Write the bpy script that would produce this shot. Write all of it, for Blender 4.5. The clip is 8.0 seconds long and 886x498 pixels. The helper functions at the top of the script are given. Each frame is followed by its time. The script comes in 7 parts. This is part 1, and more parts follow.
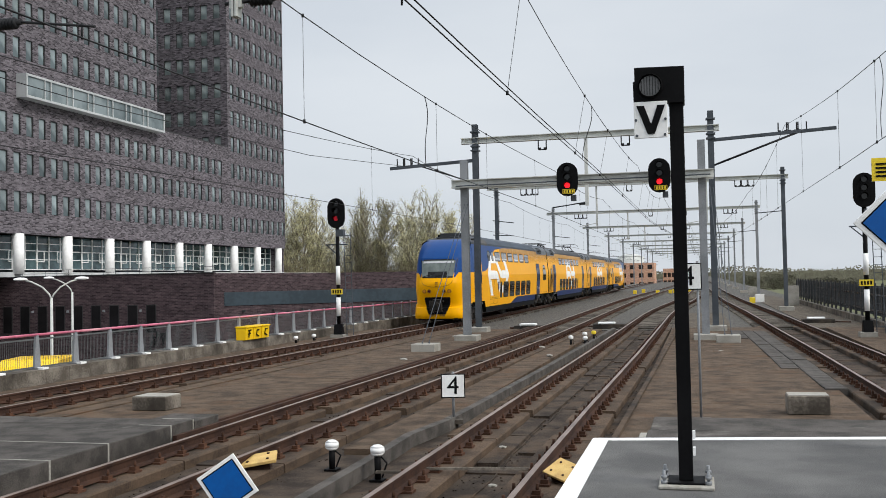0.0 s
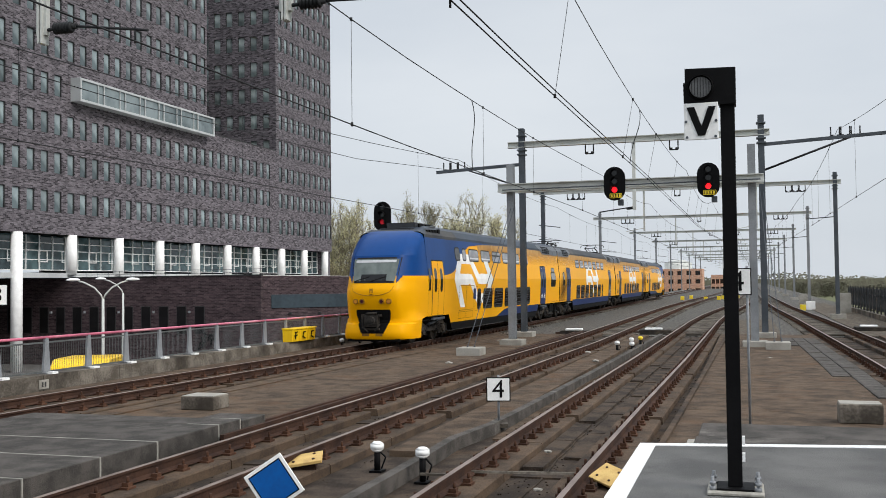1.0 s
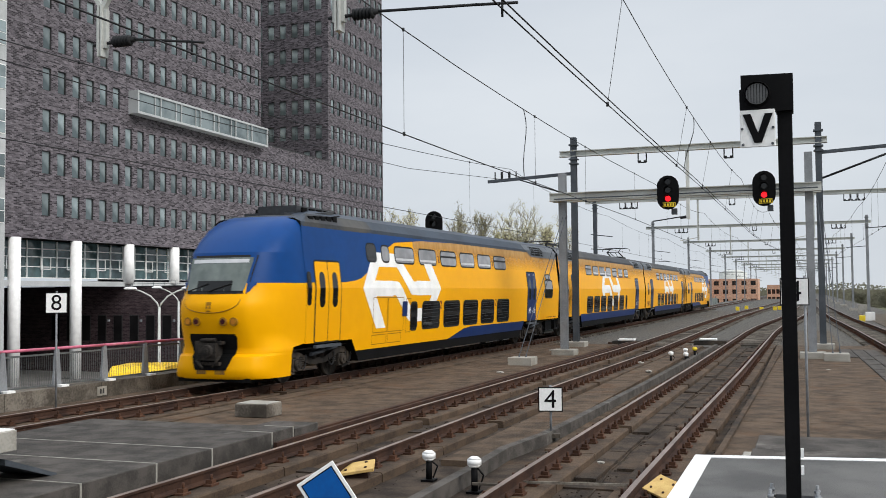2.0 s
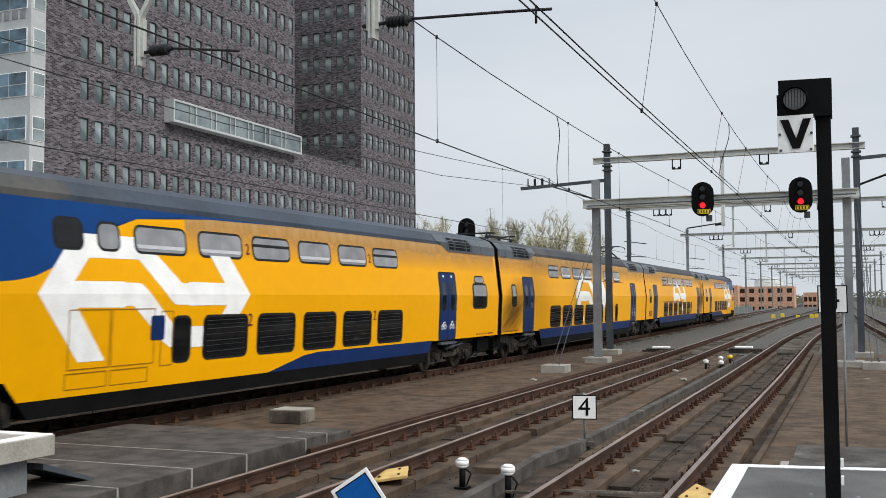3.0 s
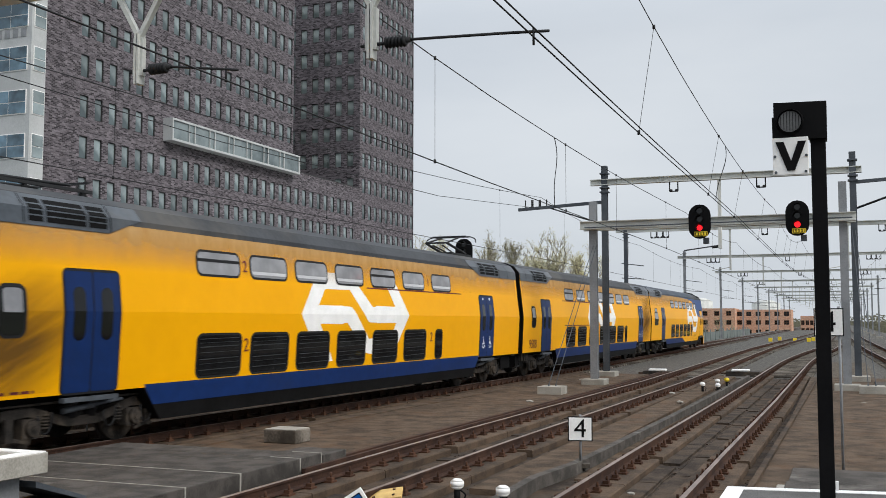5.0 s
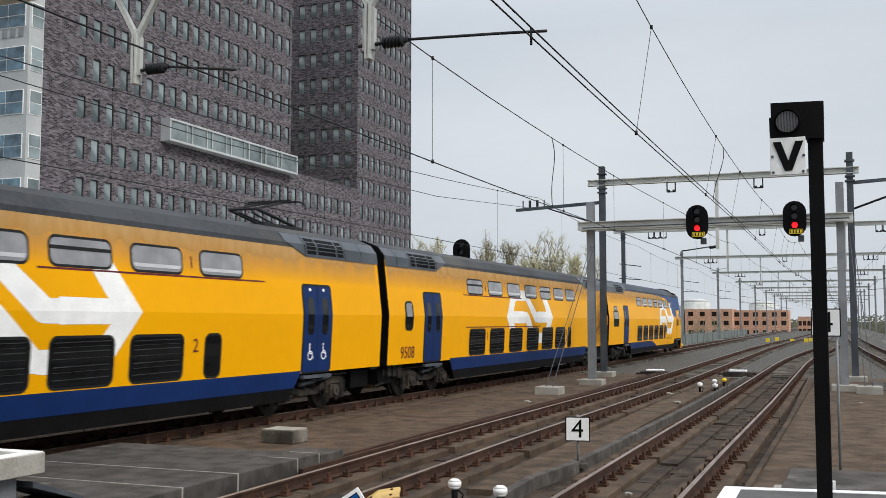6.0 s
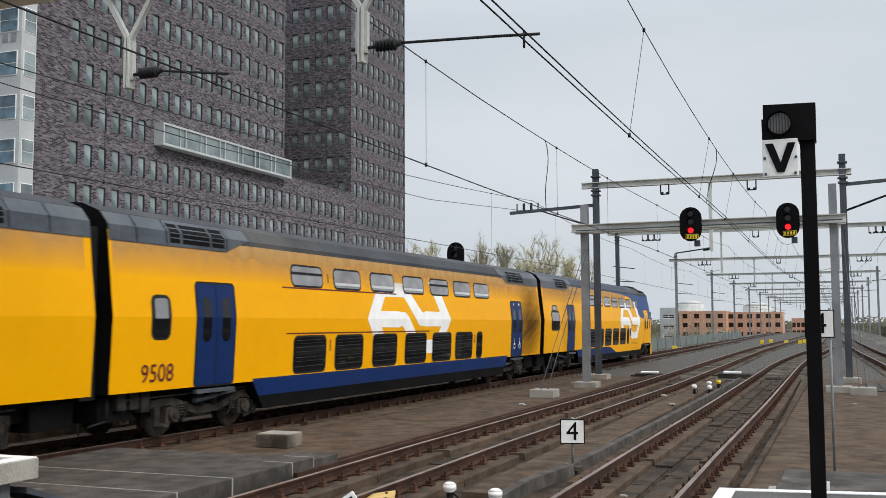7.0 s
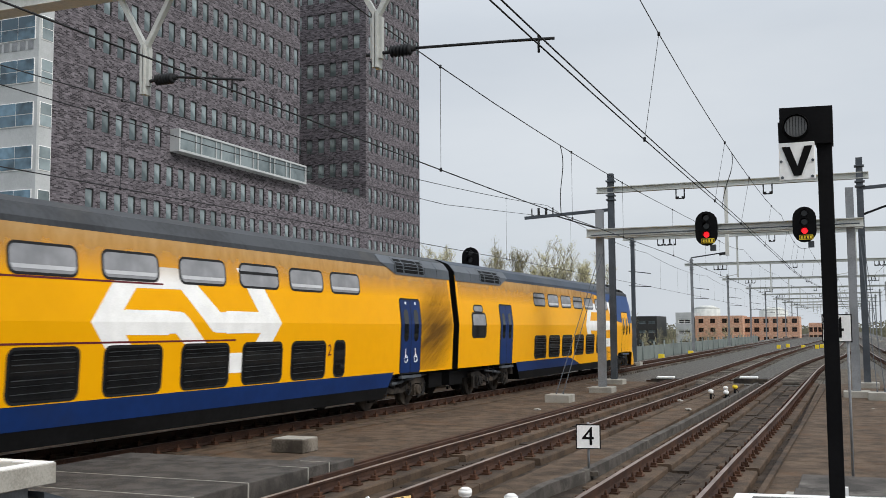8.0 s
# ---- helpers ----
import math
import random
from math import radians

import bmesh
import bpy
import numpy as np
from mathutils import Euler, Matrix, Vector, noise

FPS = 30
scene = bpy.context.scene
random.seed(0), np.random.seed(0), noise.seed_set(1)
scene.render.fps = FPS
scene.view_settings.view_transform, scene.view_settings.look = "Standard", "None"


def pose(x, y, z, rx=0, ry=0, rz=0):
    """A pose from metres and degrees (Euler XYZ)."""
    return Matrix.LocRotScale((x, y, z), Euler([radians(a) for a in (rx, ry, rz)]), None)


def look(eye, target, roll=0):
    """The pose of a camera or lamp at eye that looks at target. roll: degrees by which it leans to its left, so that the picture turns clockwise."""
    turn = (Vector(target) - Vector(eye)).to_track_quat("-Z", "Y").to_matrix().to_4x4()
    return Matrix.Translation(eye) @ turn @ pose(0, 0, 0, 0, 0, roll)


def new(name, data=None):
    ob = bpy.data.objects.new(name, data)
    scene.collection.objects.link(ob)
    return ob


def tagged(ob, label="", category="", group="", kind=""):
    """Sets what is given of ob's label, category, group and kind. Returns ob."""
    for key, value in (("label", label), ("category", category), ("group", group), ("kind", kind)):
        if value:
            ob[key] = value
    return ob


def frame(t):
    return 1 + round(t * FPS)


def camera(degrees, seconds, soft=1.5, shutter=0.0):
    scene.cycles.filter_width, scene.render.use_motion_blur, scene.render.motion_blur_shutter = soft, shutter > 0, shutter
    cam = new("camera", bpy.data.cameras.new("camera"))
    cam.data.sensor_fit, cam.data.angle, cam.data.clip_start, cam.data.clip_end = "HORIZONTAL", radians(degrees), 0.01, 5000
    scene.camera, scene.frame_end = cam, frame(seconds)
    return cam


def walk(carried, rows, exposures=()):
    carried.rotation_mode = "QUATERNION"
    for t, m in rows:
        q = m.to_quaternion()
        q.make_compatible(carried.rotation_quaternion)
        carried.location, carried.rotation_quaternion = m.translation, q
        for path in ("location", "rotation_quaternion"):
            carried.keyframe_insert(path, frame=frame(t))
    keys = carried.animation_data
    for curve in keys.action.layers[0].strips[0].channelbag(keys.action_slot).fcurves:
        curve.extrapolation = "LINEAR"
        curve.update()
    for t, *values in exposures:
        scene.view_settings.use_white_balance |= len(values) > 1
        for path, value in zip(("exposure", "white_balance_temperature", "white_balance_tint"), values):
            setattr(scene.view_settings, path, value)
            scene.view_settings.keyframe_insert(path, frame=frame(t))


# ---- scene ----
cam = camera(48.0, 8.0, 0.6, 0.2)
EYE = (0.0, 0.0, 2.3)


def aim(yaw, pitch, roll, dx=0.0, dz=0.0):
    """Camera pose from degrees: yaw to the left of +y, pitch up, roll."""
    a, b = radians(yaw), radians(pitch)
    way = Vector((-math.sin(a) * math.cos(b), math.cos(a) * math.cos(b), math.sin(b)))
    eye = Vector(EYE) + Vector((dx, 0, dz))
    return look(eye, eye + way * 10, roll)


PATH = [
    (0.0, 14.40, 1.66, -1.15, 0.0, 0.0), (0.5, 15.56, 1.73, -0.78, -0.007, -0.014), (1.0, 17.02, 1.95, -0.67, -0.012, -0.022),
    (1.5, 18.42, 2.23, -0.57, -0.014, -0.025), (1.7, 19.04, 2.40, -0.55, -0.017, -0.026), (2.8, 21.70, 2.73, -0.48, -0.034, -0.029),
    (3.0, 21.83, 2.95, -0.43, -0.036, -0.029), (3.5, 21.86, 3.35, -0.30, -0.031, -0.031), (4.0, 21.66, 3.72, -0.10, -0.024, -0.033),
    (4.5, 21.69, 4.07, -0.01, -0.022, -0.037), (6.0, 21.54, 4.17, 0.02, -0.022, -0.046), (6.5, 21.21, 4.06, -0.05, -0.019, -0.048),
    (7.0, 21.21, 4.36, -0.26, -0.017, -0.049), (7.5, 21.58, 4.47, -0.35, -0.017, -0.050), (8.0, 22.06, 4.66, -0.33, -0.021, -0.053),
]
walk(cam, [(t, aim(*row)) for t, *row in PATH], [(0.0, 0.02), (1.7, 0.02), (3.0, 0.0), (4.5, -0.04), (6.0, -0.05), (8.0, -0.05)])

# ---- world and sun: an overcast spring sky ----
world = bpy.data.worlds.new("overcast")
scene.world = world
world.use_nodes = True
wn, wl = world.node_tree.nodes, world.node_tree.links
wn.clear()
sky = wn.new("ShaderNodeTexSky")
sky.sky_type, sky.sun_disc = "NISHITA", False
sky.sun_elevation, sky.sun_rotation = radians(40), radians(107)
sky.dust_density = 3.0
clear_sky = wn.new("ShaderNodeBackground")
clear_sky.inputs["Strength"].default_value = 0.09
wl.new(sky.outputs[0], clear_sky.inputs["Color"])
wco = wn.new("ShaderNodeTexCoord")
wmap = wn.new("ShaderNodeMapping")
wmap.inputs["Scale"].default_value = (1.0, 1.0, 3.2)
wl.new(wco.outputs["Generated"], wmap.inputs["Vector"])
wnoise = wn.new("ShaderNodeTexNoise")
wnoise.inputs["Scale"].default_value, wnoise.inputs["Detail"].default_value = 1.8, 6.0
wl.new(wmap.outputs[0], wnoise.inputs["Vector"])
wramp = wn.new("ShaderNodeValToRGB")
wramp.color_ramp.elements[0].position, wramp.color_ramp.elements[0].color = 0.3, (0.585, 0.64, 0.708, 1)
wramp.color_ramp.elements[1].position, wramp.color_ramp.elements[1].color = 0.72, (0.742, 0.784, 0.83, 1)
wl.new(wnoise.outputs[0], wramp.inputs[0])
# an overcast sky is brighter overhead than at the horizon
wsep = wn.new("ShaderNodeSeparateXYZ")
wl.new(wco.outputs["Generated"], wsep.inputs[0])
wrise = wn.new("ShaderNodeMapRange")
wrise.inputs[1].default_value, wrise.inputs[2].default_value = 0.28, 0.95
wrise.inputs[3].default_value, wrise.inputs[4].default_value = 1.06, 2.35
wl.new(wsep.outputs["Z"], wrise.inputs[0])
cloud = wn.new("ShaderNodeBackground")
wl.new(wrise.outputs[0], cloud.inputs["Strength"])
wl.new(wramp.outputs[0], cloud.inputs["Color"])
wmix = wn.new("ShaderNodeMixShader")
wmix.inputs[0].default_value = 0.88
wl.new(clear_sky.outputs[0], wmix.inputs[1])
wl.new(cloud.outputs[0], wmix.inputs[2])
wout = wn.new("ShaderNodeOutputWorld")
wl.new(wmix.outputs[0], wout.inputs[0])

sun = new("sun", bpy.data.lights.new("sun", "SUN"))
sun.data.energy, sun.data.angle, sun.data.color = 2.5, radians(30), (1.0, 0.96, 0.9)
sun.matrix_world = look((0, 0, 50), (-56, 17, 0))


# ---- materials ----
def mat(name, c1, c2=None, rough=0.7, metal=0.0, scale=3.0, fine=40.0, bump=0.15, stain=None, stain_at=0.6, vary=0.0, gloss=0.22):
    """A surface of two tones mixed by coarse and fine grain, with relief, stains and change from piece to piece."""
    m = bpy.data.materials.new(name)
    m.use_nodes = True
    n, l = m.node_tree.nodes, m.node_tree.links
    b = n["Principled BSDF"]
    b.inputs["Roughness"].default_value, b.inputs["Metallic"].default_value = rough, metal
    b.inputs["Specular IOR Level"].default_value = gloss
    c2 = c2 or tuple(min(1, v * 0.8) for v in c1)
    co = n.new("ShaderNodeTexCoord")
    big, small = n.new("ShaderNodeTexNoise"), n.new("ShaderNodeTexNoise")
    big.inputs["Scale"].default_value, big.inputs["Detail"].default_value = scale, 5
    small.inputs["Scale"].default_value, small.inputs["Detail"].default_value = fine, 3
    l.new(co.outputs["Object"], big.inputs["Vector"])
    l.new(co.outputs["Object"], small.inputs["Vector"])
    add = n.new("ShaderNodeMath")
    add.operation = "MULTIPLY_ADD"
    add.inputs[1].default_value = 0.6
    l.new(small.outputs[0], add.inputs[0])
    l.new(big.outputs[0], add.inputs[2])
    ramp = n.new("ShaderNodeValToRGB")
    ramp.color_ramp.elements[0].position, ramp.color_ramp.elements[0].color = 0.67, (*c1, 1)
    ramp.color_ramp.elements[1].position, ramp.color_ramp.elements[1].color = 0.93, (*c2, 1)
    l.new(add.outputs[0], ramp.inputs[0])
    col = ramp.outputs[0]
    if stain:
        st = n.new("ShaderNodeTexNoise")
        st.inputs["Scale"].default_value, st.inputs["Detail"].default_value = scale * 0.35, 8
        st.inputs["Roughness"].default_value = 0.65
        l.new(co.outputs["Object"], st.inputs["Vector"])
        sr = n.new("ShaderNodeValToRGB")
        sr.color_ramp.elements[0].position, sr.color_ramp.elements[1].position = stain_at - 0.09, stain_at + 0.09
        l.new(st.outputs[0], sr.inputs[0])
        mx = n.new("ShaderNodeMixRGB")
        l.new(sr.outputs[0], mx.inputs[0])
        l.new(col, mx.inputs[1])
        mx.inputs[2].default_value = (*stain, 1)
        col = mx.outputs[0]
    if vary:
        oi = n.new("ShaderNodeObjectInfo")
        hs = n.new("ShaderNodeHueSaturation")
        mr = n.new("ShaderNodeMapRange")
        mr.inputs[3].default_value, mr.inputs[4].default_value = 1 - vary, 1 + vary
        l.new(oi.outputs["Random"], mr.inputs[0])
        l.new(mr.outputs[0], hs.inputs["Value"])
        l.new(col, hs.inputs["Color"])
        col = hs.outputs[0]
    l.new(col, b.inputs["Base Color"])
    if bump:
        bp = n.new("ShaderNodeBump")
        bp.inputs["Strength"].default_value, bp.inputs["Distance"].default_value = bump, 0.02
        l.new(add.outputs[0], bp.inputs["Height"])
        l.new(bp.outputs[0], b.inputs["Normal"])
    return m


def brick_mat(name, c1, c2, mortar):
    """Brickwork seen from far off: courses and headers of real size, mottled in larger patches."""
    m = bpy.data.materials.new(name)
    m.use_nodes = True
    n, l = m.node_tree.nodes, m.node_tree.links
    b = n["Principled BSDF"]
    b.inputs["Roughness"].default_value = 0.85
    b.inputs["Specular IOR Level"].default_value = 0.15
    co = n.new("ShaderNodeTexCoord")
    sep, com = n.new("ShaderNodeSeparateXYZ"), n.new("ShaderNodeCombineXYZ")
    l.new(co.outputs["Object"], sep.inputs[0])
    su = n.new("ShaderNodeMath")
    l.new(sep.outputs["X"], su.inputs[0])
    l.new(sep.outputs["Y"], su.inputs[1])
    l.new(su.outputs[0], com.inputs[0])
    l.new(sep.outputs["Z"], com.inputs[1])
    br = n.new("ShaderNodeTexBrick")
    br.inputs["Scale"].default_value = 1.0
    br.inputs["Brick Width"].default_value, br.inputs["Row Height"].default_value = 0.44, 0.13
    br.inputs["Mortar Size"].default_value, br.inputs["Bias"].default_value = 0.012, -0.1
    br.inputs["Color1"].default_value, br.inputs["Color2"].default_value = (*c1, 1), (*c2, 1)
    br.inputs["Mortar"].default_value = (*mortar, 1)
    l.new(com.outputs[0], br.inputs["Vector"])
    no = n.new("ShaderNodeTexNoise")
    no.inputs["Scale"].default_value, no.inputs["Detail"].default_value = 1.5, 8
    no.inputs["Roughness"].default_value = 0.75
    mp = n.new("ShaderNodeMapping")
    mp.inputs["Scale"].default_value = (1, 1, 2.2)
    l.new(co.outputs["Object"], mp.inputs["Vector"])
    l.new(mp.outputs[0], no.inputs["Vector"])
    mr = n.new("ShaderNodeMapRange")
    mr.inputs[1].default_value, mr.inputs[2].default_value = 0.3, 0.72
    mr.inputs[3].default_value, mr.inputs[4].default_value = 0.55, 1.55
    l.new(no.outputs[0], mr.inputs[0])
    hs = n.new("ShaderNodeHueSaturation")
    l.new(mr.outputs[0], hs.inputs["Value"])
    l.new(br.outputs["Color"], hs.inputs["Color"])
    l.new(hs.outputs[0], b.inputs["Base Color"])
    bp = n.new("ShaderNodeBump")
    bp.inputs["Strength"].default_value, bp.inputs["Distance"].default_value = 0.4, 0.01
    l.new(br.outputs["Fac"], bp.inputs["Height"])
    bp.invert = True
    l.new(bp.outputs[0], b.inputs["Normal"])
    return m


def glow(name, colour, strength):
    m = bpy.data.materials.new(name)
    m.use_nodes = True
    b = m.node_tree.nodes["Principled BSDF"]
    b.inputs["Base Color"].default_value = (*colour, 1)
    b.inputs["Emission Color"].default_value = (*colour, 1)
    b.inputs["Emission Strength"].default_value = strength
    return m


M = {
    "brick": brick_mat("dark_brick", (0.033, 0.029, 0.0335), (0.178, 0.159, 0.177), (0.134, 0.124, 0.135)),
    "brick_dark": brick_mat("podium_brick", (0.032, 0.022, 0.025), (0.078, 0.053, 0.058), (0.095, 0.074, 0.077)),
    "brick_orange": brick_mat("orange_brick", (0.46, 0.235, 0.15), (0.54, 0.31, 0.20), (0.5, 0.42, 0.35)),
    "stone": mat("pale_stone", (0.44, 0.455, 0.46), (0.37, 0.385, 0.39), 0.6, 0, 0.6, 9),
    "white": mat("white_paint", (0.84, 0.84, 0.83), (0.74, 0.74, 0.73), 0.45, 0, 2, 30, 0.03),
    # reflected pale sky is put into the base of these two panes
    "pane": mat("window_glass", (0.215, 0.26, 0.27), (0.085, 0.112, 0.12), 0.06, 0, 0.13, 0.6, 0, None, 0, 0.38, 0.5),
    "pane_sky": mat("sky_reflection_glass", (0.13, 0.22, 0.29), (0.040, 0.068, 0.090), 0.06, 0, 0.2, 0.9, 0, None, 0, 0.3, 0.5),
    "pane_dark": mat("dark_glass", (0.018, 0.02, 0.02), (0.010, 0.012, 0.012), 0.07, 0, 0.4, 2, 0, None, 0, 0, 0.4),
    "frame_dark": mat("dark_frame", (0.035, 0.035, 0.036), None, 0.5),
    "concrete": mat("weathered_concrete", (0.21, 0.185, 0.155), (0.085, 0.072, 0.058), 0.9, 0, 1.6, 22, 0.4, (0.042, 0.035, 0.028), 0.54),
    "concrete_pale": mat("pale_concrete", (0.34, 0.325, 0.29), (0.24, 0.228, 0.20), 0.9, 0, 1.8, 35, 0.3, (0.2, 0.18, 0.15), 0.64),
    "deck": mat("rust_dusted_deck", (0.115, 0.080, 0.054), (0.050, 0.035, 0.024), 0.92, 0, 2.6, 75, 1.0, (0.105, 0.058, 0.031), 0.64),
    "plinth": mat("rusty_slab", (0.108, 0.073, 0.048), (0.044, 0.030, 0.021), 0.9, 0, 2.0, 48, 0.8, (0.027, 0.021, 0.017), 0.57, 0.18),
    "pit": mat("grimy_trough", (0.068, 0.050, 0.037), (0.022, 0.016, 0.012), 0.95, 0, 2.2, 45, 0.8, (0.090, 0.056, 0.033), 0.62),
    "asphalt": mat("platform_asphalt", (0.135, 0.132, 0.128), (0.078, 0.077, 0.076), 0.93, 0, 1.2, 95, 0.7, (0.175, 0.17, 0.165), 0.62),
    "slab": mat("dark_slab", (0.092, 0.082, 0.074), (0.044, 0.040, 0.036), 0.9, 0, 3.0, 70, 0.8, (0.22, 0.205, 0.185), 0.70, 0.12),
    "rail_top": mat("worn_rail_top", (0.25, 0.195, 0.17), (0.15, 0.112, 0.095), 0.46, 0.35, 1.0, 40, 0.05),
    "rust": mat("rusty_rail", (0.060, 0.030, 0.019), (0.030, 0.016, 0.012), 0.9, 0, 2.0, 40, 0.25),
    "clip": mat("rusty_clip", (0.080, 0.037, 0.021), (0.036, 0.018, 0.012), 0.9, 0, 8, 60, 0.2, None, 0, 0.35),
    "gravel": mat("grey_gravel", (0.132, 0.124, 0.112), (0.030, 0.028, 0.025), 0.95, 0, 7.0, 24, 0.8),
    "steel": mat("galvanised_steel", (0.25, 0.26, 0.275), (0.18, 0.19, 0.20), 0.55, 0.1, 1.5, 25, 0.05, (0.22, 0.215, 0.21), 0.64),
    "steel_dark": mat("dull_grey_steel", (0.075, 0.085, 0.098), (0.050, 0.058, 0.068), 0.6, 0.0, 1.5, 25, 0.05),
    "steel_pale": mat("pale_painted_steel", (0.56, 0.57, 0.54), (0.44, 0.45, 0.43), 0.5, 0, 0.8, 18, 0.05, (0.34, 0.33, 0.30), 0.66),
    "black": mat("black_paint", (0.0055, 0.0055, 0.006), (0.0035, 0.0035, 0.004), 0.6, 0, 3, 40, 0.08, None, 0, 0, 0.08),
    "wire": mat("dark_wire", (0.022, 0.023, 0.025), None, 0.7),
    "pink": mat("faded_red_handrail", (0.56, 0.16, 0.24), (0.44, 0.10, 0.16), 0.45, 0, 0.6, 10, 0.02, (0.68, 0.40, 0.42), 0.6),
    "blue_sign": mat("blue_enamel", (0.004, 0.095, 0.36), (0.006, 0.08, 0.30), 0.35, 0, 3, 20, 0.02),
    "yellow_sign": mat("yellow_enamel", (0.80, 0.60, 0.04), (0.7, 0.5, 0.03), 0.4),
    "yellow_board": mat("faded_yellow_board", (0.62, 0.43, 0.16), (0.52, 0.34, 0.12), 0.7, 0, 5, 40, 0.1, (0.3, 0.18, 0.08), 0.66),
    "train_yellow": mat("train_yellow", (0.79, 0.366, 0.0006), (0.76, 0.350, 0.0006), 0.36, 0, 0.35, 3.0, 0.02, (0.73, 0.325, 0.001), 0.68, 0, 0.08),
    "train_blue": mat("train_blue", (0.007, 0.026, 0.112), (0.006, 0.021, 0.088), 0.38, 0, 0.4, 4, 0.02, (0.014, 0.022, 0.055), 0.66, 0, 0.12),
    "cab_blue": mat("cab_blue", (0.004, 0.046, 0.185), (0.004, 0.040, 0.16), 0.36, 0, 0.4, 4, 0.02, None, 0, 0, 0.12),
    "train_roof": mat("sooty_roof", (0.046, 0.050, 0.056), (0.028, 0.030, 0.034), 0.6, 0, 0.6, 9, 0.05, (0.085, 0.078, 0.068), 0.6),
    "train_black": mat("skirt_black", (0.007, 0.007, 0.0075), (0.004, 0.004, 0.004), 0.6, 0, 1, 10, 0.03, None, 0, 0, 0.06),
    "bogie": mat("grimy_bogie", (0.034, 0.029, 0.025), (0.011, 0.010, 0.009), 0.8, 0.0, 4, 34, 0.3, (0.085, 0.068, 0.052), 0.60),
    "train_glass": mat("train_glass", (0.010, 0.011, 0.012), (0.006, 0.0065, 0.007), 0.05, 0, 0.5, 3, 0, None, 0, 0, 0.3),
    # sky reflected in the upper-deck panes is put into this pale base
    "train_glass_pale": mat("train_glass_sky_toned", (0.27, 0.275, 0.29), (0.19, 0.195, 0.207), 0.06, 0, 0.5, 2, 0, None, 0, 0, 0.5),
    # base lightened to hold the bright reflection in the glass
    "windscreen": mat("windscreen_glass", (0.15, 0.175, 0.165), (0.085, 0.105, 0.10), 0.05, 0, 0.8, 3, 0, None, 0, 0, 0.3),
    "rubber": mat("black_rubber", (0.012, 0.012, 0.013), None, 0.6),
    "number_red": mat("dark_red_number", (0.12, 0.014, 0.022), None, 0.5, 0, 3, 20, 0),
    "bark": mat("bark", (0.25, 0.225, 0.175), (0.16, 0.14, 0.108), 0.95, 0, 2, 20, 0.2),
    "leaf": mat("young_leaf", (0.56, 0.53, 0.31), (0.40, 0.38, 0.21), 0.8, 0, 0.5, 3, 0),
    "bush": mat("green_bush", (0.15, 0.145, 0.10), (0.085, 0.08, 0.058), 0.85, 0, 0.3, 3, 0),
    "grass": mat("rough_grass", (0.12, 0.13, 0.06), (0.09, 0.09, 0.05), 0.95, 0, 0.05, 2, 0.3),
    "street": mat("street_paving", (0.16, 0.155, 0.15), (0.11, 0.105, 0.10), 0.95, 0, 0.3, 8, 0.2),
    "red_lens": glow("lit_red_lens", (1.0, 0.012, 0.02), 1.6),
    "grey_lens": mat("grey_lens", (0.20, 0.20, 0.20), (0.14, 0.14, 0.14), 0.25, 0, 5, 60, 0.1),
    "van": mat("yellow_van_paint", (0.85, 0.55, 0.01), (0.78, 0.48, 0.01), 0.3, 0, 1, 5, 0),
    "mesh_grey": mat("zinc_bars", (0.13, 0.14, 0.14), (0.09, 0.095, 0.095), 0.6, 0.2, 3, 30, 0.02),
    "noise_wall": mat("grey_green_panel", (0.16, 0.185, 0.175), (0.12, 0.14, 0.135), 0.7, 0, 0.5, 8, 0.05),
    "strip_blue": mat("blue_grey_cladding", (0.045, 0.062, 0.075), (0.032, 0.045, 0.055), 0.4, 0, 0.3, 3, 0.02),
    "seam": mat("dark_seam", (0.30, 0.14, 0.006), None, 0.6, 0, 1.2, 8, 0.02),
    "arcade_pane": mat("teal_glass", (0.085, 0.135, 0.145), (0.030, 0.048, 0.052), 0.06, 0, 0.35, 1.2, 0, None, 0, 0, 0.45),
    # pale tone of the added slab that brightens the columns
    "terrace": mat("pale_bounce_slab", (0.55, 0.54, 0.52), (0.45, 0.44, 0.42), 0.85, 0, 0.6, 12, 0.1),
    "door": mat("near_black_steel", (0.012, 0.011, 0.012), (0.007, 0.0065, 0.007), 0.6, 0, 0.8, 12, 0.02, None, 0, 0, 0.1),
    "fence_dark": mat("dark_fence_slats", (0.045, 0.050, 0.055), (0.024, 0.027, 0.030), 0.6, 0, 2.5, 20, 0.05),
    "soil": mat("brown_stony_soil", (0.115, 0.092, 0.068), (0.040, 0.031, 0.023), 0.95, 0, 6.0, 26, 0.5, (0.15, 0.14, 0.12), 0.62),
    "leaf_low": mat("brown_scrub", (0.21, 0.185, 0.115), (0.13, 0.115, 0.07), 0.85, 0, 0.5, 3, 0),
}


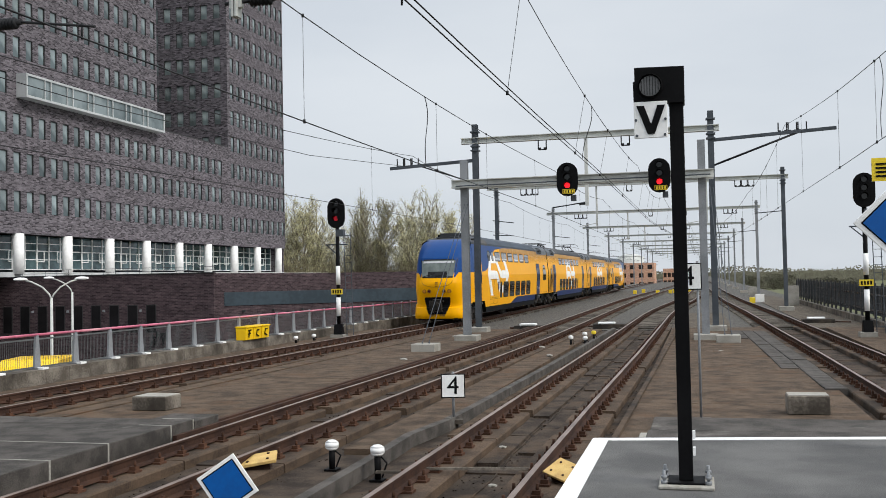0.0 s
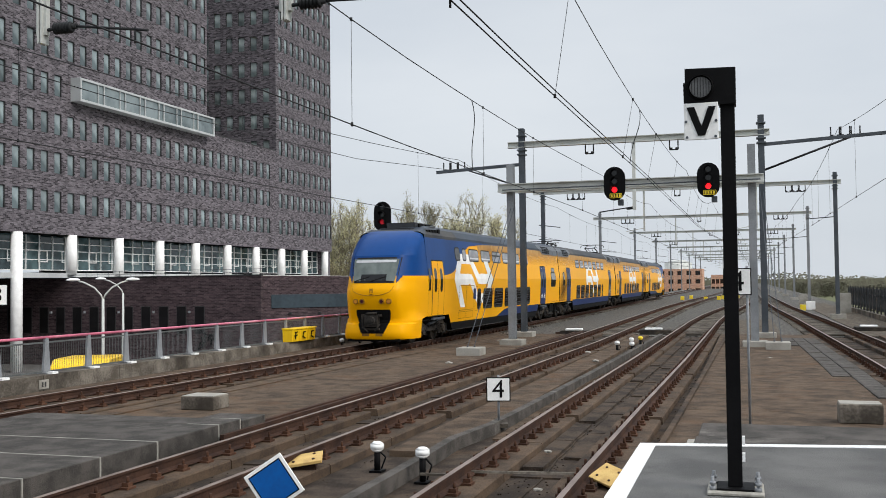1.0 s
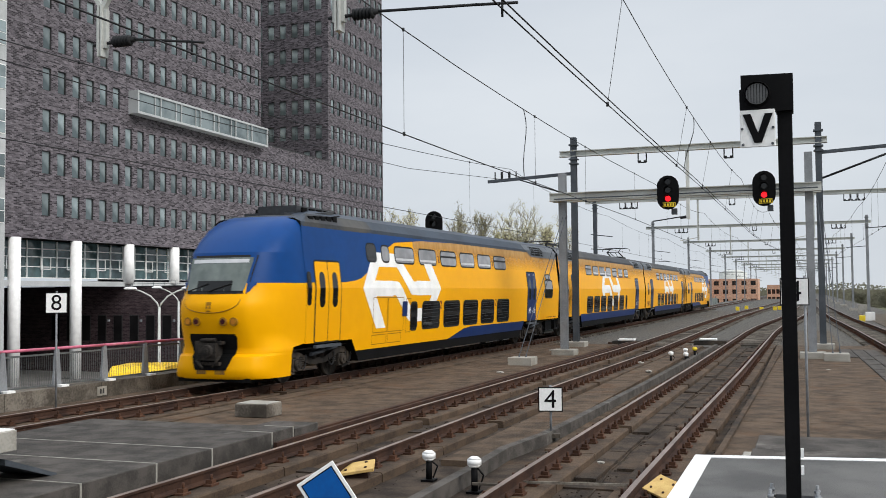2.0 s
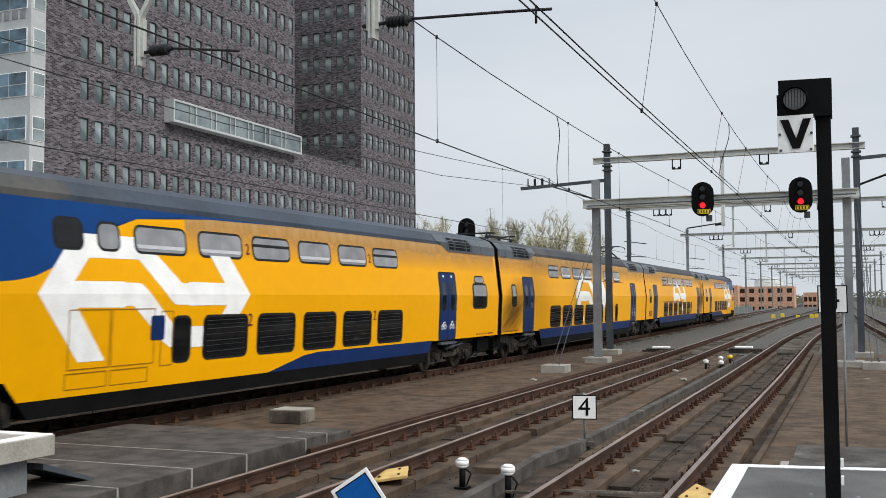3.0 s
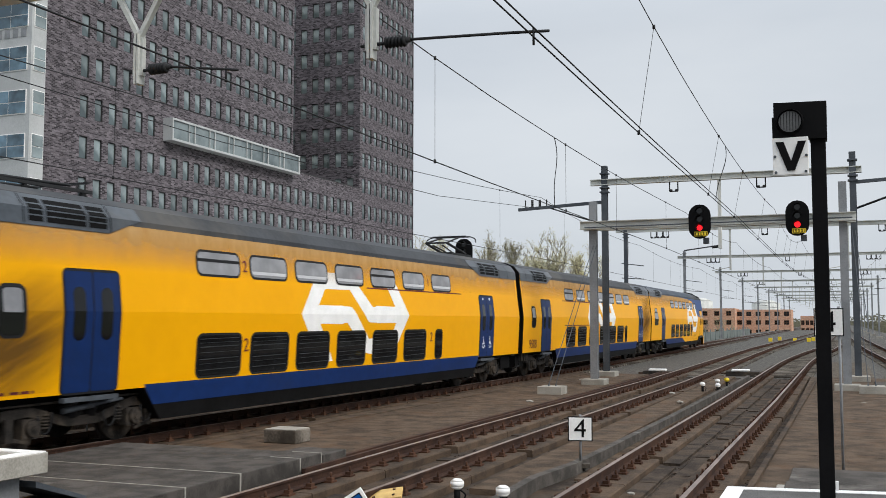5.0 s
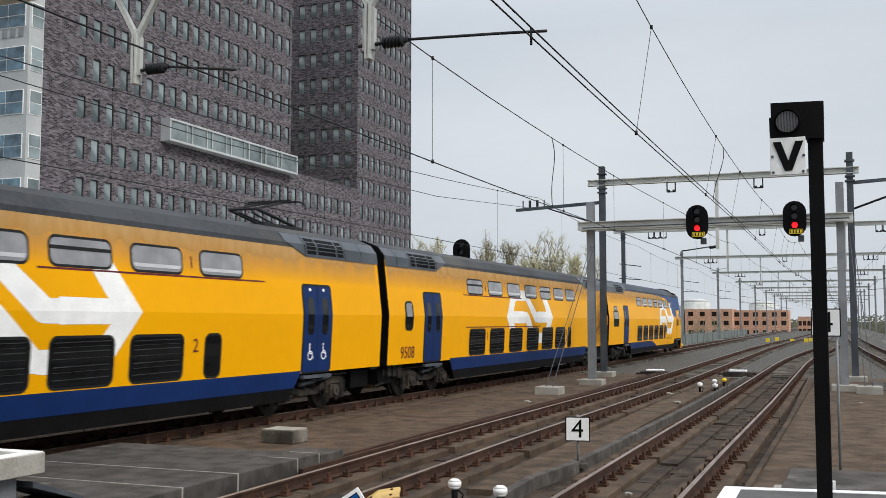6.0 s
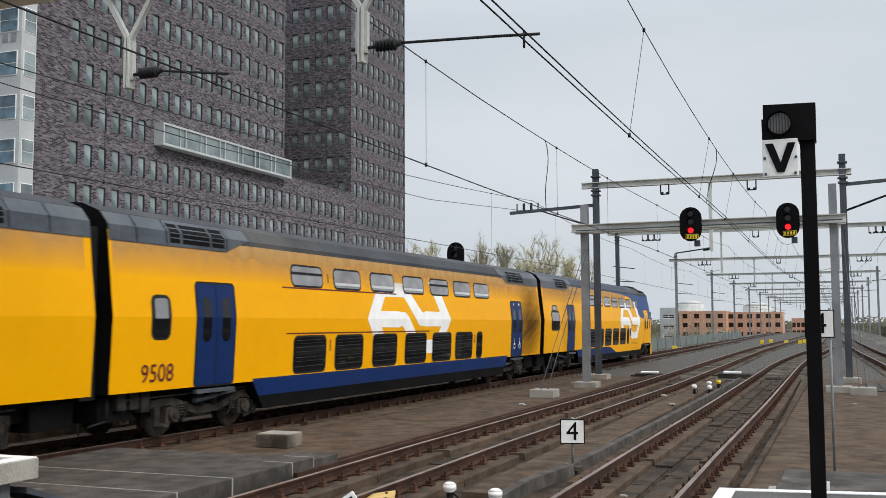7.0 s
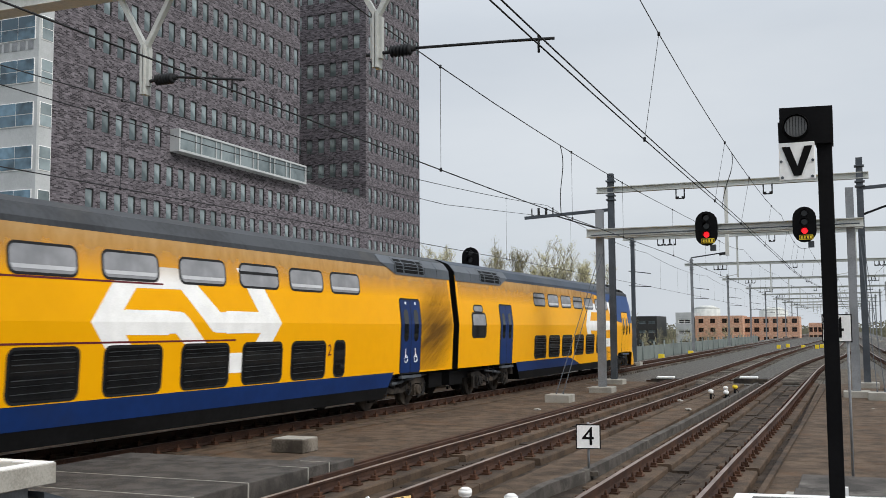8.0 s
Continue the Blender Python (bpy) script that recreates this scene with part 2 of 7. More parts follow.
def soot_mat(name, centre, size, turn=28, most=0.72, colour=(0.085, 0.045, 0.016)):
    """Thin brown soot, thickest at its heart and streaked, that lets the paint show through."""
    m = bpy.data.materials.new(name)
    m.use_nodes = True
    n, l = m.node_tree.nodes, m.node_tree.links
    b = n["Principled BSDF"]
    b.inputs["Base Color"].default_value = (*colour, 1)
    b.inputs["Roughness"].default_value = 0.7
    b.inputs["Specular IOR Level"].default_value = 0.1
    co, mp = n.new("ShaderNodeTexCoord"), n.new("ShaderNodeMapping")
    mp.vector_type = "TEXTURE"
    mp.inputs["Location"].default_value, mp.inputs["Scale"].default_value = (0, *centre), (50, *size)
    mp.inputs["Rotation"].default_value = (radians(turn), 0, 0)
    l.new(co.outputs["Object"], mp.inputs["Vector"])
    gr = n.new("ShaderNodeTexGradient")
    gr.gradient_type = "SPHERICAL"
    l.new(mp.outputs[0], gr.inputs[0])
    no = n.new("ShaderNodeTexNoise")
    no.inputs["Scale"].default_value, no.inputs["Detail"].default_value, no.inputs["Roughness"].default_value = 2.6, 8, 0.7
    drawn = n.new("ShaderNodeMapping")
    drawn.inputs["Scale"].default_value = (1.0, 0.45, 2.6)
    l.new(mp.outputs[0], drawn.inputs["Vector"])
    l.new(drawn.outputs[0], no.inputs["Vector"])
    mul = n.new("ShaderNodeMath")
    mul.operation = "MULTIPLY"
    l.new(gr.outputs["Fac"], mul.inputs[0])
    l.new(no.outputs[0], mul.inputs[1])
    mr = n.new("ShaderNodeMapRange")
    mr.inputs[1].default_value, mr.inputs[2].default_value, mr.inputs[4].default_value = 0.03, 0.45, most
    l.new(mul.outputs[0], mr.inputs[0])
    l.new(mr.outputs[0], b.inputs["Alpha"])
    return m


M["soot"] = soot_mat("brown_soot", (1.35, 1.75), (2.3, 1.25))
M["soot_far"] = soot_mat("brown_soot_far", (24.9, 2.2), (2.4, 1.6))


def grime_sheen_mat(name):
    """Tan roof grime washed down the upper panels, with their sky sheen painted in, thickest under the roof, in
    streaks.
    """
    m = bpy.data.materials.new(name)
    m.use_nodes = True
    n, l = m.node_tree.nodes, m.node_tree.links
    b = n["Principled BSDF"]
    b.inputs["Base Color"].default_value = (0.44, 0.27, 0.10, 1)
    b.inputs["Roughness"].default_value = 0.6
    co, sep, mp, no = n.new("ShaderNodeTexCoord"), n.new("ShaderNodeSeparateXYZ"), n.new("ShaderNodeMapping"), n.new("ShaderNodeTexNoise")
    l.new(co.outputs["Object"], sep.inputs[0])
    mp.inputs["Scale"].default_value, mp.inputs["Rotation"].default_value = (1, 1.6, 0.7), (radians(24), 0, 0)
    l.new(co.outputs["Object"], mp.inputs["Vector"])
    no.inputs["Scale"].default_value, no.inputs["Detail"].default_value, no.inputs["Roughness"].default_value = 1.6, 7, 0.65
    l.new(mp.outputs[0], no.inputs["Vector"])
    high = n.new("ShaderNodeMapRange")
    high.inputs[1].default_value, high.inputs[2].default_value, high.inputs[4].default_value = 3.2, 4.0, 1.0
    l.new(sep.outputs["Z"], high.inputs[0])
    streak = n.new("ShaderNodeMapRange")
    streak.inputs[1].default_value, streak.inputs[2].default_value, streak.inputs[3].default_value, streak.inputs[4].default_value = 0.3, 0.7, 0.6, 0.95
    l.new(no.outputs[0], streak.inputs[0])
    mul = n.new("ShaderNodeMath")
    mul.operation, mul.use_clamp = "MULTIPLY", True
    l.new(high.outputs[0], mul.inputs[0])
    l.new(streak.outputs[0], mul.inputs[1])
    l.new(mul.outputs[0], b.inputs["Alpha"])
    return m


M["soot_top"] = grime_sheen_mat("tan_grime_sheen")
M["soot_plain"] = mat("rusty_scrape", (0.16, 0.085, 0.03), (0.30, 0.16, 0.02), 0.8, 0, 4, 30, 0.1)
# grey of the reflection lines painted on the lower panes
M["blind"] = mat("dull_reflection", (0.045, 0.048, 0.05), (0.022, 0.024, 0.025), 0.4, 0, 1.5, 9, 0)
# paints the sky band on upper panes; also the cab's sun blind
M["curtain"] = mat("pale_blind_sky_band", (0.52, 0.53, 0.55), (0.40, 0.41, 0.43), 0.4, 0, 0.6, 3, 0)
M["windscreen_low"] = mat("dim_windscreen", (0.012, 0.013, 0.014), None, 0.1, 0, 1, 4, 0)
M["red_lens_dim"] = glow("dim_red_lens", (0.5, 0.006, 0.02), 0.35)
M["cab_roof"] = mat("slate_blue_roof", (0.036, 0.050, 0.072), (0.024, 0.033, 0.048), 0.5, 0, 0.6, 9, 0.05, (0.060, 0.066, 0.074), 0.62)
M["pane_light"] = mat("paler_pane_glass", (0.33, 0.38, 0.375), (0.12, 0.15, 0.15), 0.06, 0, 0.13, 0.6, 0, None, 0, 0.38, 0.5)
# grey reflection painted over the upper part of end and oval panes
M["half_blind"] = mat("grey_pane_reflection", (0.26, 0.265, 0.28), (0.19, 0.195, 0.21), 0.3, 0, 1, 6, 0)
M["roof_slate"] = mat("slate_panel", (0.060, 0.072, 0.088), (0.036, 0.043, 0.052), 0.35, 0, 0.7, 9, 0.03, (0.10, 0.095, 0.085), 0.64, 0, 0.45)
M["lamp_amber"] = mat("amber_lamp", (0.50, 0.20, 0.02), (0.35, 0.13, 0.02), 0.2, 0, 5, 40, 0)
M["lamp_dark"] = mat("dark_red_lamp", (0.05, 0.008, 0.01), None, 0.2, 0, 5, 40, 0)


# ---- mesh helpers ----
def box(bm, x0, x1, y0, y1, z0, z1, mi=0):
    v = [bm.verts.new((x, y, z)) for x in (x0, x1) for y in (y0, y1) for z in (z0, z1)]
    for a, b, c, d in ((0, 1, 3, 2), (4, 6, 7, 5), (0, 4, 5, 1), (2, 3, 7, 6), (0, 2, 6, 4), (1, 5, 7, 3)):
        bm.faces.new((v[a], v[b], v[c], v[d])).material_index = mi
    return v


def rod(bm, p0, p1, r0, r1=None, n=8, mi=0):
    p0, p1 = Vector(p0), Vector(p1)
    r1 = r0 if r1 is None else r1
    turn = (p1 - p0).to_track_quat("Z", "Y").to_matrix()
    rings = []
    for p, r in ((p0, r0), (p1, r1)):
        rings.append([bm.verts.new(p + turn @ Vector((r * math.cos(2 * math.pi * k / n), r * math.sin(2 * math.pi * k / n), 0))) for k in range(n)])
    for k in range(n):
        f = bm.faces.new((rings[0][k], rings[0][(k + 1) % n], rings[1][(k + 1) % n], rings[1][k]))
        f.material_index, f.smooth = mi, n > 5
    bm.faces.new(rings[0][::-1]).material_index = mi
    bm.faces.new(rings[1]).material_index = mi


def beam(bm, p0, p1, w, h, mi=0):
    """A straight square bar between two points, w wide and h high."""
    p0, p1 = Vector(p0), Vector(p1)
    turn = (p1 - p0).to_track_quat("Y", "Z").to_matrix()
    rings = [[bm.verts.new(p + turn @ Vector((sx * w / 2, 0, sz * h / 2))) for sx, sz in ((-1, -1), (1, -1), (1, 1), (-1, 1))] for p in (p0, p1)]
    for k in range(4):
        bm.faces.new((rings[0][k], rings[0][(k + 1) % 4], rings[1][(k + 1) % 4], rings[1][k])).material_index = mi
    bm.faces.new(rings[0][::-1]).material_index = mi
    bm.faces.new(rings[1]).material_index = mi


def sweep(bm, pts, w, h, mi=0):
    """One bar of w by h drawn through a row of points."""
    rows = []
    for i, p in enumerate(pts):
        q0, q1 = Vector(pts[max(0, i - 1)]), Vector(pts[min(len(pts) - 1, i + 1)])
        way = (q1 - q0).normalized()
        side = Vector((way.y, -way.x, 0)).normalized() * w / 2
        up = Vector((0, 0, h / 2))
        rows.append([bm.verts.new(Vector(p) + a) for a in (-side - up, side - up, side + up, -side + up)])
    for r0, r1 in zip(rows, rows[1:]):
        for k in range(4):
            bm.faces.new((r0[k], r0[(k + 1) % 4], r1[(k + 1) % 4], r1[k])).material_index = mi
    bm.faces.new(rows[0][::-1]).material_index = mi
    bm.faces.new(rows[-1]).material_index = mi


def wire_tube(bmx, pts, r, n=4):
    rows = []
    for i, p in enumerate(pts):
        way = (Vector(pts[min(i + 1, len(pts) - 1)]) - Vector(pts[max(i - 1, 0)])).normalized()
        u = way.cross(Vector((0.31, 0.2, 0.93))).normalized()
        v = way.cross(u)
        rows.append([bmx.verts.new(Vector(p) + (u * math.cos(a) + v * math.sin(a)) * r) for a in [2 * math.pi * k / n for k in range(n)]])
    for r0, r1 in zip(rows, rows[1:]):
        for k in range(n):
            bmx.faces.new((r0[k], r0[(k + 1) % n], r1[(k + 1) % n], r1[k])).smooth = True
    bmx.faces.new(rows[0][::-1])
    bmx.faces.new(rows[-1])


def section(w, d, t):
    """Outline of a rolled H section, w wide over its flanges and d deep."""
    a, b, c = w / 2, d / 2, t / 2
    return [(-a, -b), (a, -b), (a, -b + t), (c, -b + t), (c, b - t), (a, b - t), (a, b), (-a, b), (-a, b - t), (-c, b - t), (-c, -b + t), (-a, -b + t)]


def h_post(bm, x, y, z0, z1, w=0.26, d=0.26, mi=0):
    """An upright rolled H section."""
    rows = [[bm.verts.new((x + u, y + v, z)) for u, v in section(w, d, 0.028)] for z in (z0, z1)]
    for k in range(12):
        bm.faces.new((rows[0][k], rows[0][(k + 1) % 12], rows[1][(k + 1) % 12], rows[1][k])).material_index = mi
    bm.faces.new(rows[0][::-1]).material_index = mi
    bm.faces.new(rows[1]).material_index = mi


def h_beam(bm, x0, x1, y, z0, z1, w, mi=0):
    """A level rolled beam along x."""
    zc = (z0 + z1) / 2
    rows = [[bm.verts.new((x, y + u, zc + v)) for u, v in section(w, z1 - z0, 0.03)] for x in (x0, x1)]
    for k in range(12):
        bm.faces.new((rows[0][k], rows[0][(k + 1) % 12], rows[1][(k + 1) % 12], rows[1][k])).material_index = mi
    bm.faces.new(rows[0][::-1]).material_index = mi
    bm.faces.new(rows[1]).material_index = mi


def prism(bm, outline, y0, y1, mi=0):
    """An outline of (x, z) points drawn out along y."""
    a = [bm.verts.new((x, y0, z)) for x, z in outline]
    b = [bm.verts.new((x, y1, z)) for x, z in outline]
    k = len(outline)
    for i in range(k):
        bm.faces.new((a[i], a[(i + 1) % k], b[(i + 1) % k], b[i])).material_index = mi
    bm.faces.new(a[::-1]).material_index = mi
    bm.faces.new(b).material_index = mi


def plate(bm, outline, x0, x1, mi=0):
    """An outline of (y, z) points drawn out along x."""
    a = [bm.verts.new((x0, y, z)) for y, z in outline]
    b = [bm.verts.new((x1, y, z)) for y, z in outline]
    k = len(outline)
    for i in range(k):
        bm.faces.new((a[i], a[(i + 1) % k], b[(i + 1) % k], b[i])).material_index = mi
    bm.faces.new(a[::-1]).material_index = mi
    bm.faces.new(b).material_index = mi


def finish(name, bm, materials, bevel=0.0):
    bmesh.ops.recalc_face_normals(bm, faces=bm.faces)
    if bevel:
        bmesh.ops.bevel(bm, geom=bm.edges[:], offset=bevel, segments=1, affect="EDGES")
    me = bpy.data.meshes.new(name)
    bm.to_mesh(me)
    bm.free()
    for m in materials if isinstance(materials, (list, tuple)) else [materials]:
        me.materials.append(M[m])
    return me


def part(name, bm, materials, parent, label="", bevel=0.0):
    ob = new(name, finish(name, bm, materials, bevel))
    ob.parent = parent
    return tagged(ob, label)


def thing(name, label, category, group="", at=None):
    ob = new(name)
    if at is not None:
        ob.matrix_basis = at
    return tagged(ob, label, category, group)


def solid(name, bm, materials, label="", category="", group="", kind="", bevel=0.0):
    return tagged(new(name, finish(name, bm, materials, bevel)), label, category, group, kind)


def shared(name, me, parent, m):
    """One more object on a mesh that alike pieces share."""
    ob = new(name, me)
    ob.parent = parent
    ob.matrix_basis = m
    return ob


def lettering(text, size, material, parent, m, name="lettering"):
    """Built-in font as a thin solid mesh."""
    cu = bpy.data.curves.new("text", "FONT")
    cu.body, cu.size, cu.extrude, cu.align_x, cu.align_y = text, size, 0.002, "CENTER", "CENTER"
    tmp = bpy.data.objects.new("text", cu)
    me = bpy.data.meshes.new_from_object(tmp)
    bpy.data.objects.remove(tmp)
    me.materials.clear()
    me.materials.append(M[material])
    ob = new(name, me)
    ob.parent = parent
    ob.matrix_basis = m
    return ob


# ---- lines of the four tracks ----
KNOT_Y = (-60, -15, 10, 30, 50, 75, 100, 130, 165, 200)
KNOT_X = (-15.93, -14.65, -13.93, -13.31, -12.84, -12.66, -12.60, -12.60, -12.55, -12.45)


def line_a(y):
    """Centre line of the train's track."""
    return float(np.interp(y, DENSE_Y, DENSE_X))


def spline(ky, kx, y):
    ky, kx = np.array(ky, float), np.array(kx, float)
    m = np.gradient(kx, ky)
    i = np.clip(np.searchsorted(ky, y) - 1, 0, len(ky) - 2)
    h = ky[i + 1] - ky[i]
    s = (y - ky[i]) / h
    return (2 * s**3 - 3 * s**2 + 1) * kx[i] + (s**3 - 2 * s**2 + s) * h * m[i] + (-2 * s**3 + 3 * s**2) * kx[i + 1] + (s**3 - s**2) * h * m[i + 1]


DENSE_Y = np.arange(-120, 400, 0.5)
DENSE_X = np.where(DENSE_Y < -60, -15.93 - (-60 - DENSE_Y) * 0.028, spline(KNOT_Y, KNOT_X, np.clip(DENSE_Y, -60, 200)))


def line_b(y):
    return float(np.interp(y, (-60, 10, 18, 25, 31, 38, 50, 65, 90, 114, 150, 200), (-6.72, -6.70, -6.66, -6.52, -6.40, -6.26, -6.26, -6.30, -6.28, -5.85, -4.9, -4.0)))


def line_c(y):
    return float(np.interp(y, (-60, 12, 18, 30, 41, 57, 66, 75, 88, 110, 200), (-2.74, -2.72, -2.68, -2.54, -2.48, -2.40, -2.22, -1.88, -1.26, -0.5, 0.4)))


def line_d(y):
    return float(np.interp(y, (-60, 20, 30, 43, 60, 85, 120, 200), (4.25, 4.10, 3.98, 3.72, 3.40, 2.75, 2.3, 1.8)))

# ---- ground, deck and viaduct ----
bm = bmesh.new()
box(bm, -1500, 1500, -400, 3000, -6, -5)
solid("ground", bm, "grass", "rough grassy land below the railway", "ground", kind="structure")
bm = bmesh.new()
box(bm, -120, -17.2, -60, 230, -4.99, -4.93)
solid("road", bm, "street", "grey paved street below the viaduct", "road", kind="structure")
bm = bmesh.new()
box(bm, -17.2, 9.0, -120, 47, -4.9, -0.33)
solid("viaduct_deck", bm, "pit", "grimy dark concrete deck between the tracks", "deck", kind="structure")
bm = bmesh.new()
box(bm, -17.2, 9.0, 47, 900, -4.9, -0.30)
solid("track_bed", bm, "gravel", "bed of loose grey ballast stones under the tracks", "ballast", kind="structure")

bm = bmesh.new()
box(bm, 5.0, 7.5, 47.05, 110, -0.6, -0.27)
box(bm, -0.9, 1.4, 47.05, 66, -0.6, -0.27)
solid("stony_soil", bm, "soil", "brown stony soil beside the curving track", "soil", kind="structure")

SLABS = [  # smoother concrete fields between the tracks: x0, x1, y0, y1, top
    (-16.0, -14.85, 9, 46.9, -0.17), (-12.05, -8.35, 16.2, 46.9, -0.20), (-5.25, -4.45, 14.2, 46.9, -0.24), (-4.1, -3.95, 16, 46.9, -0.3),
    (-1.25, 2.75, 12.9, 46.9, -0.20), (5.35, 7.9, 4, 46.9, -0.22), (-16.0, -15.5, -60, 9, -0.17), (-5.25, -4.45, -60, 9.0, -0.24),
]
deck_fields = thing("deck_slabs", "brown rust-dusted concrete fields between the tracks", "concrete slabs")
deck_fields["kind"] = "structure"
for x0, x1, y0, y1, z in SLABS:
    n = max(1, round((y1 - y0) / 7.4))
    for k in range(n):
        bm = bmesh.new()
        box(bm, x0, x1, y0 + (y1 - y0) * k / n + 0.012, y0 + (y1 - y0) * (k + 1) / n - 0.012, -0.43, z)
        part("slab", bm, "deck", deck_fields)


# ---- tracks ----
def rail_mesh(line, side, y0, y1, step):
    """A flat-bottomed rail along a line: foot, web and worn head."""
    prof = [(-0.075, -0.17), (0.075, -0.17), (0.07, -0.15), (0.012, -0.13), (0.012, -0.045), (0.036, -0.035), (0.036, -0.004), (0.03, 0.0), (-0.03, 0.0), (-0.036, -0.004), (-0.036, -0.035), (-0.012, -0.045), (-0.012, -0.13), (-0.07, -0.15)]
    verts, faces, mats = [], [], []
    ys = np.arange(y0, y1 + step, step)
    k = len(prof)
    for y in ys:
        c = line(y) + side * 0.7525
        verts += [(c + px, y, pz) for px, pz in prof]
    for r in range(len(ys) - 1):
        for i in range(k):
            j = (i + 1) % k
            faces.append((r * k + i, r * k + j, r * k + k + j, r * k + k + i))
            mats.append(1 if 6 <= i <= 8 else 0)
    me = bpy.data.meshes.new("rail")
    me.from_pydata(verts, [], faces)
    me.materials.append(M["rust"])
    me.materials.append(M["rail_top"])
    me.polygons.foreach_set("material_index", mats)
    return me


def clip_mesh():
    """Base plate with two bolted spring clips."""
    b = bmesh.new()
    box(b, -0.19, 0.19, -0.085, 0.085, -0.20, -0.165)
    for s in (-1, 1):
        box(b, s * 0.125 - 0.045, s * 0.125 + 0.045, -0.05, 0.05, -0.165, -0.115)
        rod(b, (s * 0.135, 0, -0.12), (s * 0.135, 0, -0.045), 0.022, 0.018, 6)
    return finish("rail_clip", b, "clip")


CLIP = clip_mesh()


def plinth_mesh(length, width):
    b = bmesh.new()
    prism(b, [(-width / 2, -0.44), (width / 2, -0.44), (width / 2, -0.215), (width / 2 - 0.02, -0.195), (-width / 2 + 0.02, -0.195), (-width / 2, -0.215)], -length / 2, length / 2)
    return finish("plinth", b, "plinth")


PLINTH = plinth_mesh(2.96, 0.74)
PLINTH_B = plinth_mesh(2.40, 0.74)
CROSS = bmesh.new()
box(CROSS, -0.385, 0.385, -0.17, 0.17, -0.44, -0.305)
CROSS = finish("cross_beam", CROSS, "plinth")


def track(line, label, y0, y1, clips_from, clips_to):
    """Two rails with their clips on longitudinal slabs; sleepers in the ballast farther on."""
    tr = thing("railway_track", label, "railway track", "tracks of the station throat")
    for side in (-1, 1):
        ob = new("rail", rail_mesh(line, side, y0, y1, 2.0))
        ob.parent = tr
    n = int((clips_to - clips_from) / 0.62)
    for side in (-1, 1):
        for k in range(n):
            y = clips_from + 0.62 * k
            shared("rail_clip", CLIP, tr, pose(line(y) + side * 0.7525, y, 0))
    far = bmesh.new()
    for k in range(int((110 - clips_to) / 0.62)):
        y = clips_to + 0.62 * k
        for side in (-1, 1):
            c = line(y) + side * 0.7525
            box(far, c - 0.18, c + 0.18, y - 0.08, y + 0.08, -0.2, -0.12)
    tagged(part("far_clip", far, "clip", tr), kind="stuff")
    for side in (-1, 1):
        y = clips_from - 1.0
        k = 0
        while y < 46:
            gap = 0.34 if k % 3 == 1 else 0.03
            me, ln = (PLINTH, 2.96) if k % 3 else (PLINTH_B, 2.40)
            shared("slab", me, tr, pose(line(y + ln / 2) + side * 0.76, y + ln / 2, 0, 0, 0, math.degrees(-math.atan(line(y + ln) - line(y)) / ln)))
            y += ln + gap
            k += 1
    for k in range(9):
        y = clips_from + 3.9 + 4.3 * k
        if y < 46:
            shared("cross_beam", CROSS, tr, pose(line(y), y, 0))
    ties = bmesh.new()
    for k in range(150):
        y = 47.6 + 0.62 * k
        box(ties, line(y) - 1.25, line(y) + 1.25, y - 0.13, y + 0.13, -0.4, -0.215)
    tagged(part("sleeper", ties, "concrete", tr, "weathered concrete sleepers in the ballast"), kind="stuff")
    return tr


TRACK_A = track(line_a, "rusty curved track along the parapet, used by the train", -110, 380, 9, 52)
TRACK_B = track(line_b, "rusty track with worn bright rail tops on concrete slabs", -60, 380, 5, 48)
TRACK_C = track(line_c, "rusty track beside the platform edge on concrete slabs", -60, 380, 5, 48)
TRACK_D = track(line_d, "rusty track curving past the dark fence", -60, 380, 14, 60)

# ---- concrete cover slabs fanning out beside the curving track ----
covers = thing("cable_covers", "worn concrete cover slabs beside the curving track", "concrete slabs")
covers["kind"] = "structure"
rc = random.Random(77)
COVER = bmesh.new()
prism(COVER, [(-0.22, -0.16), (0.22, -0.16), (0.22, -0.012), (0.21, 0), (-0.21, 0), (-0.22, -0.012)], -0.58, 0.58)
COVER = finish("cover_slab", COVER, "slab")
for r in range(24):
    y = 15.5 + 1.2 * r
    edge, lim = float(np.interp(y, (14, 18.6, 29, 42.4), (2.95, 2.86, 1.71, 1.12))), line_d(y) - 1.14
    n = int((lim - edge) / 0.46)
    for c in range(n):
        shared("cover_slab", COVER, covers, pose(lim - 0.23 - 0.46 * c, y, -0.165 + rc.uniform(-0.012, 0.006), rc.uniform(-0.5, 0.5), rc.uniform(-0.7, 0.7), rc.uniform(-0.5, 0.5) + 1.2))

# ---- office block of dark brick: two towers over a glazed arcade ----
STOREY, ROW0, BAY = 3.55, 10.05, 1.8125
FX = -60.0


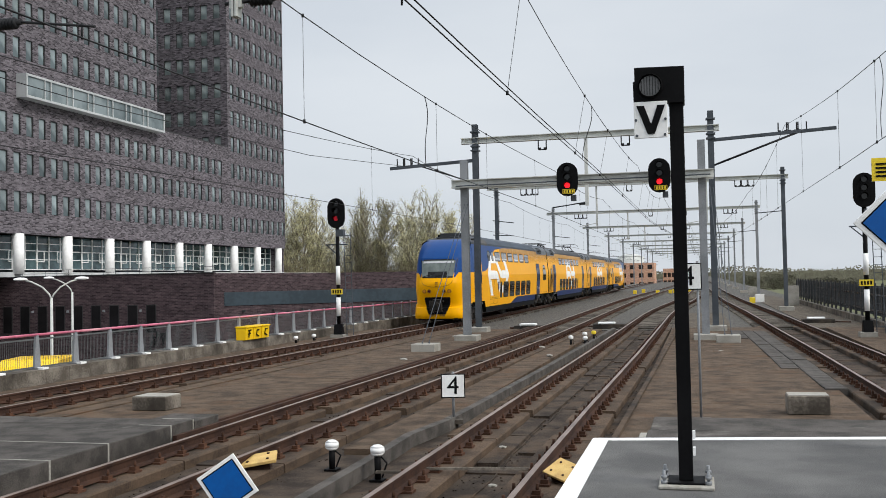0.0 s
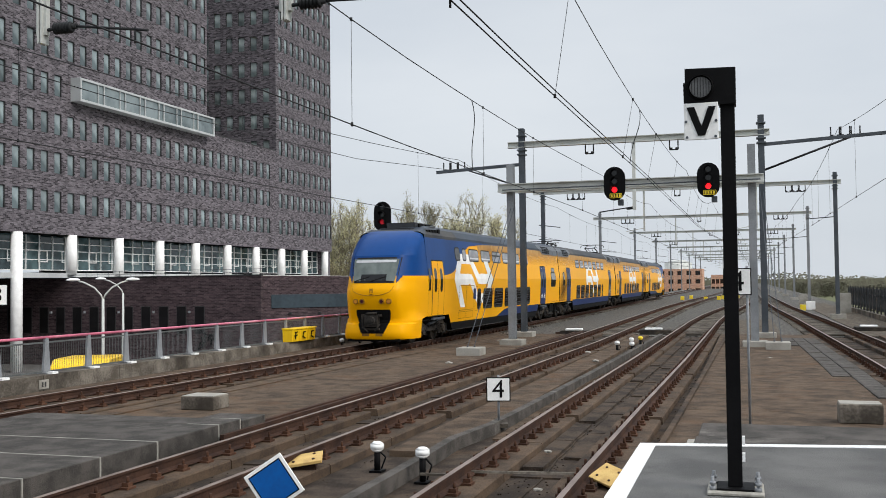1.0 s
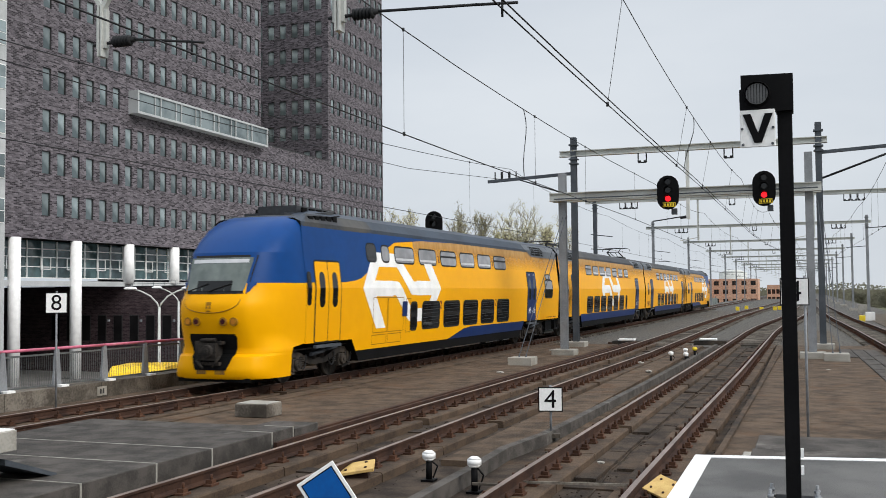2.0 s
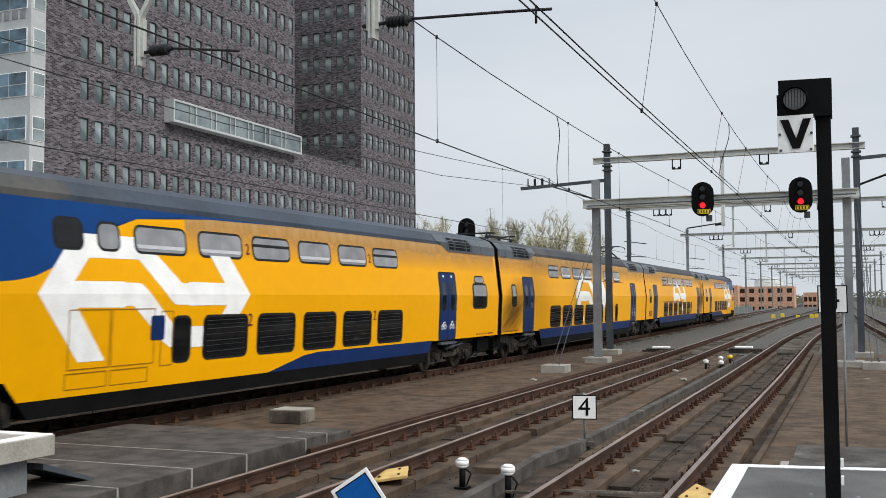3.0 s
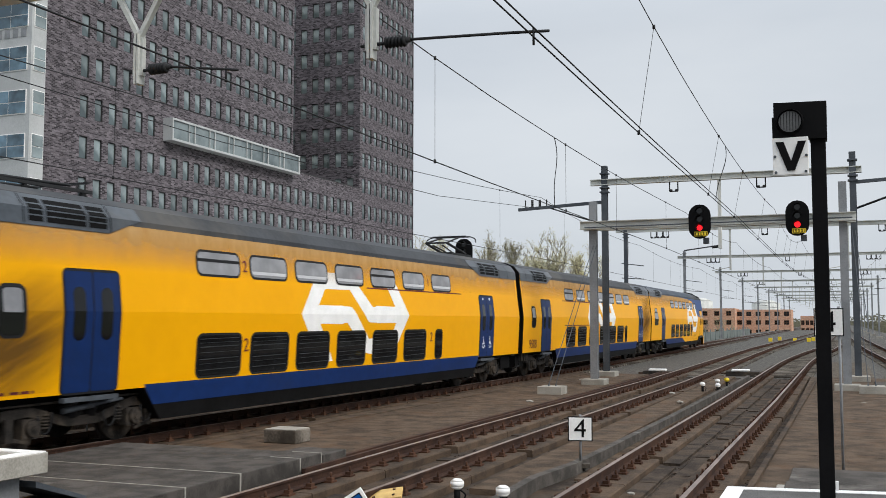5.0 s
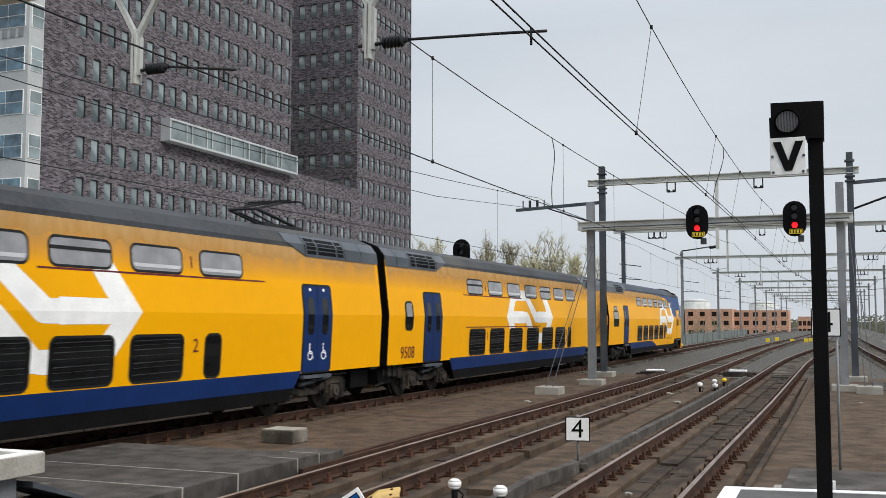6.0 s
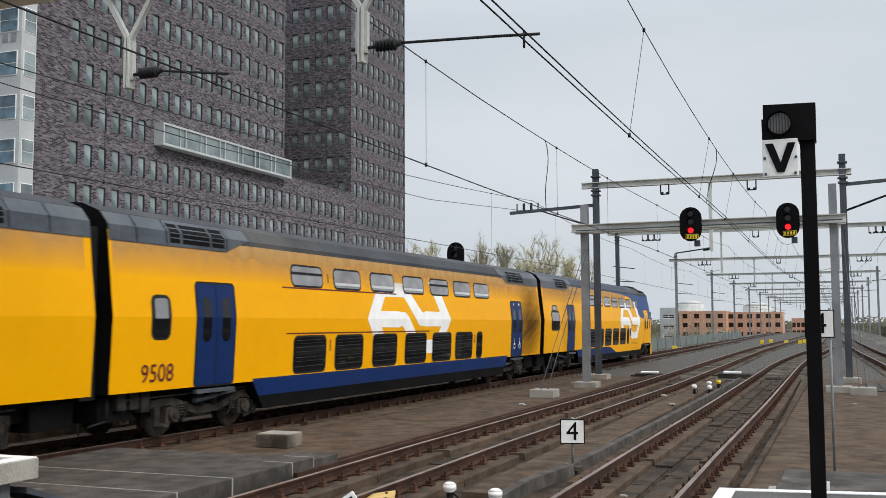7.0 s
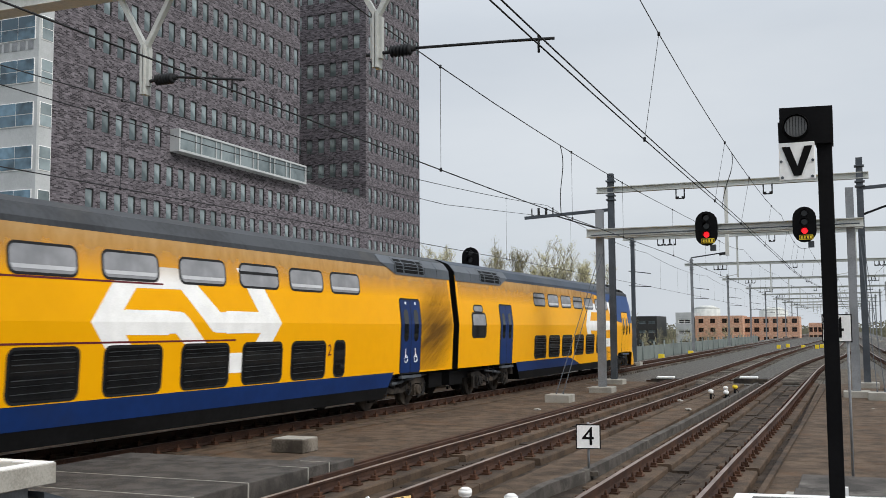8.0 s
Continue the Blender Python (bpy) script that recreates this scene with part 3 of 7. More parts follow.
def pierced_wall(axis, at, u0, u1, z0, z1, holes, depth, mi=0):
    """A wall with real openings: at x (axis 'x') or y = at, from u0 to u1, openings (u, v, half width, half height)."""
    b = bmesh.new()
    us = sorted({u0, u1, *[h[0] - h[2] for h in holes], *[h[0] + h[2] for h in holes]})
    zs = sorted({z0, z1, *[h[1] - h[3] for h in holes], *[h[1] + h[3] for h in holes]})
    us, zs = [u for u in us if u0 - 1e-6 <= u <= u1 + 1e-6], [z for z in zs if z0 - 1e-6 <= z <= z1 + 1e-6]
    cut = {(round(h[0], 3), round(h[1], 3)) for h in holes}
    vv = {}

    def v(u, z, d):
        key = (round(u, 4), round(z, 4), d)
        if key not in vv:
            w = at - depth * d
            vv[key] = b.verts.new((w, u, z) if axis == "x" else (u, at + depth * d, z))
        return vv[key]

    solid_cell = {}
    for i in range(len(us) - 1):
        for j in range(len(zs) - 1):
            c = (round((us[i] + us[i + 1]) / 2, 3), round((zs[j] + zs[j + 1]) / 2, 3))
            solid_cell[i, j] = c not in cut
    for (i, j), full in solid_cell.items():
        a, c, d, e = us[i], us[i + 1], zs[j], zs[j + 1]
        if full:
            b.faces.new((v(a, d, 0), v(c, d, 0), v(c, e, 0), v(a, e, 0))).material_index = mi
        else:
            b.faces.new((v(a, d, 0), v(c, d, 0), v(c, d, 1), v(a, d, 1))).material_index = mi
            b.faces.new((v(a, e, 0), v(c, e, 0), v(c, e, 1), v(a, e, 1))).material_index = mi
            b.faces.new((v(a, d, 0), v(a, e, 0), v(a, e, 1), v(a, d, 1))).material_index = mi
            b.faces.new((v(c, d, 0), v(c, e, 0), v(c, e, 1), v(c, d, 1))).material_index = mi
    return b


def small_window_mesh(axis, pane="pane"):
    """A narrow window: dark frame round a pane, and a sill."""
    fr, gl = bmesh.new(), bmesh.new()
    w, h = 0.50, 0.98

    def bx(bmx, a0, a1, d0, d1, z0, z1):
        if axis == "x":
            box(bmx, -d1, -d0, a0, a1, z0, z1)
        else:
            box(bmx, a0, a1, d0, d1, z0, z1)
    bx(fr, -w, -w + 0.05, 0.06, 0.26, -h, h)
    bx(fr, w - 0.05, w, 0.06, 0.26, -h, h)
    bx(fr, -w + 0.05, w - 0.05, 0.06, 0.26, h - 0.05, h)
    bx(fr, -w + 0.05, w - 0.05, 0.06, 0.26, -h, -h + 0.05)
    bx(gl, -w + 0.05, w - 0.05, 0.16, 0.19, -h + 0.05, h - 0.05)
    return finish("window", fr, "frame_dark"), finish("pane", gl, pane)


WIN_X, WIN_Y = small_window_mesh("x"), small_window_mesh("y", "pane_light")


def windows(parent, axis, at, holes):
    fr, gl = WIN_X if axis == "x" else WIN_Y
    for u, z, _, _ in holes:
        w = shared("window", fr, parent, pose(at, u, z) if axis == "x" else pose(u, at, z))
        shared("pane", gl, w, Matrix.Identity(4))


def grid_holes(u0, u1, z_rows, first):
    out = []
    u = first
    while u < u1 - 0.7:
        if u > u0 + 0.7:
            out += [(u, z, 0.50, 0.98) for z in z_rows]
        u += BAY
    return out


COL0 = 78.3
WINDOW0 = 67.2 - BAY * 7
ROWS = [ROW0 + STOREY * k for k in range(13)]
# front tower with the oriel
tower = thing("office_tower", "dark brown brick office tower with narrow windows", "office building", "office blocks")
low = [h for h in grid_holes(65.5, 120, ROWS[:3], WINDOW0)]
holes = low + [h for h in grid_holes(65.5, 102.5, ROWS[4:12], WINDOW0)] + [h for h in grid_holes(65.5, 78.0, ROWS[3:4], WINDOW0)]
walls = pierced_wall("x", FX, 62.2, 102.5, 7.1, 52.0, [h for h in holes if h[0] < 102.3], 0.3)
part("wall", walls, "brick", tower)
for x0, x1, y0, y1, z0 in ((FX - 40, FX - 0.3, 62.2, 62.5, -5), (FX - 40, FX - 0.3, 102.2, 102.5, 20.1), (FX - 40, FX - 39.7, 62.5, 102.2, -5)):
    b = bmesh.new()
    box(b, x0, x1, y0, y1, z0, 52.0)
    part("wall", b, "brick", tower)
windows(tower, "x", FX, [h for h in holes if h[0] < 102.3])
b = bmesh.new()
box(b, FX - 39.7, FX - 0.3, 62.5, 102.2, 51.5, 51.8)
part("roof", b, "frame_dark", tower)
b = bmesh.new()
box(b, FX - 39, FX - 2.5, 62.6, 102.1, 7.05, 7.3)
part("floor_slab", b, "frame_dark", tower)
# oriel: a long pale bay window
oriel = bmesh.new()
box(oriel, FX, FX + 1.1, 78.0, 102.3, 19.55, 19.77)
box(oriel, FX, FX + 1.1, 78.0, 102.3, 21.55, 21.75)
box(oriel, FX, FX + 1.1, 78.0, 78.2, 19.77, 21.55)
box(oriel, FX, FX + 1.1, 102.1, 102.3, 19.77, 21.55)
for k in range(1, 7):
    y = 78.2 + 23.9 * k / 7
    box(oriel, FX + 1.0, FX + 1.1, y - 0.06, y + 0.06, 19.77, 21.55)
    box(oriel, FX + 1.0, FX + 1.1, y - 0.95, y - 0.87, 19.77, 21.55)
bay = part("bay_window", oriel, "stone", tower, "long pale bay window with grey-green panes")
b = bmesh.new()
box(b, FX + 0.9, FX + 0.95, 78.2, 102.1, 19.77, 21.55)
part("pane", b, "pane", bay)

# low wing between the towers and the rear tower
wing = thing("office_wing", "low dark brick wing joining the two office towers", "office building", "office blocks")
wh = [h for h in low if 102.6 < h[0] < 120]
part("wall", pierced_wall("x", FX, 102.5, 120.2, 7.1, 20.1, wh, 0.3), "brick", wing)
windows(wing, "x", FX, wh)
b = bmesh.new()
box(b, FX - 38, FX - 0.3, 102.5, 120.2, 19.6, 19.9)
box(b, FX - 0.35, FX + 0.03, 102.5, 120.2, 20.1, 20.22)
part("roof", b, "frame_dark", wing)

rear = thing("office_tower", "taller dark brick office tower with a shaded side", "office building", "office blocks")
rh = [h for h in grid_holes(120.2, 138.7, ROWS[:16], WINDOW0)]
wl2 = pierced_wall("x", FX, 120.2, 138.6, 7.1, 56.0, rh, 0.3)
part("wall", wl2, "brick", rear)
for x0, x1, y0, y1 in ((FX - 38, FX - 0.3, 138.3, 138.6), (FX - 38, FX - 37.7, 120.5, 138.3)):
    b = bmesh.new()
    box(b, x0, x1, y0, y1, -5, 56)
    part("wall", b, "brick", rear)
windows(rear, "x", FX, rh)
sh = []
for k in range(18):
    for z in ROWS[3:13]:
        sh.append((FX - 1.45 - 1.83 * k, z, 0.50, 0.98))
part("wall", pierced_wall("y", 120.2, FX - 38, FX - 0.0, 19.0, 56.0, sh, 0.3), "brick", rear)
windows(rear, "y", 120.2, sh)
b = bmesh.new()
box(b, FX - 37.7, FX - 0.3, 120.5, 138.3, 55.5, 55.8)
part("roof", b, "frame_dark", rear)

# arcade: white round columns before a glazed storey
arcade = thing("arcade_glazing", "glazed storey with white frames behind the white columns", "glass facade")
b = bmesh.new()
box(b, FX - 2.3, FX - 2.26, 56, 138.4, 3.9, 7.1)
part("pane", b, "arcade_pane", arcade)
b = bmesh.new()
for k in range(46):
    y = COL0 - 7.25 * 3 + 1.8125 * k
    box(b, FX - 2.26, FX - 2.15, y - 0.045, y + 0.045, 3.9, 7.1)
for z in (3.9, 4.85, 5.7, 6.4):
    box(b, FX - 2.26, FX - 2.17, 56, 138.4, z - 0.04, z + 0.04)
part("window_frame", b, "white", arcade)
b = bmesh.new()
for k in range(-3, 8):
    y = COL0 + 7.25 * k
    for d in (1.2, 5.2):
        box(b, FX - 2.16, FX - 2.10, y + d, y + d + 1.25, 4.62, 4.70)
        box(b, FX - 2.16, FX - 2.10, y + d, y + d + 1.25, 5.62, 5.70)
        box(b, FX - 2.16, FX - 2.10, y + d, y + d + 0.08, 4.70, 5.62)
        box(b, FX - 2.16, FX - 2.10, y + d + 1.17, y + d + 1.25, 4.70, 5.62)
part("opening_light", b, "white", arcade)
b = bmesh.new()
box(b, FX - 2.4, FX - 0.2, 56, 138.5, 3.15, 3.6)
part("sill", b, "stone", arcade, "pale blue-grey sill")
b = bmesh.new()
rod(b, (0, 0, 0), (0, 0, 3.7), 0.5, n=20)
COLUMN = finish("column", b, "white")
b = bmesh.new()
rod(b, (0, 0, -8.4), (0, 0, 3.7), 0.5, n=20)
COLUMN_LONG = finish("column", b, "white")
for k in range(-3, 9):
    ob = new("column", COLUMN if k >= 0 else COLUMN_LONG)
    ob.matrix_basis = pose(FX - 0.12, COL0 + 7.25 * k, 3.42)
    tagged(ob, "round white column carrying the brick storeys above", "column", "arcade columns")

# podium below the arcade: a front wall with service doors, then a wall running off towards the railway
CORNER = (-40.6, 78.3)
# added slab, hidden from the camera, reflects light up onto the columns
b = bmesh.new()
box(b, FX - 0.6, CORNER[0] - 0.6, CORNER[1] + 0.5, 139, 3.105, 3.16)
solid("terrace", b, "terrace", "unseen pale slab added to bounce light onto the columns", "terrace", kind="structure")
podium = thing("podium", "dark brick podium with a row of service doors", "building base")
pod = bmesh.new()
box(pod, -84, CORNER[0], CORNER[1], 96.0, -5, 3.1)
part("wall", pod, "brick_dark", podium)
b = bmesh.new()
box(b, -84, CORNER[0] + 0.05, CORNER[1] - 0.06, CORNER[1] + 0.3, 3.1, 3.2)
part("coping", b, "frame_dark", podium)
for k in range(13):
    x = CORNER[0] - 6.05 - 1.83 * k
    b = bmesh.new()
    box(b, x - 0.50, x + 0.50, CORNER[1] - 0.03, CORNER[1] - 0.001, -2.0, 0.47)
    dr = part("door", b, "frame_dark", podium, "dark steel service door")
    b = bmesh.new()
    box(b, x - 0.43, x + 0.43, CORNER[1] - 0.05, CORNER[1] - 0.03, -1.95, 0.40)
    part("leaf", b, "door", dr)
    if k % 2:
        b = bmesh.new()
        box(b, x + 0.75, x + 0.9, CORNER[1] - 0.2, CORNER[1], -0.15, 0.05)
        part("wall_lamp", b, "steel", podium)
END = (-22.5, 94.8)
run = Vector((END[0] - CORNER[0], END[1] - CORNER[1], 0))
out = Vector((run.y, -run.x, 0)).normalized()
garage = thing("podium_wall", "long dark brick wall with a blue-grey cladding strip", "wall")
b = bmesh.new()
c0, c1 = Vector((CORNER[0] + 0.02, CORNER[1] + 0.3, -1.0)), Vector((END[0], END[1], -1.0))
beam(b, c0 - out * 0.25, c1 - out * 0.25, 0.5, 7.95)
part("wall", b, "brick_dark", garage)
b = bmesh.new()
lift = Vector((0, 0, 1.83))
beam(b, c0 + run * 0.03 + out * 0.04 + lift, c1 + out * 0.04 + lift, 0.08, 1.18)
part("cladding_strip", b, "strip_blue", garage, "blue-grey metal strip")
for k in range(8):
    p = c0 + run * (0.1 + 0.11 * k) + out * 0.12 + Vector((0, 0, 0.75))
    b = bmesh.new()
    box(b, p.x - 0.12, p.x + 0.12, p.y - 0.1, p.y + 0.1, p.z - 0.08, p.z + 0.08)
    part("wall_lamp", b, "frame_dark", garage)
rail = thing("roof_railing", "thin steel railing along the podium roof", "railing")
for k in range(36):
    p = Vector((-84 + 1.2 * k, CORNER[1] + 0.4, 3.1)) if k < 36 else None
    b = bmesh.new()
    rod(b, p, p + Vector((0, 0, 0.6)), 0.02, n=5)
    part("post", b, "steel_dark", rail)
for z in (3.4, 3.7):
    b = bmesh.new()
    rod(b, (-84, CORNER[1] + 0.4, z), (CORNER[0], CORNER[1] + 0.4, z), 0.02, n=5)
    part("bar", b, "steel_dark", rail)

# pale office block beyond the brick tower's near corner
pale = thing("white_office_block", "white-clad office block with strip windows", "office building", "office blocks")
PX, PY = -59.5, 60.5
b = bmesh.new()
box(b, -110, PX, PY, 62.1, -5, 50)
part("wall", b, "stone", pale)
for k in range(11):
    z = 9.15 + 3.55 * k
    for u in range(8):
        x = PX - 0.35 - 5.4 * u
        b = bmesh.new()
        box(b, x - 5.4, x, PY - 0.06, PY, z - 1.05, z + 0.95)
        w = part("window", b, "white", pale, "white window strip frame")
        for q in range(3):
            for z0, z1 in ((z - 0.98, z - 0.10), (z - 0.03, z + 0.88)):
                b = bmesh.new()
                box(b, x - 5.36 + 1.79 * q, x - 5.36 + 1.79 * q + 1.72, PY - 0.09, PY - 0.06, z0, z1)
                part("pane", b, "pane_sky", w)
    b = bmesh.new()
    box(b, PX, PX + 0.05, PY + 0.25, 62.0, z - 1.05, z + 0.95)
    w = part("window", b, "white", pale, "white window strip frame")
    for z0, z1 in ((z - 0.98, z - 0.10), (z - 0.03, z + 0.88)):
        b = bmesh.new()
        box(b, PX + 0.05, PX + 0.08, PY + 0.3, 61.95, z0, z1)
        part("pane", b, "pane", w)
for k in range(8):
    b = bmesh.new()
    box(b, -60.6 - 0.85 * k, -60.05 - 0.85 * k, PY - 0.05, PY, 25.05, 25.75)
    part("sign_bar", b, "steel", pale, "grey bar of an unreadable sign")

# ---- the double-deck train ----
PROFILE = [(0.36, 1.38), (1.0, 1.43), (2.43, 1.50), (4.05, 1.322), (4.16, 1.31), (4.42, 1.10), (4.58, 0.70), (4.64, 0.0)]


def side_x(z):
    return float(np.interp(z, [p[0] for p in PROFILE], [p[1] for p in PROFILE]))


def decal(bmx, outline, side, off, mi=0):
    """A flat painted or glazed field of (y, z) points laid on the body's side, following its creases."""
    t = bmesh.new()
    f = t.faces.new([t.verts.new((0, y, z)) for y, z in outline])
    bmesh.ops.triangulate(t, faces=[f])
    for z in (1.0, 2.43, 4.16, 4.42):
        bmesh.ops.bisect_plane(t, geom=t.verts[:] + t.edges[:] + t.faces[:], plane_co=(0, 0, z), plane_no=(0, 0, 1))
    made = {v: bmx.verts.new((side * (side_x(v.co.z) + off), v.co.y, v.co.z)) for v in t.verts}
    for f in t.faces:
        vs = [made[v] for v in f.verts]
        bmx.faces.new(vs if side > 0 else vs[::-1]).material_index = mi
    t.free()


def rounded(y0, y1, z0, z1, r=0.14, n=4):
    out = []
    for cy, cz, a in ((y1 - r, z1 - r, 0), (y0 + r, z1 - r, 90), (y0 + r, z0 + r, 180), (y1 - r, z0 + r, 270)):
        for k in range(n + 1):
            t = radians(a + 90 * k / n)
            out.append((cy + r * math.cos(t), cz + r * math.sin(t)))
    return out


def stroke(p, q, w):
    """A thick straight bar from p to q with ends cut level or upright."""
    dy, dz = q[0] - p[0], q[1] - p[1]
    ln = math.hypot(dy, dz)
    ny, nz = -dz / ln * w / 2, dy / ln * w / 2
    return [(p[0] + ny, p[1] + nz), (p[0] - ny, p[1] - nz), (q[0] - ny, q[1] - nz), (q[0] + ny, q[1] + nz)]


# one of the two interlocked arrows; the other is the same, turned half round about (13.33, 2.43) less 4.45
ARROW = [
    [(10.30, 2.43), (10.92, 3.16), (11.20, 3.50), (11.86, 3.50), (11.52, 3.07), (11.14, 2.65), (10.72, 2.43)],
    [(11.20, 3.50), (12.72, 3.50), (12.98, 3.46), (13.20, 3.33), (12.82, 3.08), (11.52, 3.07)],
    [(13.20, 3.33), (13.38, 3.16), (14.05, 2.65), (13.92, 2.22), (13.80, 2.24), (13.66, 2.34), (12.82, 3.08)],
    [(14.05, 2.65), (15.45, 2.65), (15.75, 2.43), (15.46, 2.20), (13.92, 2.22)],
    [(10.30, 2.43), (10.72, 2.43), (11.20, 2.19), (11.92, 1.24), (11.26, 1.24)],
    [(10.30, 2.43), (11.14, 2.65), (12.40, 2.66), (12.40, 2.18), (11.20, 2.19)],
]
LOGO = [[(y - 4.45, z) for y, z in f] for f in ARROW] + [[(26.66 - y - 4.45, 4.86 - z) for y, z in f] for f in ARROW]
LOGO_MID = 13.33 - 4.45


def window_meshes(w, z0, z1, pale, name):
    """Rubber frame, glass and painted reflections of one window, for each side."""
    out = {}
    for side in (-1, 1):
        fr, gl = bmesh.new(), bmesh.new()
        decal(fr, rounded(-w / 2 - 0.05, w / 2 + 0.05, z0 - 0.05, z1 + 0.05, 0.17), side, 0.006)
        decal(gl, rounded(-w / 2, w / 2, z0, z1, 0.13), side, 0.011)
        slat = bmesh.new()
        if name == "low":
            # thin painted lines stand in for reflections in the dark glass
            for z, h in ((1.24, 0.014), (1.37, 0.008), (1.46, 0.018), (1.60, 0.010), (1.71, 0.020), (1.80, 0.008), (1.88, 0.014)):
                decal(slat, [(-w / 2 + 0.07, z), (w / 2 - 0.07, z + 0.02), (w / 2 - 0.07, z + 0.02 + h), (-w / 2 + 0.07, z + h)], side, 0.014)
        elif name == "hopper":
            decal(slat, [(-w / 2, 3.50), (w / 2, 3.50), (w / 2, 3.565), (-w / 2, 3.565)], side, 0.017)
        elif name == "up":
            # pale strip painted as a band of reflected sky
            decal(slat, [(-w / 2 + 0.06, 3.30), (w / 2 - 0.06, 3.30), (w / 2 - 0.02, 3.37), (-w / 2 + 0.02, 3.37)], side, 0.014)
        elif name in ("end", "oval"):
            # upper field painted grey for the reflection in the pane
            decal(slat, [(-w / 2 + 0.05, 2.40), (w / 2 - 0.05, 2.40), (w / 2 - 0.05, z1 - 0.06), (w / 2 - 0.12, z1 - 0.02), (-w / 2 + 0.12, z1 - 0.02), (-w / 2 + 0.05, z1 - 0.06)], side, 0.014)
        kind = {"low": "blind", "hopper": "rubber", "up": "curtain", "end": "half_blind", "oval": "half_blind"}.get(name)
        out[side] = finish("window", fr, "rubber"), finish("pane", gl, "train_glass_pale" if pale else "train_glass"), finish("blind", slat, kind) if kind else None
    return out


WINDOWS = {
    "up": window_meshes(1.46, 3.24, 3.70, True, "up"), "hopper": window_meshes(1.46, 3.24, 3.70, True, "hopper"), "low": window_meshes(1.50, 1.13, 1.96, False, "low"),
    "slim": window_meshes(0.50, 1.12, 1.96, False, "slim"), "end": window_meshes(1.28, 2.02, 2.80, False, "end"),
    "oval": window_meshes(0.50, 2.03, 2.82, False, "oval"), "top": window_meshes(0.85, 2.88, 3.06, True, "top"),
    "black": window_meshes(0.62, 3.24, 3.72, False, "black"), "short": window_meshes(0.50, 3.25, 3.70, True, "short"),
}


def put_window(car, kind, y, side):
    fr, gl, slat = WINDOWS[kind][side]
    w = shared("window", fr, car, pose(0, y, 0))
    shared("pane", gl, w, Matrix.Identity(4))
    if slat:
        ob = shared({"low": "blind", "hopper": "vent_bar", "up": "curtain", "end": "blind", "oval": "blind"}[kind], slat, w, Matrix.Identity(4))
        if kind == "low":
            tagged(ob, kind="stuff")


def door_parts(car, y0, y1, side, paint):
    d = bmesh.new()
    decal(d, rounded(y0 - 0.05, y1 + 0.05, 0.98, 3.18, 0.12), side, 0.004)
    frame_ob = part("door_frame", d, "rubber", car)
    mid = (y0 + y1) / 2
    for a, b in ((y0, mid - 0.015), (mid + 0.015, y1)):
        d = bmesh.new()
        decal(d, rounded(a, b, 1.02, 3.13, 0.05), side, 0.012)
        leaf = part("door", d, paint, car, "narrow door leaf with a rounded pane")
        d = bmesh.new()
        c = (a + b) / 2
        decal(d, rounded(c - 0.15, c + 0.15, 1.92, 2.86, 0.14), side, 0.016)
        part("pane", d, "train_glass", leaf)
    d = bmesh.new()
    box(d, side * 1.40, side * 1.50, y0, y1, 0.86, 0.94)
    part("step", d, "steel_dark", car)


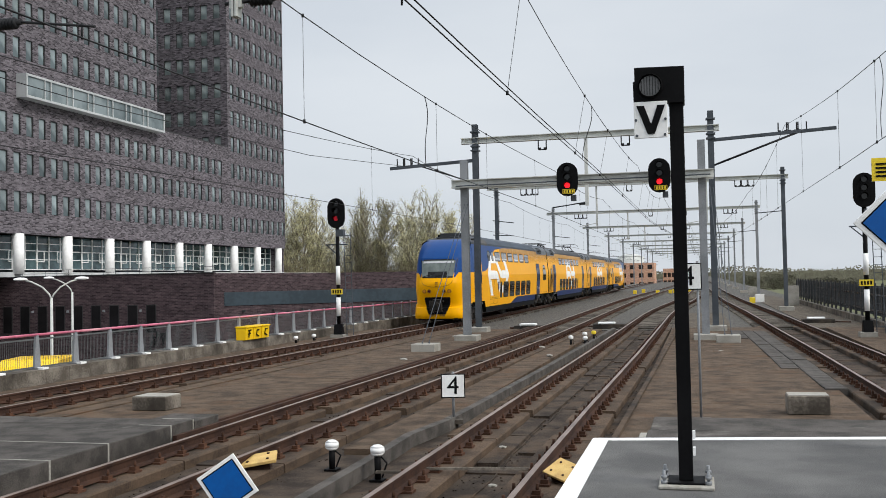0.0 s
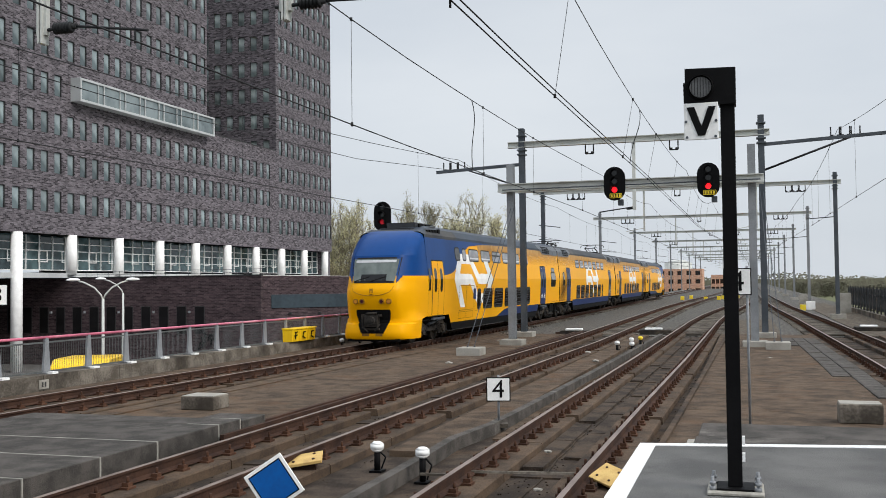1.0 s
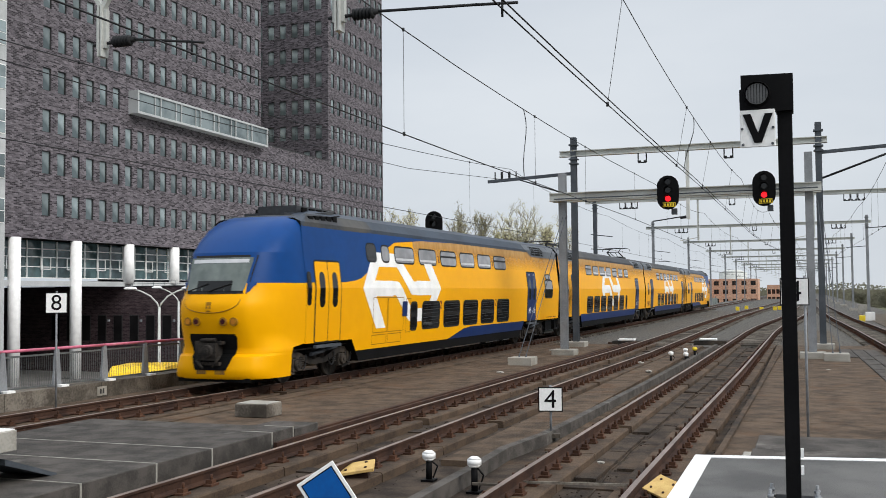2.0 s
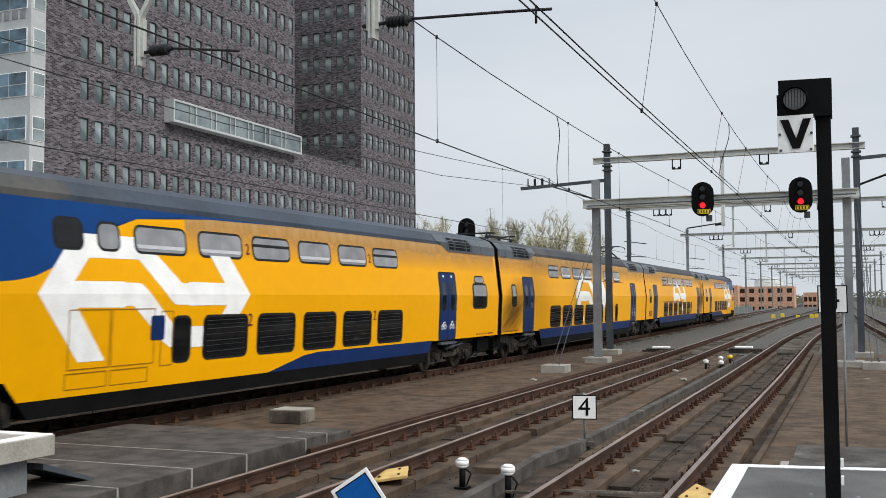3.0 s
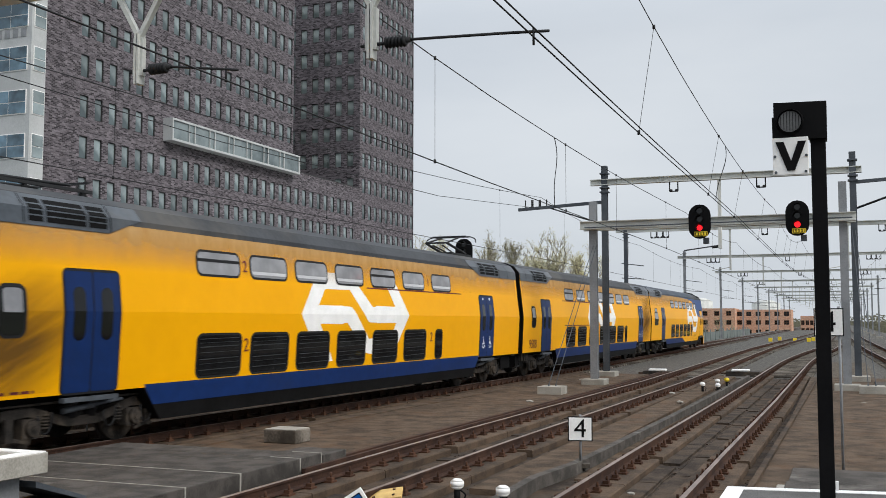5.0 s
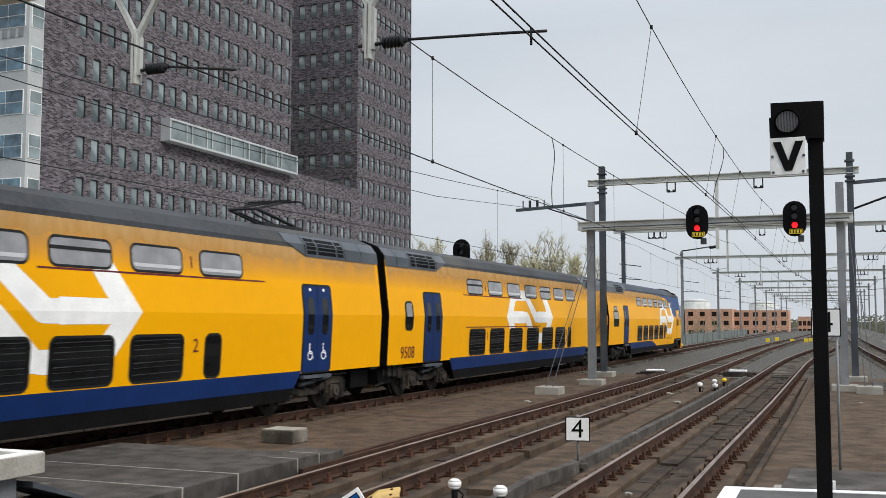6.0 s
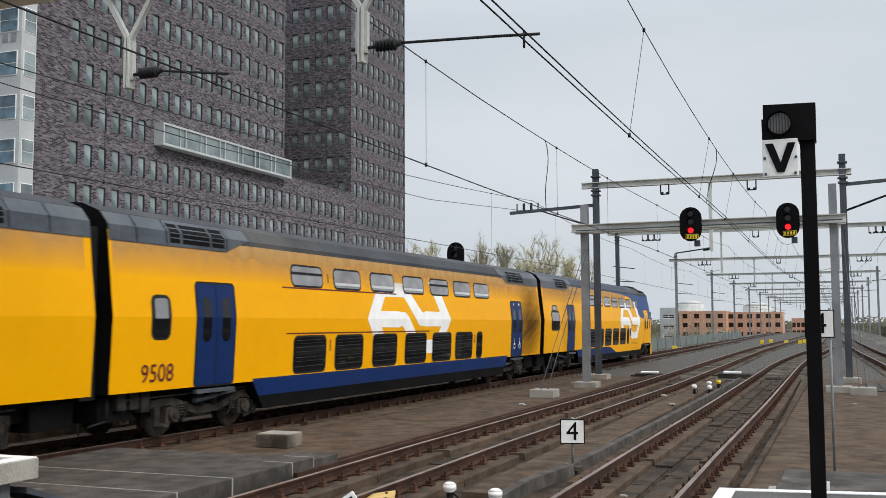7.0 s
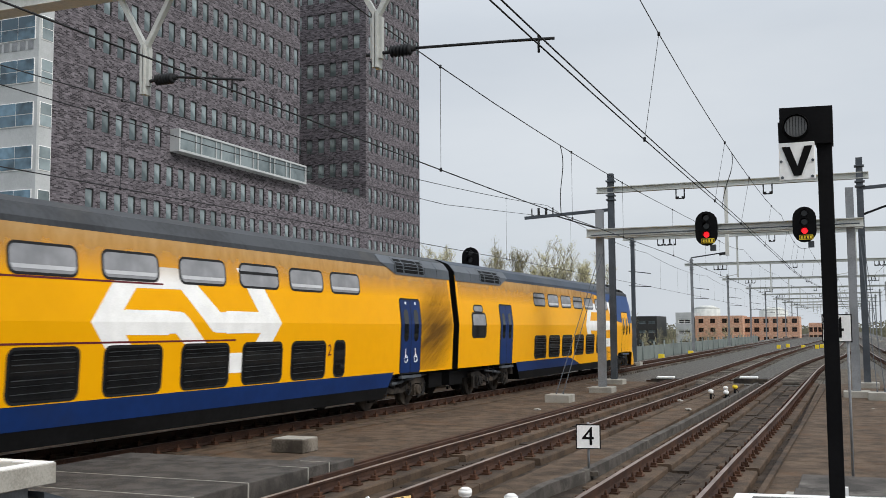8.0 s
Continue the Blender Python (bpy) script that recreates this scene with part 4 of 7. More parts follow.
def bogie_parts(car, y, length, gear=True):
    """Side frames, springs, axle boxes and brake gear; the wheelsets turn."""
    b = bmesh.new()
    for s in (-1, 1):
        sweep(b, [(s * 1.06, y + d, z) for d, z in ((-1.85, 0.70), (-1.25, 0.74), (-0.75, 0.60), (-0.4, 0.50), (0.4, 0.50), (0.75, 0.60), (1.25, 0.74), (1.85, 0.70))], 0.15, 0.17)
    beam(b, (-1.05, y, 0.6), (1.05, y, 0.6), 0.5, 0.25)
    bogie = part("bogie", b, "bogie", car, "grimy dark bogie frame with springs and axle boxes")
    for s in (-1, 1):
        for d in (-1.25, 1.25):
            q = bmesh.new()
            box(q, s * 1.02, s * 1.20, y + d - 0.19, y + d + 0.19, 0.30, 0.62)
            rod(q, (s * 1.19, y + d, 0.46), (s * 1.28, y + d, 0.46), 0.15, 0.13, 12)
            rod(q, (s * 1.28, y + d, 0.46), (s * 1.30, y + d, 0.46), 0.06, n=8)
            part("axle_box", q, "bogie", bogie)
            q = bmesh.new()
            e = d - 0.36 if d > 0 else d + 0.36
            for k in range(5):
                rod(q, (s * 1.10, y + e, 0.42 + 0.055 * k), (s * 1.10, y + e, 0.45 + 0.055 * k), 0.095, n=10)
            rod(q, (s * 1.10, y + e, 0.36), (s * 1.10, y + e, 0.72), 0.05, n=8)
            part("coil_spring", q, "bogie", bogie)
            q = bmesh.new()
            box(q, s * 1.10, s * 1.18, y + d * 1.36 - 0.08, y + d * 1.36 + 0.08, 0.26, 0.66)
            beam(q, (s * 1.15, y + d * 1.36, 0.32), (s * 1.15, y + d * 1.05, 0.24), 0.05, 0.06)
            part("brake_shoe", q, "bogie", bogie)
        q = bmesh.new()
        for e in (-0.24, 0.24):
            rod(q, (s * 1.0, y + e, 0.56), (s * 1.0, y + e, 1.0), 0.17, n=12)
            rod(q, (s * 1.0, y + e, 0.72), (s * 1.0, y + e, 0.80), 0.20, n=12)
        part("air_spring", q, "rubber", bogie)
        q = bmesh.new()
        rod(q, (s * 1.26, y - 0.62, 0.70), (s * 1.26, y + 0.1, 0.76), 0.055, n=8)
        rod(q, (s * 1.26, y + 0.1, 0.76), (s * 1.26, y + 0.85, 0.82), 0.03, n=8)
        part("damper", q, "steel_dark", bogie, "grey hydraulic damper")
        for d in (-1.0, 0.55, 1.55):
            q = bmesh.new()
            wire_tube(q, [(s * 1.24, y + d + 0.16 * math.cos(a), 0.62 + 0.28 * math.sin(a)) for a in np.linspace(math.pi * 0.95, math.pi * 2.1, 9)], 0.018, 5)
            part("hose", q, "rubber", bogie)
        # pipes and boxes hung under the floor beyond the bogie
        for d in (2.1, 2.42, 2.78) if gear else ():
            q = bmesh.new()
            zz = 0.58 if d < 2.3 else 0.66
            box(q, s * 1.02, s * 1.22, y - d - 0.12, y - d + 0.12, zz, 0.98)
            part("equipment_box", q, "bogie", bogie)
        q = bmesh.new()
        rod(q, (s * 1.2, y - (2.95 if gear else 1.6), 0.84), (s * 1.2, y + 1.9, 0.88), 0.022, n=6)
        part("pipe", q, "bogie", bogie)
    for d in (-1.25, 1.25):
        w = bmesh.new()
        rod(w, (-1.0, 0, 0), (1.0, 0, 0), 0.08, n=8)
        for s in (-1, 1):
            rod(w, (s * 0.685, 0, 0), (s * 0.82, 0, 0), 0.46, n=24)
            rod(w, (s * 0.66, 0, 0), (s * 0.69, 0, 0), 0.49, n=24)
            rod(w, (s * 0.82, 0, 0), (s * 0.87, 0, 0), 0.2, n=12)
            box(w, s * 0.82, s * 0.84, -0.3, 0.3, -0.05, 0.05)
        ob = part("wheelset", w, "bogie", bogie)
        ob.matrix_basis = pose(0, y + d, 0.46)
        WHEELS.append((ob, y + d))


WHEELS = []


def body_mesh(y0, y1, z_low=1.0, low_front=False):
    """Shell of constant section from y0 to y1: side yellow, roof dark."""
    b = bmesh.new()
    pts = [p for p in PROFILE if p[0] >= z_low - 0.01]
    ring = [(x, z) for z, x in pts] + [(-x, z) for z, x in pts[-2::-1]]
    rows = [[b.verts.new((x, y, min(z, top))) for x, z in ring] for y, top in ([(y0, 4.26), (y0 + 0.7, 4.40), (y0 + 1.6, 4.70), (y1, 4.70)] if low_front else [(y0, 4.70), (y1, 4.70)])]
    for r0, r1 in zip(rows, rows[1:]):
        for i in range(len(ring) - 1):
            f = b.faces.new((r0[i], r0[i + 1], r1[i + 1], r1[i]))
            f.material_index = 1 if (ring[i][1] + ring[i + 1][1]) / 2 > 4.1 else 0
        b.faces.new((r0[0], r0[-1], r1[-1], r1[0])).material_index = 2
    for r in (rows[0], rows[-1]):
        b.faces.new(r).material_index = 2
    return b


def belly(car, y0, y1, band):
    """Low-slung middle: yellow or blue lower panels over the black skirt, cut slanting at the bogies."""
    b = bmesh.new()
    out = [(y0 + 0.55, 0.36), (y1 - 0.55, 0.36), (y1, 1.0), (y0, 1.0)]
    a0 = [b.verts.new((-side_x(z), y, z)) for y, z in out]
    a1 = [b.verts.new((side_x(z), y, z)) for y, z in out]
    for i in range(4):
        b.faces.new((a0[i], a0[(i + 1) % 4], a1[(i + 1) % 4], a1[i]))
    b.faces.new(a0[::-1])
    b.faces.new(a1)
    part("skirt", b, "train_black", car, "black skirt between the bogies")
    for side in (-1, 1):
        if band:
            b = bmesh.new()
            decal(b, [(y0 + 0.30, 0.66), (y1 - 0.30, 0.66), (y1, 1.06), (y0, 1.06)], side, 0.006)
            part("blue_band", b, "train_blue", car)
        else:
            b = bmesh.new()
            decal(b, [(y0 + 0.30, 0.66), (12.5, 0.66), (13.0, 0.74), (13.5, 0.86), (14.0, 0.96), (14.6, 1.01), (y0, 1.01)], side, 0.006)
            part("lower_panel", b, "train_yellow", car)
            b = bmesh.new()
            decal(b, [(12.5, 0.656), (y1 - 0.30, 0.656), (y1, 1.02), (14.7, 1.02), (14.0, 0.96), (13.5, 0.86), (13.0, 0.74)], side, 0.008)
            part("blue_band", b, "train_blue", car)


def roof_ends(car, spans):
    """Dark sloping equipment panels with grilles near the ends of the roof."""
    for y0, y1 in spans:
        for side in (-1, 1):
            b = bmesh.new()
            slant = 0.9
            inner = y1 if abs(y1 - 13.3) < abs(y0 - 13.3) else y0
            outer = y0 if inner == y1 else y1
            step = 1 if inner < outer else -1
            decal(b, [(outer, 3.86), (outer, 4.40), (inner, 4.40), (inner - step * 0.0, 4.17), (inner + step * slant, 3.86)], side, 0.02)
            pn = part("roof_panel", b, "roof_slate", car, "slate-coloured equipment panel")
            for k, (c0, c1) in enumerate(((0.95, 1.40), (1.48, 2.40), (2.48, 2.80))):
                if abs(outer - inner) < c1 + 0.3:
                    continue
                b = bmesh.new()
                ya, yb = sorted((inner + step * c0, inner + step * c1))
                decal(b, [(ya, 3.93), (yb, 3.93), (yb, 4.33), (ya, 4.33)], side, 0.028)
                gr = part("grille", b, "train_black", pn)
                for z in (4.02, 4.12, 4.22):
                    b = bmesh.new()
                    decal(b, [(ya, z), (yb, z), (yb, z + 0.025), (ya, z + 0.025)], side, 0.034)
                    slat = new("grille", finish("grille", b, "roof_slate"))
                    slat.parent = pn
            b = bmesh.new()
            for c in (0.85, 2.9, 3.8):
                if c < abs(outer - inner):
                    y = inner + step * c
                    decal(b, [(y - 0.012, 3.88), (y + 0.012, 3.88), (y + 0.012, 4.39), (y - 0.012, 4.39)], side, 0.026)
            part("seam", b, "train_black", pn)


def tag_numbers(car, spots):
    for text, y, z, size, side in spots:
        lean = -math.degrees(math.atan((side_x(z - 0.1) - side_x(z + 0.1)) / 0.2))
        m = Matrix.Translation((side * (side_x(z) + 0.012), y, z)) @ pose(0, 0, 0, 90 + (lean if side > 0 else lean), 0, 90 * side)
        lettering(text, size, "number_red", car, m, "number")


def soot_parts(car, y0, y1, z0, z1, material):
    for side in (-1, 1):
        b = bmesh.new()
        decal(b, [(y0, z0), (y1, z0), (y1, z1), (y0, z1)], side, 0.003 if material == "soot_top" else 0.0036)
        part("soot_and_sheen", b, material, car, "brown soot and tan sheen")


def pictograms(car, y, side, wheels):
    """White bicycle or wheelchair marks on a door."""
    for c in (y + 0.34, y + 0.99):
        b = bmesh.new()
        for d in (-0.11, 0.11) if wheels == 2 else (0.0,):
            r = 0.085 if wheels == 2 else 0.12
            for k in range(12):
                a0, a1 = 2 * math.pi * k / 12, 2 * math.pi * (k + 1) / 12
                decal(b, [(c + d + r * math.cos(a0), 1.42 + r * math.sin(a0)), (c + d + r * math.cos(a1), 1.42 + r * math.sin(a1)), (c + d + (r - 0.028) * math.cos(a1), 1.42 + (r - 0.028) * math.sin(a1)), (c + d + (r - 0.028) * math.cos(a0), 1.42 + (r - 0.028) * math.sin(a0))], side, 0.016)
        if wheels == 2:
            decal(b, stroke((c - 0.11, 1.42), (c - 0.04, 1.58), 0.026), side, 0.0165)
            decal(b, stroke((c - 0.05, 1.57), (c + 0.07, 1.57), 0.026), side, 0.0166)
            decal(b, stroke((c + 0.06, 1.60), (c + 0.11, 1.42), 0.026), side, 0.0167)
            decal(b, stroke((c - 0.04, 1.56), (c + 0.02, 1.42), 0.026), side, 0.0168)
        else:
            decal(b, rounded(c - 0.075, c - 0.015, 1.66, 1.72, 0.028), side, 0.0165)
            decal(b, stroke((c - 0.04, 1.65), (c - 0.03, 1.46), 0.04), side, 0.0166)
            decal(b, stroke((c - 0.03, 1.47), (c + 0.09, 1.47), 0.03), side, 0.0167)
            decal(b, stroke((c + 0.085, 1.47), (c + 0.13, 1.34), 0.03), side, 0.0168)
        decal(b, rounded(c - 0.05, c + 0.05, 3.0, 3.08, 0.02), side, 0.0165)
        part("pictogram", b, "white", car)


def middle_car(label, mirrored):
    L = 26.5
    car = thing("train_car", label, "train car", "cars of the train")
    part("body", body_mesh(0.12, L - 0.12), ["train_yellow", "train_roof", "train_black"], car)
    b = bmesh.new()
    box(b, -1.1, 1.1, -0.25, 0.12, 0.9, 4.1)
    part("gangway_bellows", b, "rubber", car)
    belly(car, 4.75, 22.2, True)
    for side in (-1, 1):
        for k in range(7):
            put_window(car, "hopper" if k in (0, 4) else "up", ((7.2, 9.3, 11.42, 13.57, 15.6, 17.6, 19.5) if mirrored else (7.1, 9.02, 10.92, 12.87, 14.84, 16.88, 18.98))[k], side)
        for k in range(6):
            put_window(car, "low", ((7.25, 9.3, 11.46, 13.6, 15.65, 17.6) if mirrored else (7.08, 9.0, 10.92, 12.88, 14.86, 16.86))[k], side)
        put_window(car, "slim", 19.08 if mirrored else 18.62, side)
        put_window(car, "oval", 1.5, side)
        door_parts(car, 2.65, 3.98, side, "train_blue")
        door_parts(car, *((22.6, 23.9) if mirrored else (22.22, 23.56)), side, "train_blue")
        b = bmesh.new()
        for i, f in enumerate(LOGO):
            decal(b, [((y if side > 0 else 2 * LOGO_MID - y) + 4.45, z) for y, z in f], side, 0.0022 + 0.0002 * i)
        part("logo", b, "white", car, "broad white zigzag arrows")
    roof_ends(car, [(0.13, 4.7), (21.6, 26.37)])
    bogie_parts(car, 3.5, L)
    bogie_parts(car, 23.0, L)
    cl = "1" if mirrored else "2"
    tag_numbers(car, [(cl, 8.24 if mirrored else 8.03, 1.72, 0.42, 1), ("2", 18.57 if mirrored else 18.02, 1.75, 0.40, 1), (cl, 8.24 if mirrored else 8.05, 3.45, 0.36, 1)])
    b = bmesh.new()
    box(b, -0.95, 0.95, 0.3, L - 0.3, 0.62, 1.0)
    box(b, -1.1, 1.1, 0.2, 1.2, 0.45, 0.9)
    box(b, -1.1, 1.1, L - 1.2, L - 0.2, 0.45, 0.9)
    part("underframe", b, "train_black", car)
    for s in (-1, 1):
        b = bmesh.new()
        rod(b, (s * 1.2, 0.35, 0.95), (s * 1.22, 0.3, 0.5), 0.025, n=6)
        rod(b, (s * 1.22, 0.3, 0.5), (s * 1.15, -0.1, 0.42), 0.025, n=6)
        part("brake_hose", b, "rubber", car)
    return car


def wire_line(bmx, pts, r):
    for p, q in zip(pts, pts[1:]):
        rod(bmx, p, q, r, n=4)


def nose(car):
    """Raked cab: bumper, nose, windscreen and brow."""
    lv = [  # z, front y, half width of the front, end of the flank, colour
        (0.24, 0.34, 1.12, 1.75, 0), (0.30, 0.29, 1.14, 1.75, 0), (0.52, 0.28, 1.12, 1.75, 0), (0.78, 0.35, 1.06, 1.75, 0), (0.84, 0.45, 1.03, 1.76, 0), (0.95, 0.46, 1.02, 1.80, 0),
        (1.02, 0.44, 1.02, 2.4, 0), (1.35, 0.34, 1.01, 2.4, 0), (1.65, 0.25, 0.99, 2.4, 0), (1.95, 0.20, 0.97, 2.4, 0), (2.12, 0.24, 0.96, 2.4, 0), (2.28, 0.36, 0.95, 2.4, 0), (2.56, 0.47, 0.97, 2.4, 0),
        (3.22, 0.74, 1.00, 2.4, 1), (3.32, 0.78, 1.00, 2.4, 1), (3.62, 1.04, 0.98, 2.42, 1), (3.95, 1.46, 0.94, 2.6, 1), (4.18, 1.88, 0.88, 2.9, 1), (4.30, 2.25, 0.82, 3.0, 1), (4.38, 2.75, 0.74, 3.0, 2),
    ]
    b = bmesh.new()
    rows = []
    for z, yf, wf, ye, _ in lv:
        xs = side_x(z) - 0.004
        c0, c1, c2, c3 = (xs, ye), (xs, ye - 0.62 * (ye - yf)), (wf + 0.18, yf + 0.42), (wf - 0.10, yf + 0.13)
        pts = []
        for k in range(8):
            t = k / 7
            q = [(1 - t) ** 3, 3 * t * (1 - t) ** 2, 3 * t * t * (1 - t), t**3]
            pts.append((sum(w * c[0] for w, c in zip(q, (c0, c1, c2, c3))), sum(w * c[1] for w, c in zip(q, (c0, c1, c2, c3)))))
        pts += [(wf * 0.62, yf + 0.05), (wf * 0.3, yf + 0.012), (0, yf)]
        pts += [(-x, y) for x, y in pts[-2::-1]]
        rows.append([b.verts.new((x, y, z)) for x, y in pts])
    for r in range(len(rows) - 1):
        for i in range(len(rows[r]) - 1):
            f = b.faces.new((rows[r][i], rows[r][i + 1], rows[r + 1][i + 1], rows[r + 1][i]))
            f.material_index = lv[r + 1][4]
            f.smooth = True
    b.faces.new(rows[-1]).material_index = 2
    b.faces.new(rows[0][::-1]).material_index = 2
    for r in (3, 4, 12, 14):
        for v0, v1 in zip(rows[r], rows[r][1:]):
            b.edges.get((v0, v1)).smooth = False
    part("cab_nose", b, ["train_yellow", "cab_blue", "train_roof"], car, "raked nose, yellow below and blue above")

    def front(x, z, off):
        yf = float(np.interp(z, [l[0] for l in lv], [l[1] for l in lv]))
        wf = float(np.interp(z, [l[0] for l in lv], [l[2] for l in lv]))
        return (x, yf + float(np.interp(abs(x), (0, wf * 0.3, wf * 0.62, wf - 0.10, wf + 0.05), (0, 0.012, 0.05, 0.13, 0.27))) - off, z)

    def shield(zs, half, off):
        q = bmesh.new()
        grid = [[q.verts.new(front(x * h, z, off)) for x in (-1, -0.75, -0.4, 0, 0.4, 0.75, 1)] for z, h in zip(zs, half)]
        for i in range(len(zs) - 1):
            for j in range(6):
                q.faces.new((grid[i][j], grid[i][j + 1], grid[i + 1][j + 1], grid[i + 1][j]))
        return q
    zs = (2.37, 2.45, 2.8, 3.1, 3.19)
    part("windscreen_surround", shield((2.30, 2.45, 2.8, 3.1, 3.25), (0.88, 0.90, 0.93, 0.96, 0.97), 0.012), "rubber", car)
    ws = part("windscreen", shield(zs, (0.80, 0.83, 0.86, 0.89, 0.89), 0.02), "windscreen", car, "large raked windscreen")
    for s in (-0.55, 0.1):
        w = bmesh.new()
        rod(w, front(s - 0.22, 2.36, 0.05), front(s + 0.40, 2.55, 0.04), 0.016, n=5)
        part("wiper", w, "rubber", ws)
    q = shield((3.06, 3.15), (0.80, 0.80), 0.026)
    part("sun_blind", q, "curtain", ws, "pale blind behind the glass")
    # dark field painted on the lower glass for the dim cab inside
    q = shield((2.37, 2.62), (0.5, 0.5), 0.022)
    part("desk_shade", q, "windscreen_low", ws)
    # blue panels beside the windscreen, stepping down to the yellow
    for s in (-1, 1):
        q = bmesh.new()
        cols = []
        for x in (0.86, 0.93, 1.0, 1.04):
            cols.append([q.verts.new((s * v[0], v[1], v[2])) for v in [front(x, z, 0.009) for z in (2.30 if x < 0.9 else (2.36 if x < 0.97 else 2.5), 2.58)]])
        for c, d in zip(cols, cols[1:]):
            q.faces.new((c[0], d[0], d[1], c[1]) if s > 0 else (c[1], d[1], d[0], c[0]))
        part("blue_corner", q, "cab_blue", car)
    for x in (-0.65, -0.38, 0.38, 0.65):
        q = bmesh.new()
        p0, p1 = Vector(front(x, 1.63, 0.03)), Vector(front(x, 1.63, -0.1))
        rod(q, p1, p0, 0.105, n=14)
        rod(q, p0, p0 - Vector((0, 0.012, 0)), 0.065, n=14, mi=1)
        part("headlight", q, ["seam", "lamp_amber" if abs(x) > 0.55 else "lamp_dark"], car)
    part("coupler_recess", shield((0.46, 0.52, 0.60, 0.78, 0.84, 0.95, 1.02, 1.24, 1.33), (0.44, 0.47, 0.51, 0.58, 0.60, 0.63, 0.65, 0.68, 0.64), 0.014), "train_black", car)
    q = bmesh.new()
    arc = [Vector(front(0.80 * math.cos(a), 2.18 - 0.34 * math.sin(a) ** 0.8, 0.006)) for a in np.linspace(0.0, math.pi, 17)]
    wire_line(q, arc, 0.011)
    part("brow_line", q, "seam", car, "curved seam under the windscreen")
    q = bmesh.new()
    for x0, x1, z0, z1 in ((-0.07, 0.07, 2.02, 2.10), (-0.07, -0.02, 1.94, 2.0), (0.02, 0.07, 1.94, 2.0), (-0.06, 0.06, 1.86, 1.90)):
        v = [q.verts.new(front(x, z, 0.012)) for x, z in ((x0, z0), (x1, z0), (x1, z1), (x0, z1))]
        q.faces.new(v)
    part("number_bar", q, "seam", car, "dull bars of a number")
    q = bmesh.new()
    for x0, x1 in ((-0.3, 0.3),):
        v = [q.verts.new(front(x, z, 0.014)) for x, z in ((x0 - 0.1, 0.36), (x1 + 0.1, 0.36), (x1 + 0.1, 0.47), (x0 - 0.1, 0.47))]
        q.faces.new(v)
    part("scrape", q, "soot_plain", car, "rusty scraped patch on the bumper")
    q = bmesh.new()
    box(q, -0.26, 0.24, 0.16, 0.5, 0.70, 1.12)
    box(q, -0.40, 0.34, 0.26, 0.5, 1.08, 1.16)
    box(q, -0.40, -0.32, 0.24, 0.5, 0.66, 1.16)
    rod(q, (0.02, 0.06, 0.92), (0.02, 0.4, 0.92), 0.15, 0.19, 14)
    rod(q, (0.02, 0.03, 0.92), (0.02, 0.1, 0.92), 0.08, n=12)
    box(q, -0.30, 0.30, 0.22, 0.5, 0.58, 0.66)
    rod(q, (-0.2, 0.2, 1.18), (0.22, 0.2, 1.20), 0.045, n=8)
    rod(q, (-0.34, 0.2, 0.7), (-0.1, 0.12, 0.52), 0.025, n=6)
    rod(q, (0.34, 0.2, 0.8), (0.16, 0.14, 0.55), 0.025, n=6)
    part("coupler", q, "bogie", car, "grimy automatic coupler")
    q = bmesh.new()
    box(q, -1.02, 1.02, 0.42, 0.9, 0.17, 0.26)
    part("bumper_edge", q, "train_black", car)


